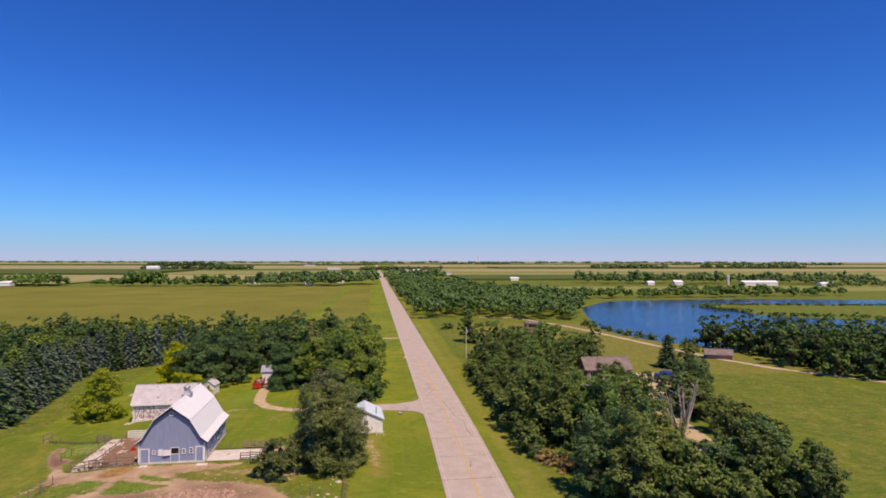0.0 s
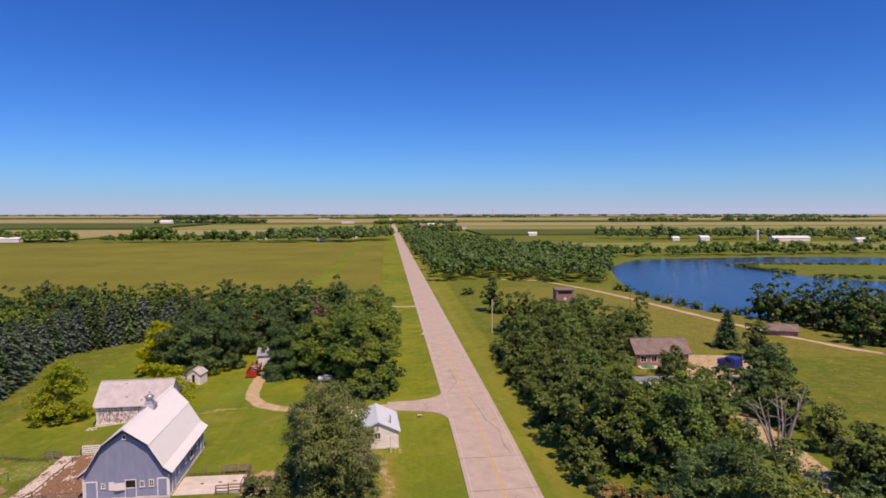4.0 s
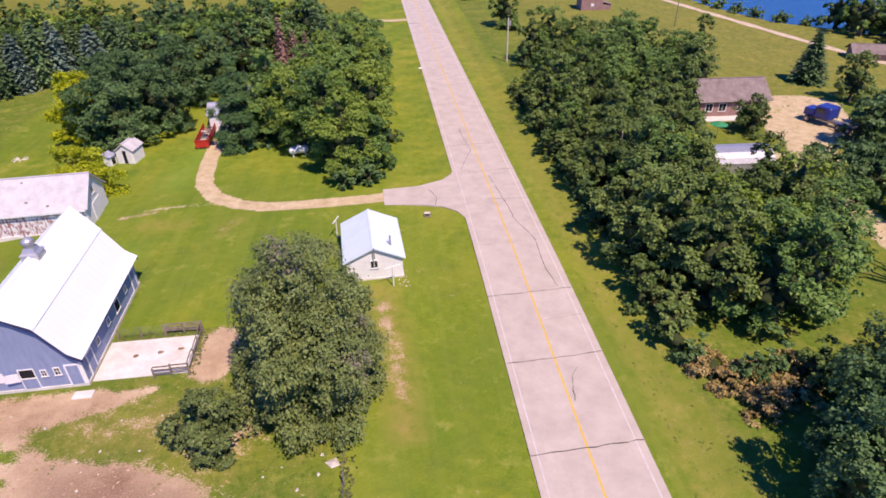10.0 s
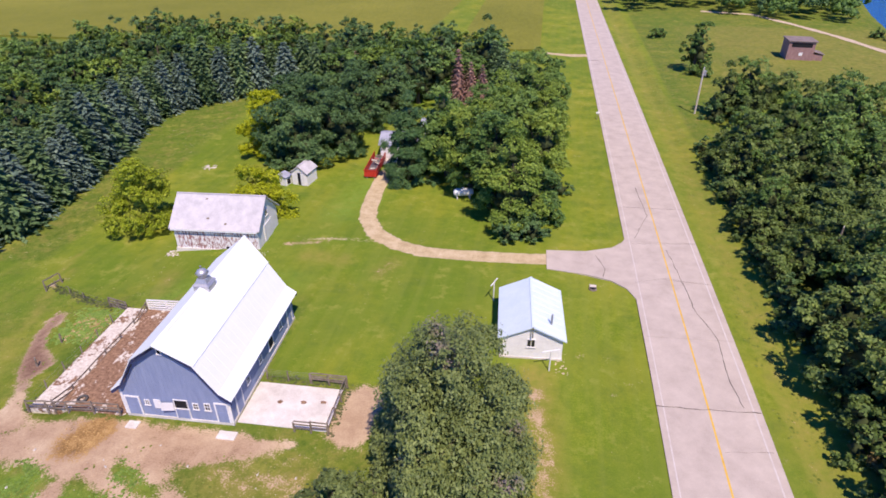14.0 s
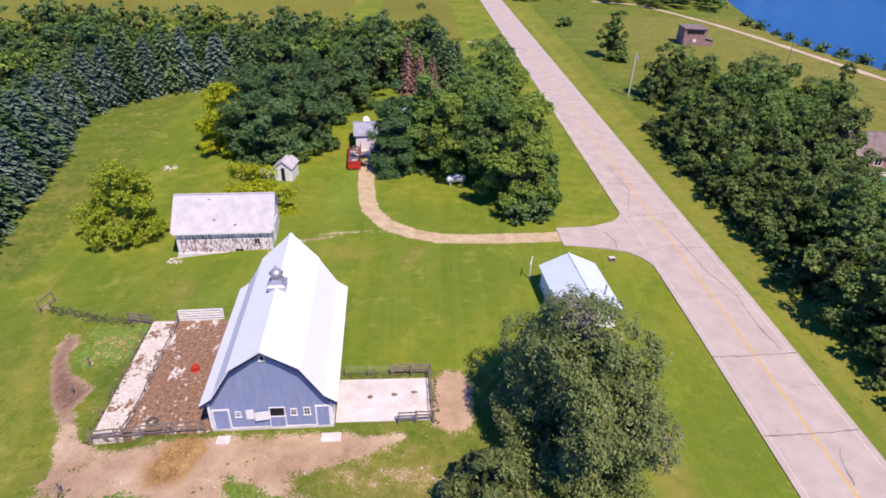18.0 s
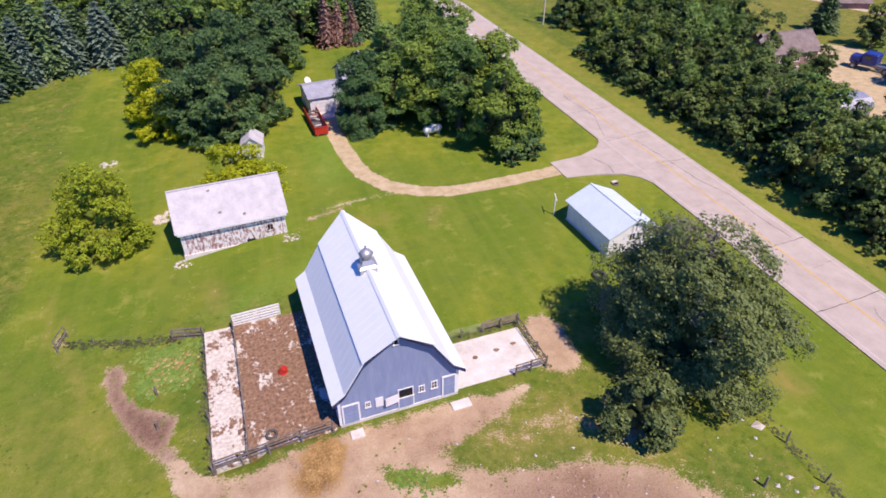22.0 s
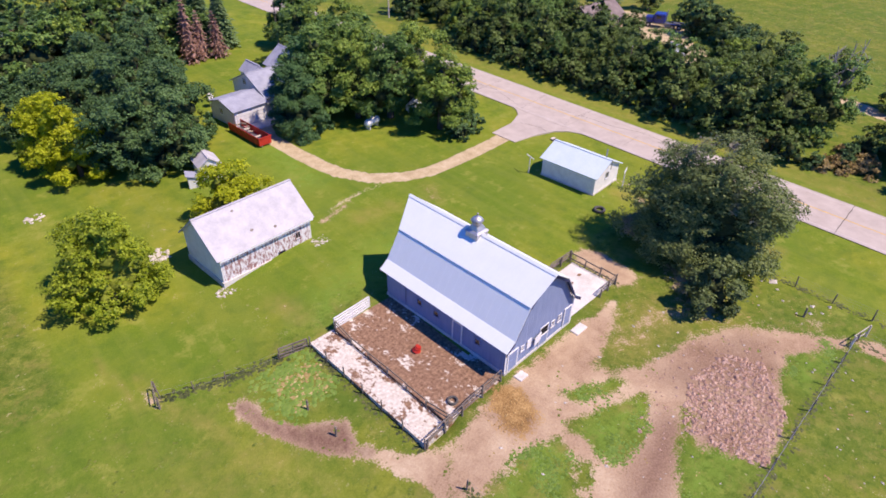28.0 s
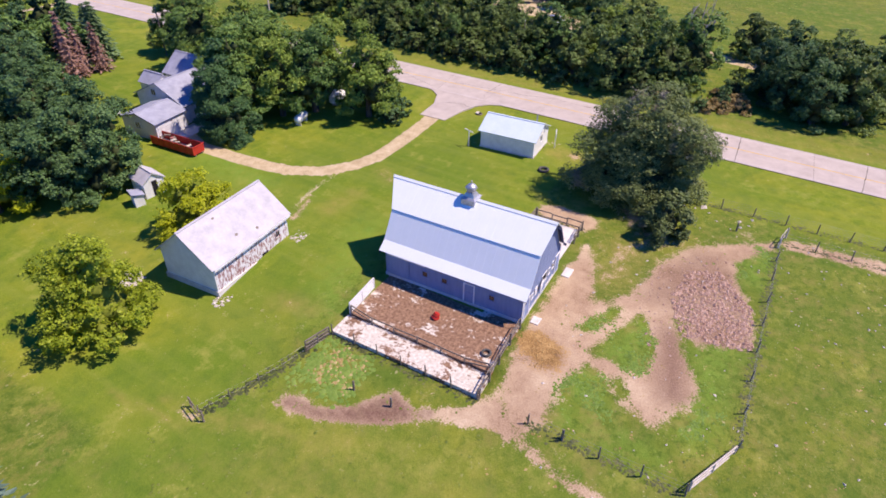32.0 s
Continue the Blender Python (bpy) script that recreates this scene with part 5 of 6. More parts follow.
def gate(label, a, b, h, bars, mat, lift=0.15, lean=0.0, r=0.04, group="gates"):
    """A tube gate between two points."""
    (x0, y0), (x1, y1) = a, b
    w = math.hypot(x1 - x0, y1 - y0)
    ob = thing("gate", Matrix.LocRotScale((x0, y0, height(x0, y0)), Euler((lean, 0, math.atan2(y1 - y0, x1 - x0))), None), label, "gate", group)
    for k in range(bars):
        z = lift + (h - lift) * k / (bars - 1)
        part("bar", box(0, w, -r / 2, r / 2, z - r, z + r), mat, ob)
    for x in (0, w / 2, w):
        part("upright", box(x - 0.03, x + 0.03, -r * 0.9, r * 0.9, lift - 0.15, h), mat, ob)
    return ob


gate("white metal gate closing the muddy cattle yard", (-48.7, 6.05), (-45.0, 6.25), 1.3, 5, WHITE, 0.25, r=0.07)
gate("grey wooden gate leaning in a pasture fence", (-53.4, 6.85), (-51.2, 6.3), 1.1, 4, OLD_WOOD, r=0.07)
gate("pale wooden gate at the corner of the feed lot", (-51.0, -21.6), (-46.9, -23.6), 1.15, 3, PALE_WOOD, 0.3, r=0.07)
wire_fence("pasture wire fence overgrown with grass", [(-61.6, 9.8), (-57.3, 8.2), (-53.5, 6.9)], 2.7, 0.8, 2, 11, None, 0.045)
wire_fence("wire fence along the side of the feed lot", [(-51.2, -10.9), (-51.4, -16), (-51.3, -21.5)], 2.6, 1.2, 3, 12)
wire_fence("wire fence between feed lot and pasture, overgrown", [(-46.7, -23.7), (-33, -23.7), (-19.4, -23.8)], 3.3, 1.2, 3, 13)
wire_fence("wire fence with wooden posts along the road verge", [(-15.6, -8.5), (-15.7, -24), (-15.2, -70)], 2.9, 1.2, 4, 14)
wire_fence("wire fence beside a worn farm track", [(-19.3, -23.9), (-18.9, -45), (-18.2, -70)], 3.0, 1.2, 3, 15)
rail_fence("braced corner of pale split rails", [(-20.4, -23.7), (-18.2, -24.2)], 2.2, 1.2, 2, 16, PALE_WOOD)
rail_fence("braced wooden corner post of a pasture fence", [(-62.0, 8.9), (-61.5, 10.6)], 1.7, 1.25, 2, 17)
for x, y in ((-54.6, 1.4), (-54.5, -1.8), (-19.4, -19.8), (-51.2, -13.4)):
    tagged(part("lone_post", tube([(x, y, height(x, y) - 0.3), (x + 0.03, y, height(x, y) + 0.5), (x + 0.05, y + 0.03, height(x, y) + 0.95)], [0.1, 0.09, 0.07], 7), OLD_WOOD), "dark lone wooden post in the pasture", "post", "lone posts")


def tyre(x, y, r, label):
    bm, n, k = bmesh.new(), 20, 8
    ring = [[bm.verts.new(((r + r * 0.3 * math.cos(b)) * math.cos(a), (r + r * 0.3 * math.cos(b)) * math.sin(a), r * 0.32 + r * 0.32 * math.sin(b))) for b in np.linspace(0, 2 * math.pi, k, endpoint=False)] for a in np.linspace(0, 2 * math.pi, n, endpoint=False)]
    for i in range(n):
        for j in range(k):
            bm.faces.new((ring[i][j], ring[(i + 1) % n][j], ring[(i + 1) % n][(j + 1) % k], ring[i][(j + 1) % k]))
    ob = part("tyre", bm, RUBBER, smooth=True)
    ob.matrix_basis = pose(x, y, height(x, y) + 0.02)
    return tagged(ob, label, "tyre")


tyre(-47.2, -5.7, 0.33, "old grey tyre lying in the cattle yard").location.z = -0.01
tyre(-17.7, 1.5, 0.5, "large tyre lying on the lawn as a planter")
feeder = thing("mineral_feeder", pose(-45.7, -0.3, 0.02, 14, 8, 0) @ Matrix.Scale(0.78, 4), "red plastic mineral feeder in the muddy yard", "feeder")
part("tub", tube([(0, 0, 0), (0, 0, 0.1), (0, 0, 0.38), (0, 0, 0.42)], [0.42, 0.46, 0.3, 0.34], 14), RED, feeder)
part("lid", tube([(0.05, 0, 0.42), (0.1, 0, 0.62), (0.12, 0, 0.66)], [0.36, 0.3, 0.05], 12), RED, feeder)

# red roll-off container with scrap, by the farmhouse
skip_box = thing("skip", pose(-35.3, 38.3, 0.05, 0, 0, 2), "long red open-topped skip full of scrap", "skip")
for x in (-0.85, 0.79):
    part("side", box(x, x + 0.06, 0, 7.0, 0.2, 1.2), RED, skip_box)
    for y in np.linspace(0.3, 6.7, 8):
        part("rib", box(x - (0.06 if x < 0 else -0.06), x + (0.06 if x > 0 else 0.0), y - 0.05, y + 0.05, 0.2, 1.15), RED, skip_box)
part("end", box(-0.85, 0.85, -0.06, 0.0, 0.2, 1.2), RED, skip_box)
part("floor", box(-0.79, 0.79, 0, 7, 0.15, 0.3), STEEL, skip_box)
part("top_rail", box(-0.91, 0.91, -0.12, -0.06, 1.1, 1.25), RED, skip_box)
for x in (-0.5, 0.5):
    part("skid", box(x - 0.08, x + 0.08, 0, 7, -0.05, 0.15), STEEL, skip_box)
for i in range(9):
    c = random.choice((OLD_WOOD, PALE_WOOD, FADED_RED, ZINC))
    o = part("scrap", box(-0.4, 0.4, -0.12, 0.12, -0.05, 0.05), c)
    o.matrix_basis = pose(-35.3 + random.uniform(-0.35, 0.35), 38.3 + random.uniform(0.7, 6.0), random.uniform(0.45, 1.2), random.uniform(-25, 25), random.uniform(-25, 25), random.uniform(0, 180))
    tagged(o, "piece of old scrap lying in a skip", "scrap", "scrap pieces")

tank = thing("gas_tank", pose(-22.0, 33.9, 0, 0, 0, 12), "white domed gas tank on feet under a tree", "tank")
part("vessel", tube([(-1.3, 0, 0.85), (-1.22, 0, 0.85), (-1.0, 0, 0.85), (1.0, 0, 0.85), (1.22, 0, 0.85), (1.3, 0, 0.85)], [0.12, 0.34, 0.5, 0.5, 0.34, 0.12], 16), WHITE, tank, smooth=True)
part("dome", tube([(0, 0, 1.3), (0, 0, 1.5), (0, 0, 1.54)], [0.2, 0.2, 0.1], 10), WHITE, tank)
for x in (-0.8, 0.8):
    part("foot", box(x - 0.08, x + 0.08, -0.35, 0.35, -0.1, 0.45), SLAB, tank)
boat = thing("covered_trailer", pose(-14.2, 34.0, 0, 0, 0, 25), "pale covered trailer parked in the shade of trees", "trailer")
part("cover", box(-1.5, 1.5, -0.85, 0.85, 0.45, 1.5, 0.2), WHITE, boat)
part("chassis", box(-1.6, 2.4, -0.4, 0.4, 0.32, 0.45), STEEL, boat)
for y in (-0.95, 0.8):
    part("wheel", tube([(0, y, 0.3), (0, y + 0.16, 0.3)], [0.3, 0.3], 12), RUBBER, boat)


# ---- poles ----
def pole(x, y, h, label, r=0.13, mat=None, lamp=False):
    ob = thing("utility_pole", pose(x, y, height(x, y)), label, "pole", "utility poles")
    part("shaft", tube([(0, 0, -0.4), (0, 0, h * 0.5), (0, 0, h)], [r, r * 0.9, r * 0.7], 8), mat or OLD_WOOD, ob)
    part("insulator", tube([(0, 0, h), (0, 0, h + 0.18)], [0.05, 0.03], 6), WHITE, ob)
    if lamp:
        part("transformer", tube([(0.32, 0, h - 1.3), (0.32, 0, h - 0.5), (0.32, 0, h - 0.44)], [0.22, 0.22, 0.08], 10), ZINC, ob)
        part("bracket", box(0.05, 0.3, -0.03, 0.03, h - 1.0, h - 0.9), STEEL, ob)
    return ob


pole(11.8, 73.9, 8.0, "pale weathered utility pole with a transformer beside the road", 0.16, PALE_WOOD, True)
pole(14.4, 19.5, 6.6, "slim grey utility pole among roadside trees", 0.12)
pole(56, 98.3, 6.0, "dark utility pole in a meadow", 0.12)
manhole = thing("cistern_lid", pose(-7.0, 15.24, 0.0), "rim with a black disc painted as its shaded hole and a loose lid in the lawn", "lid")
part("rim", tube([(0, 0, -0.1), (0, 0, 0.06)], [0.42, 0.38], 12), OLD_WOOD, manhole)
# black disc on the solid rim, painting the depth of the hole
part("hole", tube([(0, 0, 0.0), (0, 0, 0.066)], [0.3, 0.3], 12), INSIDE_SHADE, manhole)
part("lid", box(-0.3, 0.35, 0.1, 0.5, 0.07, 0.12), PALE_WOOD, manhole)
pole(-13.0, 70.5, 7.5, "grey utility pole near a farmhouse", 0.12)


# ---- trees round the farm ----
big_at = Matrix.LocRotScale((-18.0, -9.2, 0), Euler((0, 0, 0.05)), (0.93, 1.3, 1.0))
broadleaf("tree", 3, 12.0, 5.1, LEAF_GREY, "large grey-green tree with dense drooping crown by a fence", clumps=210, quads=430, leaf=0.1, at=big_at, bare=0.05, tip=1.08, trunk_r=0.42, clump_r=0.3)
broadleaf("small_tree", 8, 5.0, 2.8, LEAF_GREY, "small grey-green tree beside a larger one", clumps=40, quads=190, leaf=0.13, at=stand(-24.3, -13.4, 1.0), bare=0.04, clump_r=0.3)
broadleaf("tree", 11, 9.6, 4.2, LEAF_OLIVE, "yellowish green round tree standing on the lawn", clumps=95, quads=200, leaf=0.13, at=stand(-59.6, 23.2), bare=0.06, tip=0.6, clump_r=0.28)
broadleaf("bush", 13, 5.3, 3.5, LEAF_YELLOW, "bright yellow-green bush behind a shed", "bush", clumps=75, quads=190, leaf=0.13, at=Matrix.LocRotScale((-46.0, 26.9, -0.3), Euler((0, 0, 0.05)), (1.1, 0.75, 1.14)), bare=0.0, clump_r=0.27)
broadleaf("tree", 14, 9.4, 3.9, LEAF_YELLOW, "yellowing tree at the edge of a dark group", clumps=80, quads=190, leaf=0.14, at=stand(-53.9, 47.3), bare=0.08, tip=0.6, clump_r=0.28)
broadleaf("tree", 15, 10.4, 3.4, LEAF_YELLOW, "yellowing tree at the edge of a dark group", clumps=70, quads=190, leaf=0.14, at=stand(-54.9, 51.4), bare=0.08, tip=0.6, clump_r=0.28)
broadleaf("tree", 5, 12.4, 4.0, LEAF_DEEP, "large dense dark tree with pointed crown beside the farmhouse drive", clumps=150, quads=280, leaf=0.1, at=stand(-29.9, 38.8), bare=0.0, tip=0.3, clump_r=0.22)

MAPLE = [(-21.4, 37.6, 12.6, 4.6, LEAF_LIGHT, 0.16), (-15.6, 27.6, 12.2, 4.2, LEAF_LIGHT, 0.14), (-12.9, 27.6, 9.0, 3.2, LEAF, 0.06), (-18.0, 34.8, 13.6, 5.2, LEAF, 0.14), (-12.6, 36.6, 12.0, 3.9, LEAF_LIGHT, 0.28),
         (-25.0, 40.4, 12.6, 4.1, LEAF, 0.2), (-16.2, 44.0, 14.0, 4.8, LEAF, 0.14), (-12.3, 51.0, 12.0, 4.2, LEAF_LIGHT, 0.14), (-14.6, 59.0, 14.8, 4.8, LEAF, 0.14), (-10.8, 69.5, 11.5, 4.0, LEAF, 0.1),
         (-20.6, 44.5, 12.5, 3.8, LEAF, 0.14), (-18.2, 51.0, 12.5, 3.8, LEAF_LIGHT, 0.14), (-26.0, 43.2, 12.2, 3.8, LEAF, 0.1)]
for i, (x, y, h, r, mat, bare) in enumerate(MAPLE):
    broadleaf("maple", 30 + i, h, r, mat, "tall leafy yard tree with a rounded green crown", clumps=80, quads=240, leaf=0.14, at=stand(x, y, i), bare=bare, tip=0.7, group="yard trees", clump_r=0.27)
DARKS = [(-49.4, 43.8, 10.4, 4.3), (-45.6, 41.2, 10.2, 4.2), (-42.0, 46.6, 10.8, 4.3), (-47.0, 50.5, 11.0, 4.4), (-51.0, 55.5, 10.4, 4.2), (-42.0, 57.0, 10.5, 4.4), (-47.0, 60.5, 10.4, 4.4), (-37.5, 64.0, 10.5, 4.4), (-44.5, 66.5, 10.5, 4.4), (-54.6, 60.8, 9.6, 4.0)]
for i, (x, y, h, r) in enumerate(DARKS):
    broadleaf("tree", 60 + i, h, r, LEAF_DARK, "dark green leafy tree in a dense group", clumps=80, quads=230, leaf=0.14, at=stand(x, y, i), bare=0.06, tip=0.75, group="dark tree group", clump_r=0.27)

# tree models for the woods, copied
rng_w = random.Random(7)


def scatter(poly, gap, seed, jitter=0.42):
    """Spots spread through a polygon."""
    rng, out = random.Random(seed), []
    xs, ys = [p[0] for p in poly], [p[1] for p in poly]
    y, row = min(ys), 0
    while y < max(ys):
        x = min(xs) + (row % 2) * gap / 2
        while x < max(xs):
            px, py = x + rng.uniform(-jitter, jitter) * gap, y + rng.uniform(-jitter, jitter) * gap
            if inside_by(poly, np.array([px]), np.array([py]))[0] > 0:
                out.append((px, py))
            x += gap
        y += gap * 0.87
        row += 1
    return out


def wood(name, spots, models, label, group, seed, lo=0.8, hi=1.2):
    """Deals the spots out among tree models (seed, h, r, material, clumps, quads, leaf, bare)."""
    rng = random.Random(seed)
    piles = [[] for _ in models]
    for s in spots:
        piles[rng.randrange(len(models))].append(s)
    for (sd, h, r, mat, cl, q, lf, bare), pile in zip(models, piles):
        if pile:
            ob = broadleaf(name, sd, h, r, mat, label, clumps=cl, quads=q, leaf=lf, bare=bare, group=group, clump_r=0.32, limbs=False)
            plant(ob, pile, sd, lo, hi)


EAST = [(14.5, 67), (17, 77), (30, 72), (45, 62), (46, 53), (40, 50), (31.5, 47), (29, 30), (24.5, 23), (23, 18.5), (31, 13), (30, 4), (26, -3), (20, -7), (15, -8.8), (12.4, -8.8), (11.6, -4), (11.2, 8), (11.2, 34), (12.8, 55)]
wood("roadside_tree", [s for s in scatter(EAST, 4.4, 4) if not (25.5 < s[0] < 35.5 and 13 < s[1] < 22)], [
    (101, 9.0, 3.5, LEAF_WARM, 45, 130, 0.16, 0.05), (102, 8.0, 3.2, LEAF_WARM, 45, 130, 0.16, 0.03), (103, 10.0, 3.7, LEAF, 45, 130, 0.16, 0.08), (104, 7.0, 3.2, LEAF_LIGHT, 45, 130, 0.16, 0.03),
    (105, 8.6, 3.4, LEAF_WARM, 45, 130, 0.16, 0.05)], "green leafy tree in a dense roadside thicket", "roadside thicket", 5, 0.65, 1.2)
EDGE = [(10.0 + 0.5 * math.sin(y), y) for y in np.arange(-10, 57, 2.6)] + [(13 + i * 2.4, -12.6 + 0.6 * math.sin(i * 2)) for i in range(4)]
wood("shrub", EDGE, [(111, 3.6, 1.9, LEAF_WARM, 25, 60, 0.16, 0.0), (112, 4.4, 2.0, LEAF_WARM, 28, 60, 0.15, 0.0), (113, 3.0, 1.7, LEAF_DARK, 24, 60, 0.14, 0.0)], "low shrub at the edge of a roadside thicket", "edge shrubs", 6)
SOUTH_EAST = [(24, -17), (29, -21.8), (37, -18.4), (31.5, -27), (34, -31), (19, -31), (24, -25), (38.4, -12), (42, -14), (42.5, 7), (45.5, 15.5), (48.6, 19.6), (51.4, 23.4), (60.4, 43.6), (22.5, -28.5), (27.5, -26.0),
              (50.6, 26.6), (55.8, 31.4), (41.0, 13.6), (35.0, 13.0), (41.5, -1.5), (26, -32), (40, -25), (38.4, 33.4)]
wood("thicket_tree", SOUTH_EAST, [(121, 7.4, 3.1, LEAF_WARM, 45, 150, 0.15, 0.06), (122, 6.6, 2.7, LEAF_DARK, 45, 150, 0.15, 0.05), (123, 7.8, 2.9, LEAF_WARM, 45, 150, 0.15, 0.1)], "leafy tree in open scrub beside a gravel lane", "scrub trees", 8)
wood("thicket_tree", [(13.8, -23.8), (17.2, -19.6), (20.8, -16.6), (16.0, -28.0), (21.0, -23.6), (17.6, -24.2)], [(126, 10.6, 3.7, LEAF_WARM, 60, 190, 0.14, 0.04), (127, 9.8, 3.5, LEAF_DARK, 60, 190, 0.14, 0.03)], "tall dark leafy tree near the road", "tall scrub trees", 9, 0.95, 1.1)
NORTH_W = [(-122, 5), (-122, 92), (-98, 110), (-60, 107), (-26, 99), (-20, 92), (-24, 79), (-30, 71), (-36, 72), (-50, 72), (-56, 86), (-70, 86), (-87, 72), (-84, 40), (-82, 5)]
wood("wood_tree", scatter(NORTH_W, 5.5, 9), [
    (131, 11.2, 4.1, LEAF_DARK, 36, 80, 0.22, 0.1), (132, 10.2, 3.9, LEAF, 36, 80, 0.22, 0.08), (133, 11.8, 4.1, LEAF_DARK, 36, 80, 0.22, 0.1), (134, 9.8, 3.7, LEAF, 36, 80, 0.22, 0.08), (135, 10.8, 3.9, LEAF_LIGHT, 36, 80, 0.22, 0.08)],
     "green leafy tree in a dense shelter belt", "shelter belt trees", 10)
front = [(-74.6, 14), (-74.8, 20), (-75.6, 27), (-76.4, 34), (-77.6, 41), (-79.4, 48), (-80.8, 55), (-81.0, 62), (-79, 69), (-74, 75), (-68.5, 79), (-62.5, 81), (-56.5, 82), (-50.5, 80)]
line_a, line_b = [], []
for i, (x, y) in enumerate(finer(front, 3.4)):
    (line_b if i % 5 in (0, 2, 4) else line_a).append((x + rng_w.uniform(-0.5, 0.5), y + rng_w.uniform(-0.5, 0.5)))
    line_a.append((x - 3.6 + rng_w.uniform(-0.6, 0.6), y + 1.9 + rng_w.uniform(-0.6, 0.6)))
plant(conifer("spruce", 41, 10.2, 3.5, NEEDLE, "dark spruce in a windbreak row", 17, 13, None, "windbreak spruces", 15, 0.68), line_a[::2], 1)
plant(conifer("spruce", 42, 9.6, 3.4, NEEDLE, "dark spruce in a windbreak row", 16, 13, None, "windbreak spruces", 15, 0.68), line_a[1::2], 2)
plant(conifer("blue_spruce", 43, 9.6, 3.4, NEEDLE_BLUE, "blue-grey spruce in a windbreak row", 17, 13, None, "blue spruces", 15, 0.68), line_b, 3)
plant(conifer("dead_spruce", 44, 8.5, 2.1, LEAF_RED, "reddish brown dying conifer among green trees", 16, 11, None, "dying conifers", 8), [(-25.2, 74.2), (-23.0, 73.0), (-27.5, 73.6), (-49.0, 83.0), (-52.4, 79.5)], 4)
plant(conifer("spruce", 45, 8.4, 3.0, NEEDLE, "dark spruce at the end of a wood", 17, 13, None, "windbreak spruces", 15, 0.68), [(-19.6, 77.5), (-21.5, 81.0), (-17.6, 82.5), (-30.0, 80.0)], 5)
conifer("fir", 46, 8.4, 3.6, NEEDLE, "dark fir on a grassy slope beside a gravel yard", 18, 14, stand(60.0, 54.0), "", 13)
plant(broadleaf("lone_tree", 150, 12.0, 3.0, LEAF, "tall slim tree alone beside the road", clumps=45, quads=90, leaf=0.2, bare=0.16, tip=0.9, clump_r=0.34), [(16.6, 103.4)], 1, 1, 1)
wood("bush", [(-10.4, 36.2), (-13.0, 24.6), (14.4, 140.4), (12.6, 139), (14.5, 70.5), (16.0, 75.5), (16.0, 101.0), (18.2, 99.6), (17.6, 105), (-15.5, 23.9), (20, 76)], [(151, 3.0, 1.8, LEAF_DARK, 26, 70, 0.15, 0.0), (152, 2.6, 1.4, LEAF, 24, 70, 0.14, 0.0)], "low green bush on the grass", "lawn bushes", 3)
LAKE_WOOD = [(87, 92), (93, 72), (92, 52), (90, 40), (98, 30), (130, 24), (175, 42), (160, 74), (120, 84), (100, 95)]
wood("lakeside_tree", scatter(LAKE_WOOD, 5.8, 12), [(141, 11.0, 3.4, LEAF_DARK, 36, 60, 0.28, 0.04), (142, 12.0, 3.6, LEAF, 36, 60, 0.28, 0.05)], "tall leafy tree in a wood by a lake", "lakeside trees", 13, 0.85, 1.15)
SHORE = [(74, 146), (75, 138), (74.6, 131), (75.6, 124), (76.6, 118), (78, 112), (80, 106), (83, 100), (87, 96), (72, 150)]
wood("shore_bush", SHORE, [(145, 2.4, 1.9, LEAF_DARK, 18, 40, 0.22, 0.0), (146, 3.0, 2.2, LEAF, 18, 40, 0.22, 0.0)], "low bush on a lake shore", "shore bushes", 14)

# a bleached dead tree
dead = thing("dead_tree", stand(33.8, -3.6, 0, 1.45), "bleached bare dead tree with forking branches", "tree")
rng_d = random.Random(5)
for k in range(9):
    bm = bmesh.new()
    a, up = k * 0.7, rng_d.uniform(4.2, 6.6)
    e = Vector((math.cos(a) * rng_d.uniform(0.9, 2.3), math.sin(a) * rng_d.uniform(0.9, 2.3), up))
    m = e * 0.5 + Vector((rng_d.uniform(-0.3, 0.3), rng_d.uniform(-0.3, 0.3), 0))
    add_tube(bm, [(0.1 * math.cos(a), 0.1 * math.sin(a), -0.2), m, e], [0.16, 0.09, 0.025], 5)
    for j in range(3):
        s = m.lerp(e, rng_d.uniform(0.1, 0.8))
        t = s + Vector((rng_d.uniform(-1, 1), rng_d.uniform(-1, 1), rng_d.uniform(0.3, 1.3)))
        add_tube(bm, [s, s.lerp(t, 0.5) + Vector((0.05, 0, 0.1)), t], [0.045, 0.03, 0.01], 4)
    part("limb", bm, DEAD_BARK, dead)
plant(broadleaf("weeds_clump", 160, 0.95, 1.8, DRY_WEED, "patch of tall reddish brown weeds by the road", "weeds", clumps=30, quads=70, leaf=0.1, bare=0.0, trunk_r=0.02, group="brown weed patches", limbs=False), [(12.2, -12.6), (14.2, -12.2), (16.6, -11.4), (13.4, -15.0), (11.0, -11.0), (15.6, -14.2), (12.0, -2.5)], 6, 0.8, 1.3)


# ---- across the road ----
house_e = gabled("house", pose(39.4, 43.0, 0, 0, 0, -2), "low brown-roofed house with pink walls behind trees", 10.0, 6.4, 2.7, 4.8, PINK_WOOD, BROWN_ROOF, 0.5, category="house")
for x in (-4.2, -2.2, 0.6, 3.0):
    pane_on(house_e, -3.2, x, x + 1.0, 0.9, 2.0)
part("porch_slab", box(-5.0, 1.5, -5.2, -3.3, -0.3, 0.12), SLAB, house_e)
shed_e = thing("metal_shed", pose(30.2, 22.2, 0, 0, 0, -2), "pale blue round-roofed metal shed among trees", "shed")
arch = [(-2.2, 0.0), (2.2, 0.0), (2.2, 1.7), (1.9, 2.25), (1.2, 2.7), (0, 2.9), (-1.2, 2.7), (-1.9, 2.25), (-2.2, 1.7)]
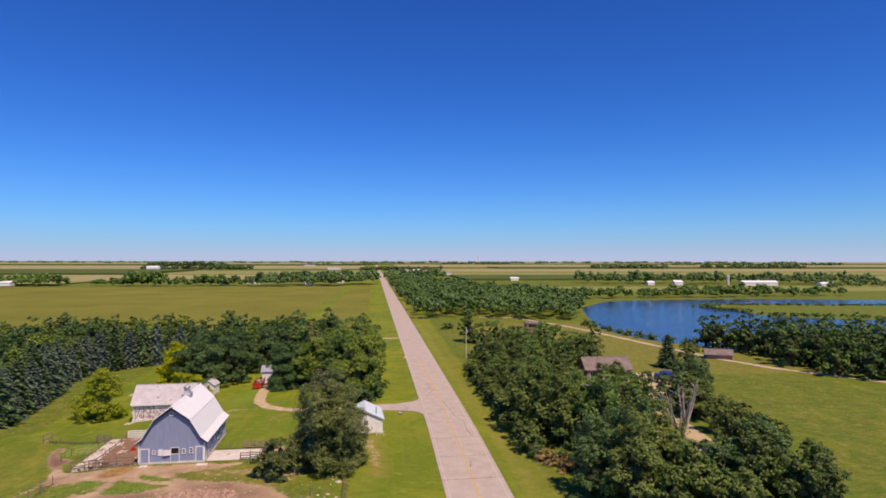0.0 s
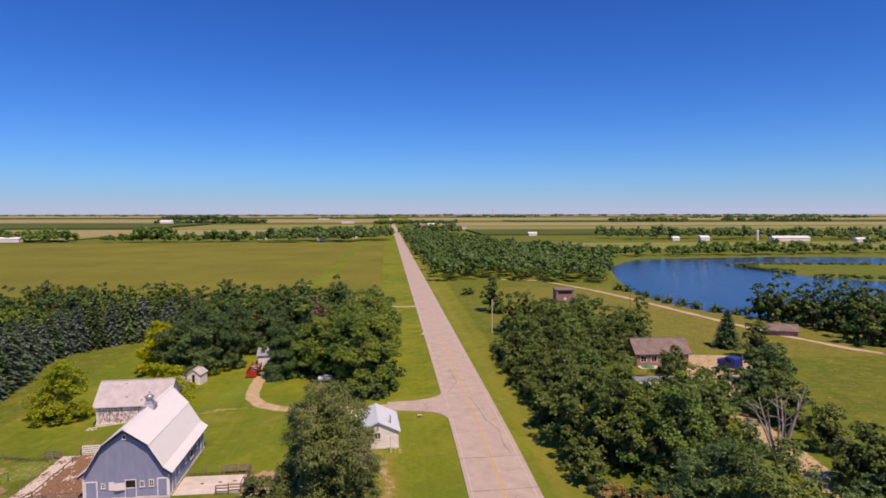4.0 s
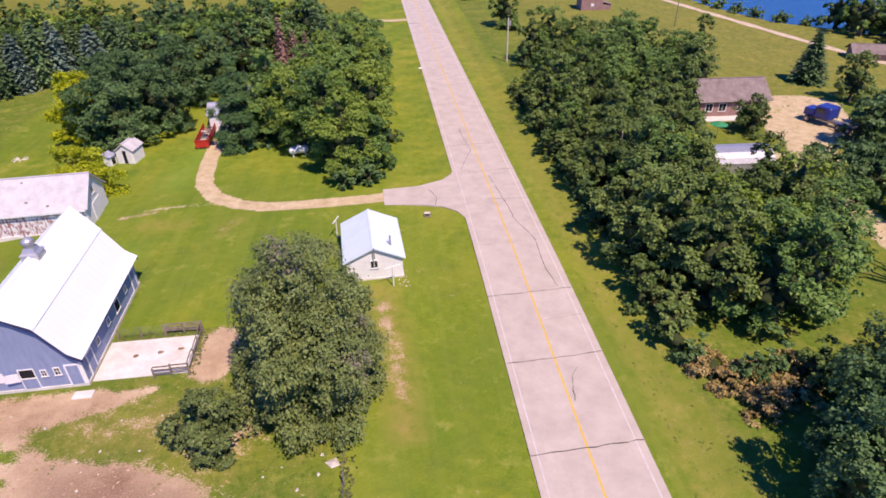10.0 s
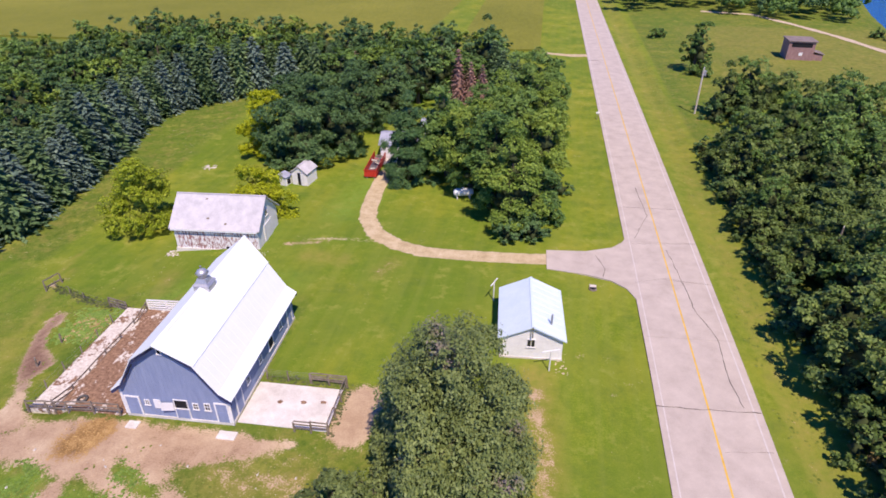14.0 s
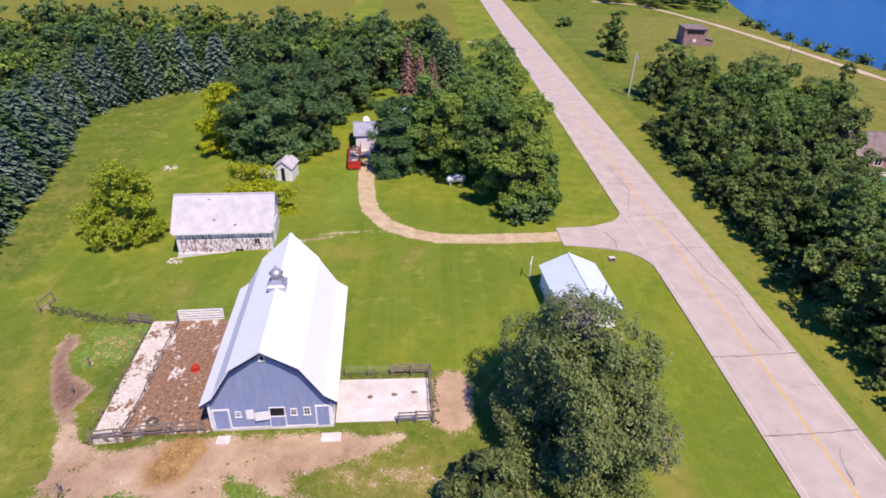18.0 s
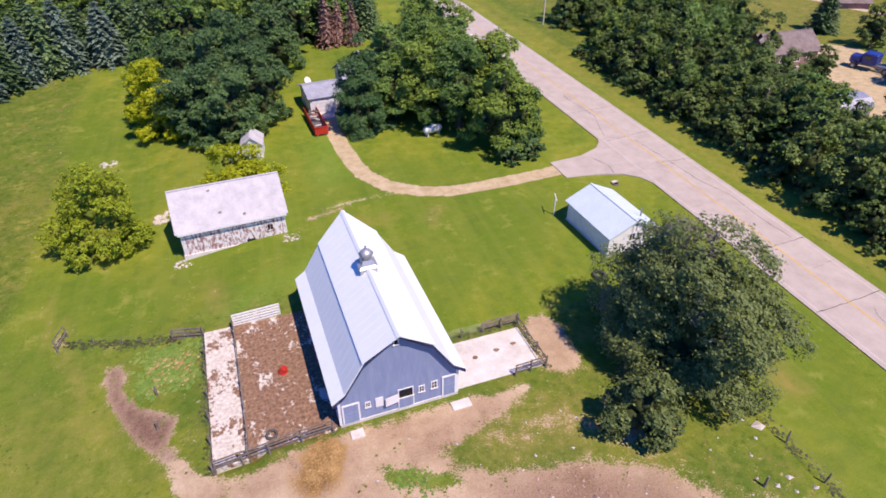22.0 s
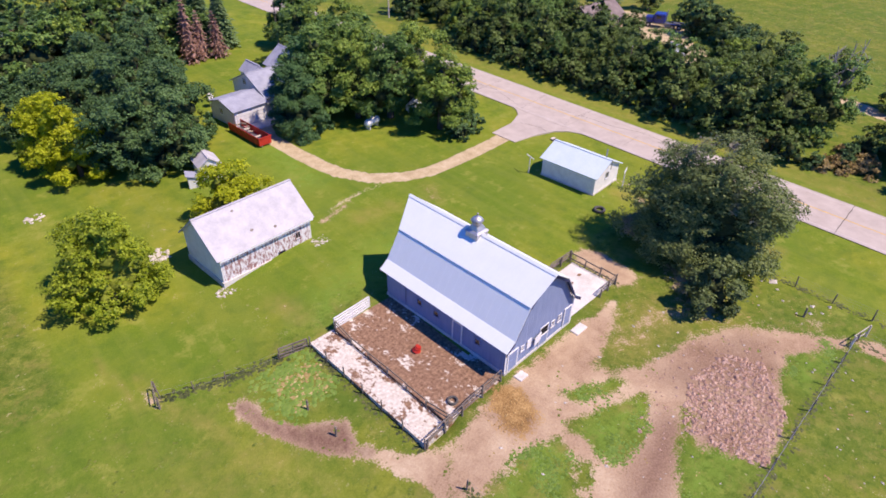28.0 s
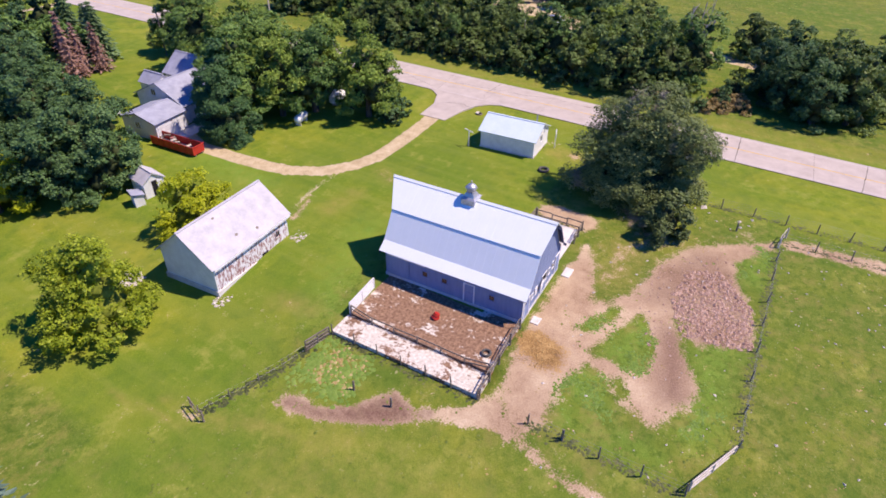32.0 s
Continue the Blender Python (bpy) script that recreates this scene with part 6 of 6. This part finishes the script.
bm = add_prism(bmesh.new(), arch, -3.6, 3.6)
o = part("shell", bm, ZINC, shed_e)
o.matrix_basis = Matrix.Rotation(radians(90), 4, "Z")
o = part("roof", add_prism(bmesh.new(), [(2.3, 1.72), (1.98, 2.3), (1.25, 2.78), (0, 2.98), (-1.25, 2.78), (-1.98, 2.3), (-2.3, 1.72), (-1.95, 2.24), (-1.22, 2.72), (0, 2.92), (1.22, 2.72), (1.95, 2.24)], -3.8, 3.8), ZINC, shed_e)
o.matrix_basis = Matrix.Rotation(radians(90), 4, "Z")
part("shed_door", box(-1.0, 1.0, -2.25, -2.205, 0, 1.6), ZINC, shed_e)

truck = thing("truck", pose(51.3, 33.0, 0.0, 0, 0, -66), "dark blue truck tractor parked on gravel", "truck")
part("cab", box(-3.2, -1.0, -1.15, 1.15, 0.95, 2.75, 0.18), TRUCK_BLUE, truck)
part("bonnet", box(-4.9, -3.25, -0.95, 0.95, 0.9, 2.0, 0.15), TRUCK_BLUE, truck)
part("windscreen", box(-3.26, -3.21, -0.95, 0.95, 1.85, 2.5), GLASS, truck)
for y in (-1.17, 1.155):
    part("side_window", box(-2.8, -1.9, y, y + 0.015, 1.8, 2.45), GLASS, truck)
part("frame", box(-4.7, 3.0, -0.45, 0.45, 0.6, 0.95), STEEL, truck)
part("fifth_wheel", box(0.6, 1.8, -0.5, 0.5, 0.96, 1.15), STEEL, truck)
part("stack", tube([(-0.9, 0.9, 1.0), (-0.9, 0.9, 3.2)], [0.09, 0.09], 8), ZINC, truck)
for x, y in ((-4.1, -1.15), (-4.1, 0.85), (0.6, -1.15), (0.6, 0.85), (1.9, -1.15), (1.9, 0.85)):
    w = part("wheel", tube([(x, y, 0.5), (x, y + 0.3, 0.5)], [0.5, 0.5], 14), RUBBER, truck)
    part("rim", tube([(x, y - 0.01, 0.5), (x, y + 0.31, 0.5)], [0.24, 0.24], 10), ZINC, w)
    part("fender", box(x - 0.6, x + 0.6, y - 0.02, y + 0.32, 1.02, 1.1), TRUCK_BLUE, truck)

tote = thing("water_tote", pose(34.6, 16.6, 0, 0, 0, 15), "white plastic water tank in a cage beside a gravel yard", "tank")
part("tank", box(-0.9, 0.9, -0.6, 0.6, 0.15, 1.2, 0.1), WHITE, tote)
part("pallet", box(-1.0, 1.0, -0.7, 0.7, -0.05, 0.15), OLD_WOOD, tote)
umbrella = thing("parasol", pose(32.9, 31.8, 0), "green garden parasol on a pole", "parasol")
bm = bmesh.new()
tip_v = bm.verts.new((0, 0, 2.5))
rim_v = [bm.verts.new((1.2 * math.cos(a), 1.2 * math.sin(a), 2.05)) for a in np.linspace(0, 2 * math.pi, 8, endpoint=False)]
for i in range(8):
    bm.faces.new((tip_v, rim_v[i], rim_v[(i + 1) % 8]))
part("canopy", bm, GREEN_PAINT, umbrella)
part("pole", tube([(0, 0, -0.1), (0, 0, 2.5)], [0.03, 0.03], 6), STEEL, umbrella)

# square hut in the meadow, with a low lean-to
hut_m = thing("hut", pose(42.9, 121.6, -0.05, 0, 0, -3), "square pinkish brown two-storey hut in a meadow", "hut")
part("body", box(-2.9, 2.7, -2.6, 2.6, -0.6, 4.1), PINK_WOOD, hut_m)
part("roof", box(-3.2, 3.0, -2.9, 2.9, 4.1, 4.35, 0.03), BROWN_ROOF, hut_m)
# shade inside the upper storey painted as a dark panel on the wall
part("upper_window", box(-2.3, 2.1, -2.63, -2.603, 2.9, 3.8), INSIDE_SHADE, hut_m, "flat dark panel painted as the shade inside an unglazed opening")
part("window", box(-0.4, 0.4, -2.63, -2.603, 1.0, 1.7), WHITE, hut_m)
part("lean_to", box(2.71, 5.0, -2.0, 1.6, -0.6, 1.3), PINK_WOOD, hut_m)
part("lean_to_roof", sheet((2.71, -2.2, 2.0), (5.3, -2.2, 1.4), (5.3, 1.8, 1.4), (2.71, 1.8, 2.0), 0.1), BROWN_ROOF, hut_m)
cabin = gabled("cabin", pose(80.7, 66.8, -0.3, 0, 0, -20), "low brown-roofed shelter beside a gravel track", 6.5, 4.2, 1.7, 2.8, PINK_WOOD, BROWN_ROOF, 0.5, category="cabin")
box_mail = thing("mailbox", pose(-5.3, 68.0, 0), "small white mailbox on a post by the road", "mailbox")
part("post", box(-0.05, 0.05, -0.05, 0.05, -0.1, 1.0), OLD_WOOD, box_mail)
part("box", box(-0.28, 0.28, -0.12, 0.12, 1.0, 1.3, 0.05), WHITE, box_mail)


# ---- far country ----
def far_wood(name, label, rows, mat, seed, clumps=14, quads=34, leaf=0.6):
    """One mass of distant crowns; rows of (x, y, height, radius)."""
    rng = np.random.default_rng(seed)
    cs, rs, ds = [], [], []
    for x, y, h, r in rows:
        z = height(x, y)
        d = rng.normal(size=(clumps, 3))
        d /= np.linalg.norm(d, axis=1)[:, None]
        d[:, 2] = np.abs(d[:, 2]) * 1.0 - 0.25
        k = 0.45 + 0.45 * rng.random((clumps, 1))
        cs.append(np.array([x, y, z + h * 0.45]) + d * k * np.array([r, r, h * 0.55]))
        rs.append(r * (0.25 + 0.2 * rng.random(clumps)))
        ds.append(d)
    c, r = np.concatenate(cs), np.concatenate(rs)
    v, f = leaf_cloud(rng, c, r, np.concatenate(ds), quads, leaf, 0.9)
    base = np.array([(1, 0, 0), (-1, 0, 0), (0, 1, 0), (0, -1, 0), (0, 0, 1), (0, 0, -1)], float)
    tri = np.array([(0, 2, 4), (2, 1, 4), (1, 3, 4), (3, 0, 4), (2, 0, 5), (1, 2, 5), (3, 1, 5), (0, 3, 5)])
    heart = (c[:, None] + base[None] * (r * 0.75)[:, None, None]).reshape(-1, 3)
    hf = (tri[None] + 6 * np.arange(len(c))[:, None, None]).reshape(-1, 3) + len(v)
    me = bpy.data.meshes.new(name)
    nq, nt = len(f), len(hf)
    me.vertices.add(len(v) + len(heart))
    me.vertices.foreach_set("co", np.concatenate([v, heart]).ravel())
    me.loops.add(4 * nq + 3 * nt)
    me.loops.foreach_set("vertex_index", np.concatenate([f.ravel(), hf.ravel()]))
    me.polygons.add(nq + nt)
    me.polygons.foreach_set("loop_start", np.concatenate([np.arange(nq) * 4, 4 * nq + np.arange(nt) * 3]))
    me.update()
    me.validate()
    me.materials.append(mat)
    return tagged(new(name, me), label, "woods", kind="stuff")


def row_of(x0, y0, x1, y1, n, h, r, depth, seed):
    rng = random.Random(seed)
    return [(x0 + (x1 - x0) * (i + rng.random()) / n + rng.uniform(-2, 2), y0 + (y1 - y0) * (i + rng.random()) / n + rng.uniform(-depth, depth), h * rng.uniform(0.7, 1.2), r * rng.uniform(0.7, 1.2)) for i in range(n)]


rng_f = random.Random(21)
MID = [(6, 170), (26, 192), (40, 180), (62, 166), (76, 172), (84, 192), (96, 240), (124, 292), (112, 335), (84, 365), (58, 470), (16, 640), (-3, 640), (-0.5, 400), (4, 250)]
spots = [(x, y, rng_f.uniform(7.5, 12), rng_f.uniform(3.2, 4.6)) for x, y in scatter(MID, 7.5, 31)]
far_wood("roadside_wood", "broad green wood between a road and a lake", spots[::2], LEAF, 1, 14, 26, 0.5)
far_wood("roadside_wood", "broad dark green wood between a road and a lake", spots[1::2], LEAF_DARK, 2, 14, 26, 0.5)
far_wood("far_shore_trees", "row of trees and bushes along a far lake shore", row_of(112, 312, 330, 330, 46, 8, 4.5, 7, 3) + row_of(200, 345, 300, 365, 16, 8, 5, 8, 4), LEAF, 3)
far_wood("farm_grove", "dark grove behind a white farm", row_of(205, 545, 520, 530, 110, 14, 7, 26, 5) + row_of(395, 430, 520, 470, 14, 9, 5, 8, 6), LEAF_DARK, 4)
far_wood("village_trees", "dark trees round houses beyond a field", row_of(-138, 545, -18, 545, 90, 16.5, 6.5, 24, 7) + row_of(-8, 690, 70, 720, 34, 15, 7, 30, 8), LEAF_DARK, 5)
far_wood("hedge_trees", "scattered trees along the far edge of a field", row_of(-300, 540, -140, 545, 34, 11, 5.5, 8, 9) + row_of(-440, 560, -330, 545, 34, 14, 7, 12, 10) + row_of(-268, 545, -235, 545, 10, 17, 8, 8, 11) + row_of(-205, 545, -160, 548, 14, 13, 6, 8, 12), LEAF, 6)
far_wood("distant_woods", "dark woods on the horizon", row_of(-560, 1380, -330, 1420, 60, 11, 9, 40, 13) + row_of(-700, 1750, -480, 1760, 50, 19, 12, 40, 14) + row_of(-60, 1250, 120, 1300, 44, 9, 8, 40, 15)
         + row_of(-330, 2300, -40, 2350, 30, 8, 10, 60, 16), LEAF_DARK, 7, 8, 20, 1.8)
far_wood("distant_woods", "dark woods on the horizon", row_of(560, 1500, 760, 1480, 44, 12, 9, 40, 17) + row_of(900, 1550, 1150, 1500, 44, 12, 9, 40, 18) + row_of(250, 2600, 560, 2550, 26, 10, 12, 60, 19)
         + row_of(1150, 2300, 1900, 2250, 50, 12, 14, 60, 20) + row_of(-2600, 3300, 2600, 3400, 130, 8, 26, 300, 21), LEAF_DARK, 8, 6, 20, 2.6)
far_wood("marsh_reeds", "dark reed edge along a marshy point", row_of(174, 250, 180, 205, 22, 1.6, 2.2, 1.5, 22) + row_of(178, 190, 230, 160, 24, 1.6, 2.2, 1.5, 23) + row_of(176, 251, 290, 238, 40, 1.2, 2.0, 1.5, 24), LEAF_DARK, 9, 6, 20, 0.4)

FIELDS = [("bean_field", BEANS, -345, -15, 118, 508, 0.55, "wide soybean field in olive green rows"),
          ("hay_field", HAY, -900, -345, 560, 900, 0.3, "pale hay field"), ("grain_field", STUBBLE, -700, -40, 640, 900, 0.4, "ripening tan grain field"), ("corn_field", CORN, -1400, -420, 950, 1300, 2.2, "dark green corn field"),
          ("hay_field", HAY, -380, -40, 930, 1230, 0.4, "pale green hay field"), ("grain_field", STUBBLE, -1900, -40, 1450, 2100, 0.6, "tan grain field on the plain"), ("corn_field", CORN, -2600, -60, 2200, 2500, 2.4, "dark corn field on the plain"),
          ("grain_field", STUBBLE, -3500, -80, 2600, 3600, 0.8, "tan grain field on the plain"), ("corn_field", CORN, 90, 420, 640, 820, 2.2, "dark green corn field"), ("hay_field", HAY, 130, 560, 380, 470, 0.3, "pale green hay field"),
          ("hay_field", HAY, 60, 1100, 860, 1050, 0.4, "pale hay field"), ("grain_field", STUBBLE, 40, 1500, 1100, 1420, 0.6, "tan grain field on the plain"), ("corn_field", CORN, 300, 2200, 1500, 1700, 2.3, "dark corn field on the plain"),
          ("grain_field", STUBBLE, 30, 2600, 1750, 2500, 0.7, "tan grain field on the plain"), ("corn_field", CORN, -200, 3200, 2600, 2900, 2.4, "dark corn field on the plain"), ("grain_field", STUBBLE, 0, 4200, 3000, 4200, 0.8, "tan grain field on the plain"),
          ("hay_field", HAY, 600, 1300, 300, 800, 0.3, "pale green hay field"), ("hay_field", HAY, -900, -360, 150, 500, 0.4, "pale green hay field")]
for name, mat, x0, x1, y0, y1, h, label in FIELDS:
    bm = bmesh.new()
    nx, ny = max(2, int((x1 - x0) / 40)), max(2, int((y1 - y0) / 40))
    grid = [[bm.verts.new((x0 + (x1 - x0) * i / nx + (float(road_x(np.array([float(y0 + (y1 - y0) * j / ny)]))[0]) if x1 > -100 and x1 < 0 else 0), y0 + (y1 - y0) * j / ny, h + (height(x0 + (x1 - x0) * i / nx, y0 + (y1 - y0) * j / ny) if y1 < 520 else 0))) for j in range(ny + 1)] for i in range(nx + 1)]
    for i in range(nx):
        for j in range(ny):
            bm.faces.new((grid[i][j], grid[i + 1][j], grid[i + 1][j + 1], grid[i][j + 1]))
    edge = bmesh.ops.extrude_edge_only(bm, edges=[e for e in bm.edges if e.is_boundary])
    bmesh.ops.translate(bm, vec=(0, 0, -h - 0.5), verts=[v for v in edge["geom"] if isinstance(v, bmesh.types.BMVert)])
    tagged(part(name, bm, mat), label, "field", kind="structure")


def far_building(name, x, y, w, d, h, label, turn=0.0, wall=None, roof=None):
    return gabled(name, pose(x, y, 0, 0, 0, turn), label, w, d, h, h * 1.5, wall or WHITE, roof or ROOF_METAL, 0.4, category="building")


far_building("poultry_house", 372, 492, 36, 9, 3.4, "long white farm building beyond a lake", -3)
far_building("farm_shed", 430, 470, 15, 8, 2.8, "white farm shed beyond a lake", -3)
far_building("farmhouse", 292, 505, 9, 6, 3.4, "distant white farmhouse among trees")
far_building("farmhouse", 265, 510, 7, 5, 2.8, "distant white farmhouse among trees")
silo = thing("silo", pose(344, 500, 0), "pale concrete silo with a domed top", "silo")
part("shaft", tube([(0, 0, 0), (0, 0, 9.5)], [1.4, 1.4], 14), SLAB, silo)
part("dome", tube([(0, 0, 9.5), (0, 0, 10.2), (0, 0, 10.6)], [1.4, 1.0, 0.2], 14), ZINC, silo)
far_building("far_barn", -528, 1330, 26, 12, 6, "distant white barn on the plain")
for x, y, w in ((-175, 555, 14), (-150, 575, 22), (-86, 536, 12), (-60, 600, 16), (-40, 640, 16), (-392, 540, 60), (-260, 2000, 60), (150, 640, 16), (95, 900, 18), (30, 1150, 30), (60, 1180, 26), (-130, 1400, 50), (420, 2700, 80), (800, 2750, 120), (1500, 2300, 110)):
    far_building("far_house", x, y, w * 0.62, 7, 2.9, "distant pale building among trees", 0, None, random.choice((ROOF_METAL, SHINGLE, GREY_SHINGLE)))
tower_w = thing("water_tower", pose(430, 2680, 0), "distant white tower on the horizon", "tower")
part("shaft", tube([(0, 0, 0), (0, 0, 40)], [3, 3], 10), WHITE, tower_w)

# ---- small things underfoot ----
def stones(name, label, spots, lo, hi, mat, seed, category="stones"):
    """Many small uneven stones in one mesh."""
    rng = np.random.default_rng(seed)
    base = np.array([(1, 0, 0), (-1, 0, 0), (0, 1, 0), (0, -1, 0), (0, 0, 1), (0, 0, -0.6)], float)
    tri = np.array([(0, 2, 4), (2, 1, 4), (1, 3, 4), (3, 0, 4), (2, 0, 5), (1, 2, 5), (3, 1, 5), (0, 3, 5)])
    n = len(spots)
    size = lo + (hi - lo) * rng.random((n, 1, 1)) ** 2
    v = base[None] * size * (0.6 + 0.8 * rng.random((n, 6, 1))) * np.array([1.2, 0.9, 0.6])
    a = rng.random(n) * 6.28
    x = v[:, :, 0] * np.cos(a)[:, None] - v[:, :, 1] * np.sin(a)[:, None]
    y = v[:, :, 0] * np.sin(a)[:, None] + v[:, :, 1] * np.cos(a)[:, None]
    p = np.array(spots)
    z = heights(p[:, 0], p[:, 1])
    v = np.stack([x + p[:, :1], y + p[:, 1:2], v[:, :, 2] + (z + 0.02)[:, None]], 2).reshape(-1, 3)
    f = (tri[None] + 6 * np.arange(n)[:, None, None]).reshape(-1, 3)
    return tagged(part(name, mesh_of(name, v, f, mat), mat), label, category, kind="stuff")


def many(n, seed, x0, x1, y0, y1, keep=None):
    rng, out = random.Random(seed), []
    while len(out) < n:
        x, y = rng.uniform(x0, x1), rng.uniform(y0, y1)
        if keep is None or keep(x, y):
            out.append((x, y))
    return out


PILE = [(-37.5, -18.3), (-33, -16.6), (-28.6, -17.3), (-27.6, -19.5), (-31.5, -22.7), (-36.6, -23.2)]
CLOD = plain("pinkish_clods", (0.24, 0.125, 0.085), (0.62, 0.43, 0.33), 3, 0.95)
stones("clods", "heap of pinkish brown clods spread on the ground", [s for s in many(2600, 1, -38, -27, -23.5, -16.4) if inside_by(PILE, np.array([s[0]]), np.array([s[1]]))[0] > -0.2], 0.05, 0.22, CLOD, 2, "clods")
stones("clods", "loose brown clods and stones trodden round a heap", many(420, 21, -41, -25, -24, -14.5, lambda x, y: float(inside_by(PILE, np.array([x]), np.array([y]))[0]) > -3.2 and float(inside_by(LOT, np.array([x]), np.array([y]))[0]) > 0.3), 0.03, 0.13, CLOD, 22, "clods")
stones("stones", "pale stones scattered over pasture and bare soil", many(300, 3, -62, -16, -45, -9), 0.03, 0.14, STONE, 4)
stones("stones", "pale stones along a fence", many(9, 5, -18.6, -16.2, -22, -13), 0.1, 0.4, STONE, 6)
stones("chippings", "pale rubble along the wall of a garage", many(40, 7, -10.9, -9.9, 2.2, 5.0), 0.04, 0.13, GRAVEL, 8)
stones("chippings", "white rubble round the corner of an old shed", many(50, 9, -53.2, -51.6, 16.4, 17.6) + many(40, 10, -43.2, -41.6, 16.3, 17.6), 0.05, 0.2, STONE, 11)
stones("straw", "yellow-brown straw and muck trodden at a barn corner", many(160, 12, -47, -42.9, -11, -7.4, lambda x, y: math.hypot(x + 44.8, y + 9.0) < 1.9), 0.03, 0.09, plain("old_straw", (0.34, 0.2, 0.07), (0.55, 0.36, 0.15), 4, 0.95), 13, "straw")
stones("junk", "heap of broken white boards and scrap", many(40, 14, -55.2, -53.4, 25.4, 27.4), 0.1, 0.4, STONE, 15, "junk")
stones("junk", "pale rubbish heap on the lawn", many(26, 16, -61.6, -59.8, 40.8, 42.4), 0.08, 0.35, STONE, 17, "junk")


def tufts(name, label, spots, lo, hi, mat, seed, blades=3):
    """Low uneven cushions of leaves in one mesh."""
    rng = np.random.default_rng(seed)
    p = np.repeat(np.array(spots, float)[:, :2], blades, 0)
    n = len(p)
    s = (lo + (hi - lo) * rng.random((n, 1))) * (0.6 + 0.8 * rng.random((n, 7)))
    p = p + rng.normal(size=(n, 2)) * hi * 1.1
    a = np.arange(6)[None] * 1.047 + rng.random((n, 1)) * 6.28
    z = heights(p[:, 0], p[:, 1])
    ring = np.stack([p[:, :1] + np.cos(a) * s[:, :6], p[:, 1:] + np.sin(a) * s[:, :6], np.repeat(z[:, None] - 0.02, 6, 1)], 2)
    top = np.stack([p[:, 0], p[:, 1], z + s[:, 6] * 0.3], 1)[:, None]
    v = np.concatenate([ring, top], 1).reshape(-1, 3)
    tri = np.array([(i, (i + 1) % 6, 6) for i in range(6)])
    f = (tri[None] + 7 * np.arange(n)[:, None, None]).reshape(-1, 3)
    me = mesh_of(name, v, f, mat)
    me.polygons.foreach_set("use_smooth", [True] * len(f))
    return tagged(part(name, me, mat), label, "weeds", kind="stuff")


def beside(line, per_metre, spread, seed):
    rng, out = random.Random(seed), []
    for (x0, y0), (x1, y1) in zip(line, line[1:]):
        for _ in range(int(math.hypot(x1 - x0, y1 - y0) * per_metre)):
            u = rng.random()
            out.append((x0 + (x1 - x0) * u + rng.gauss(0, spread), y0 + (y1 - y0) * u + rng.gauss(0, spread)))
    return out


lines = [[(-46.7, -23.7), (-19.4, -23.8)], [(-51.2, -10.9), (-51.3, -21.5)], [(-15.6, -6), (-15.2, -70)], [(-51.2, 7), (-51.2, -7)], [(-19.3, -24), (-18.2, -70)], [(-34, -1.4), (-27, -1.4)], [(-27.1, -6.4), (-27.1, -1.6)]]
tufts("fence_weeds", "rough uncut grass along fence lines", [s for l in lines for s in beside(l, 9, 0.12, 3)], 0.06, 0.17, FENCE_GRASS, 4)
tufts("fence_weeds", "brown uncut weeds along a fence", beside([(-61.4, 9.6), (-57.3, 8.2), (-53.5, 6.9)], 14, 0.13, 5), 0.08, 0.22, FENCE_GRASS, 5)
tufts("rank_weeds", "patch of rank brown and green weeds in a corner of the pasture", many(50, 31, -55, -52, 1.8, 5.0), 0.08, 0.25, DRY_WEED, 32)
tufts("rank_weeds", "patch of rank green weeds in a corner of the pasture", many(160, 33, -56, -51.5, 1.5, 6.4), 0.1, 0.3, WEED, 34)


def patchy(x, y):
    return ngon_noise(x, y, 0.55, 2) > 0.12


def in_islands(x, y):
    return patchy(x, y) and max(float(inside_by(p, np.array([x]), np.array([y]))[0]) for p in ISLANDS) > -0.25


weed_spots = many(330, 6, -50, -36, -17, -10.5, in_islands) + many(60, 9, -47, -42, -22.5, -20.5, patchy) + many(90, 19, -30, -21, -23, -21.4, patchy)
tufts("dock_weeds", "patches of bright green broad-leaved weeds", weed_spots, 0.06, 0.17, WEED, 10)
tufts("pasture_tufts", "scattered coarse tufts in the grazed pasture", many(700, 11, -85, -16, -60, -9) + many(260, 12, -85, -52, -9, 12), 0.05, 0.16, TUFT, 13)
tufts("dry_tufts", "scattered dry tan tufts in the grazed pasture", many(350, 14, -85, -16, -60, -9), 0.05, 0.14, DRY_WEED, 15)
tufts("ditch_grass", "tall yellowing grass along the roadside ditch", [(6.9 + random.gauss(0, 1.0), random.uniform(-60, 110)) for _ in range(900)], 0.05, 0.16, TUFT, 16)
tufts("meadow_tufts", "coarse yellow-green tufts in the meadow", many(1200, 17, 46, 95, -20, 110), 0.1, 0.25, TUFT, 18)

# ---- the farmstead takes its turn to the road ----
FIXED = ("ground", "water", "path", "road", "driveway_apron", "mailbox")
for ob in [o for o in scene.objects if o.parent is None and o.type in ("MESH", "EMPTY")]:
    spots = [ob.matrix_basis @ o.matrix_basis @ Vector(c) for o in (ob, *ob.children) if o.type == "MESH" and o is not ob for c in o.bound_box]
    spots = spots or [ob.matrix_basis @ Vector(c) for c in ob.bound_box]
    middle = sum(spots, Vector()) / len(spots)
    if middle.x < -5.5 and -100 < middle.y < 112 and ob.name.split(".")[0] not in FIXED and not ob.name.split(".")[0].endswith("_field"):
        ob.matrix_basis = TURN @ ob.matrix_basis
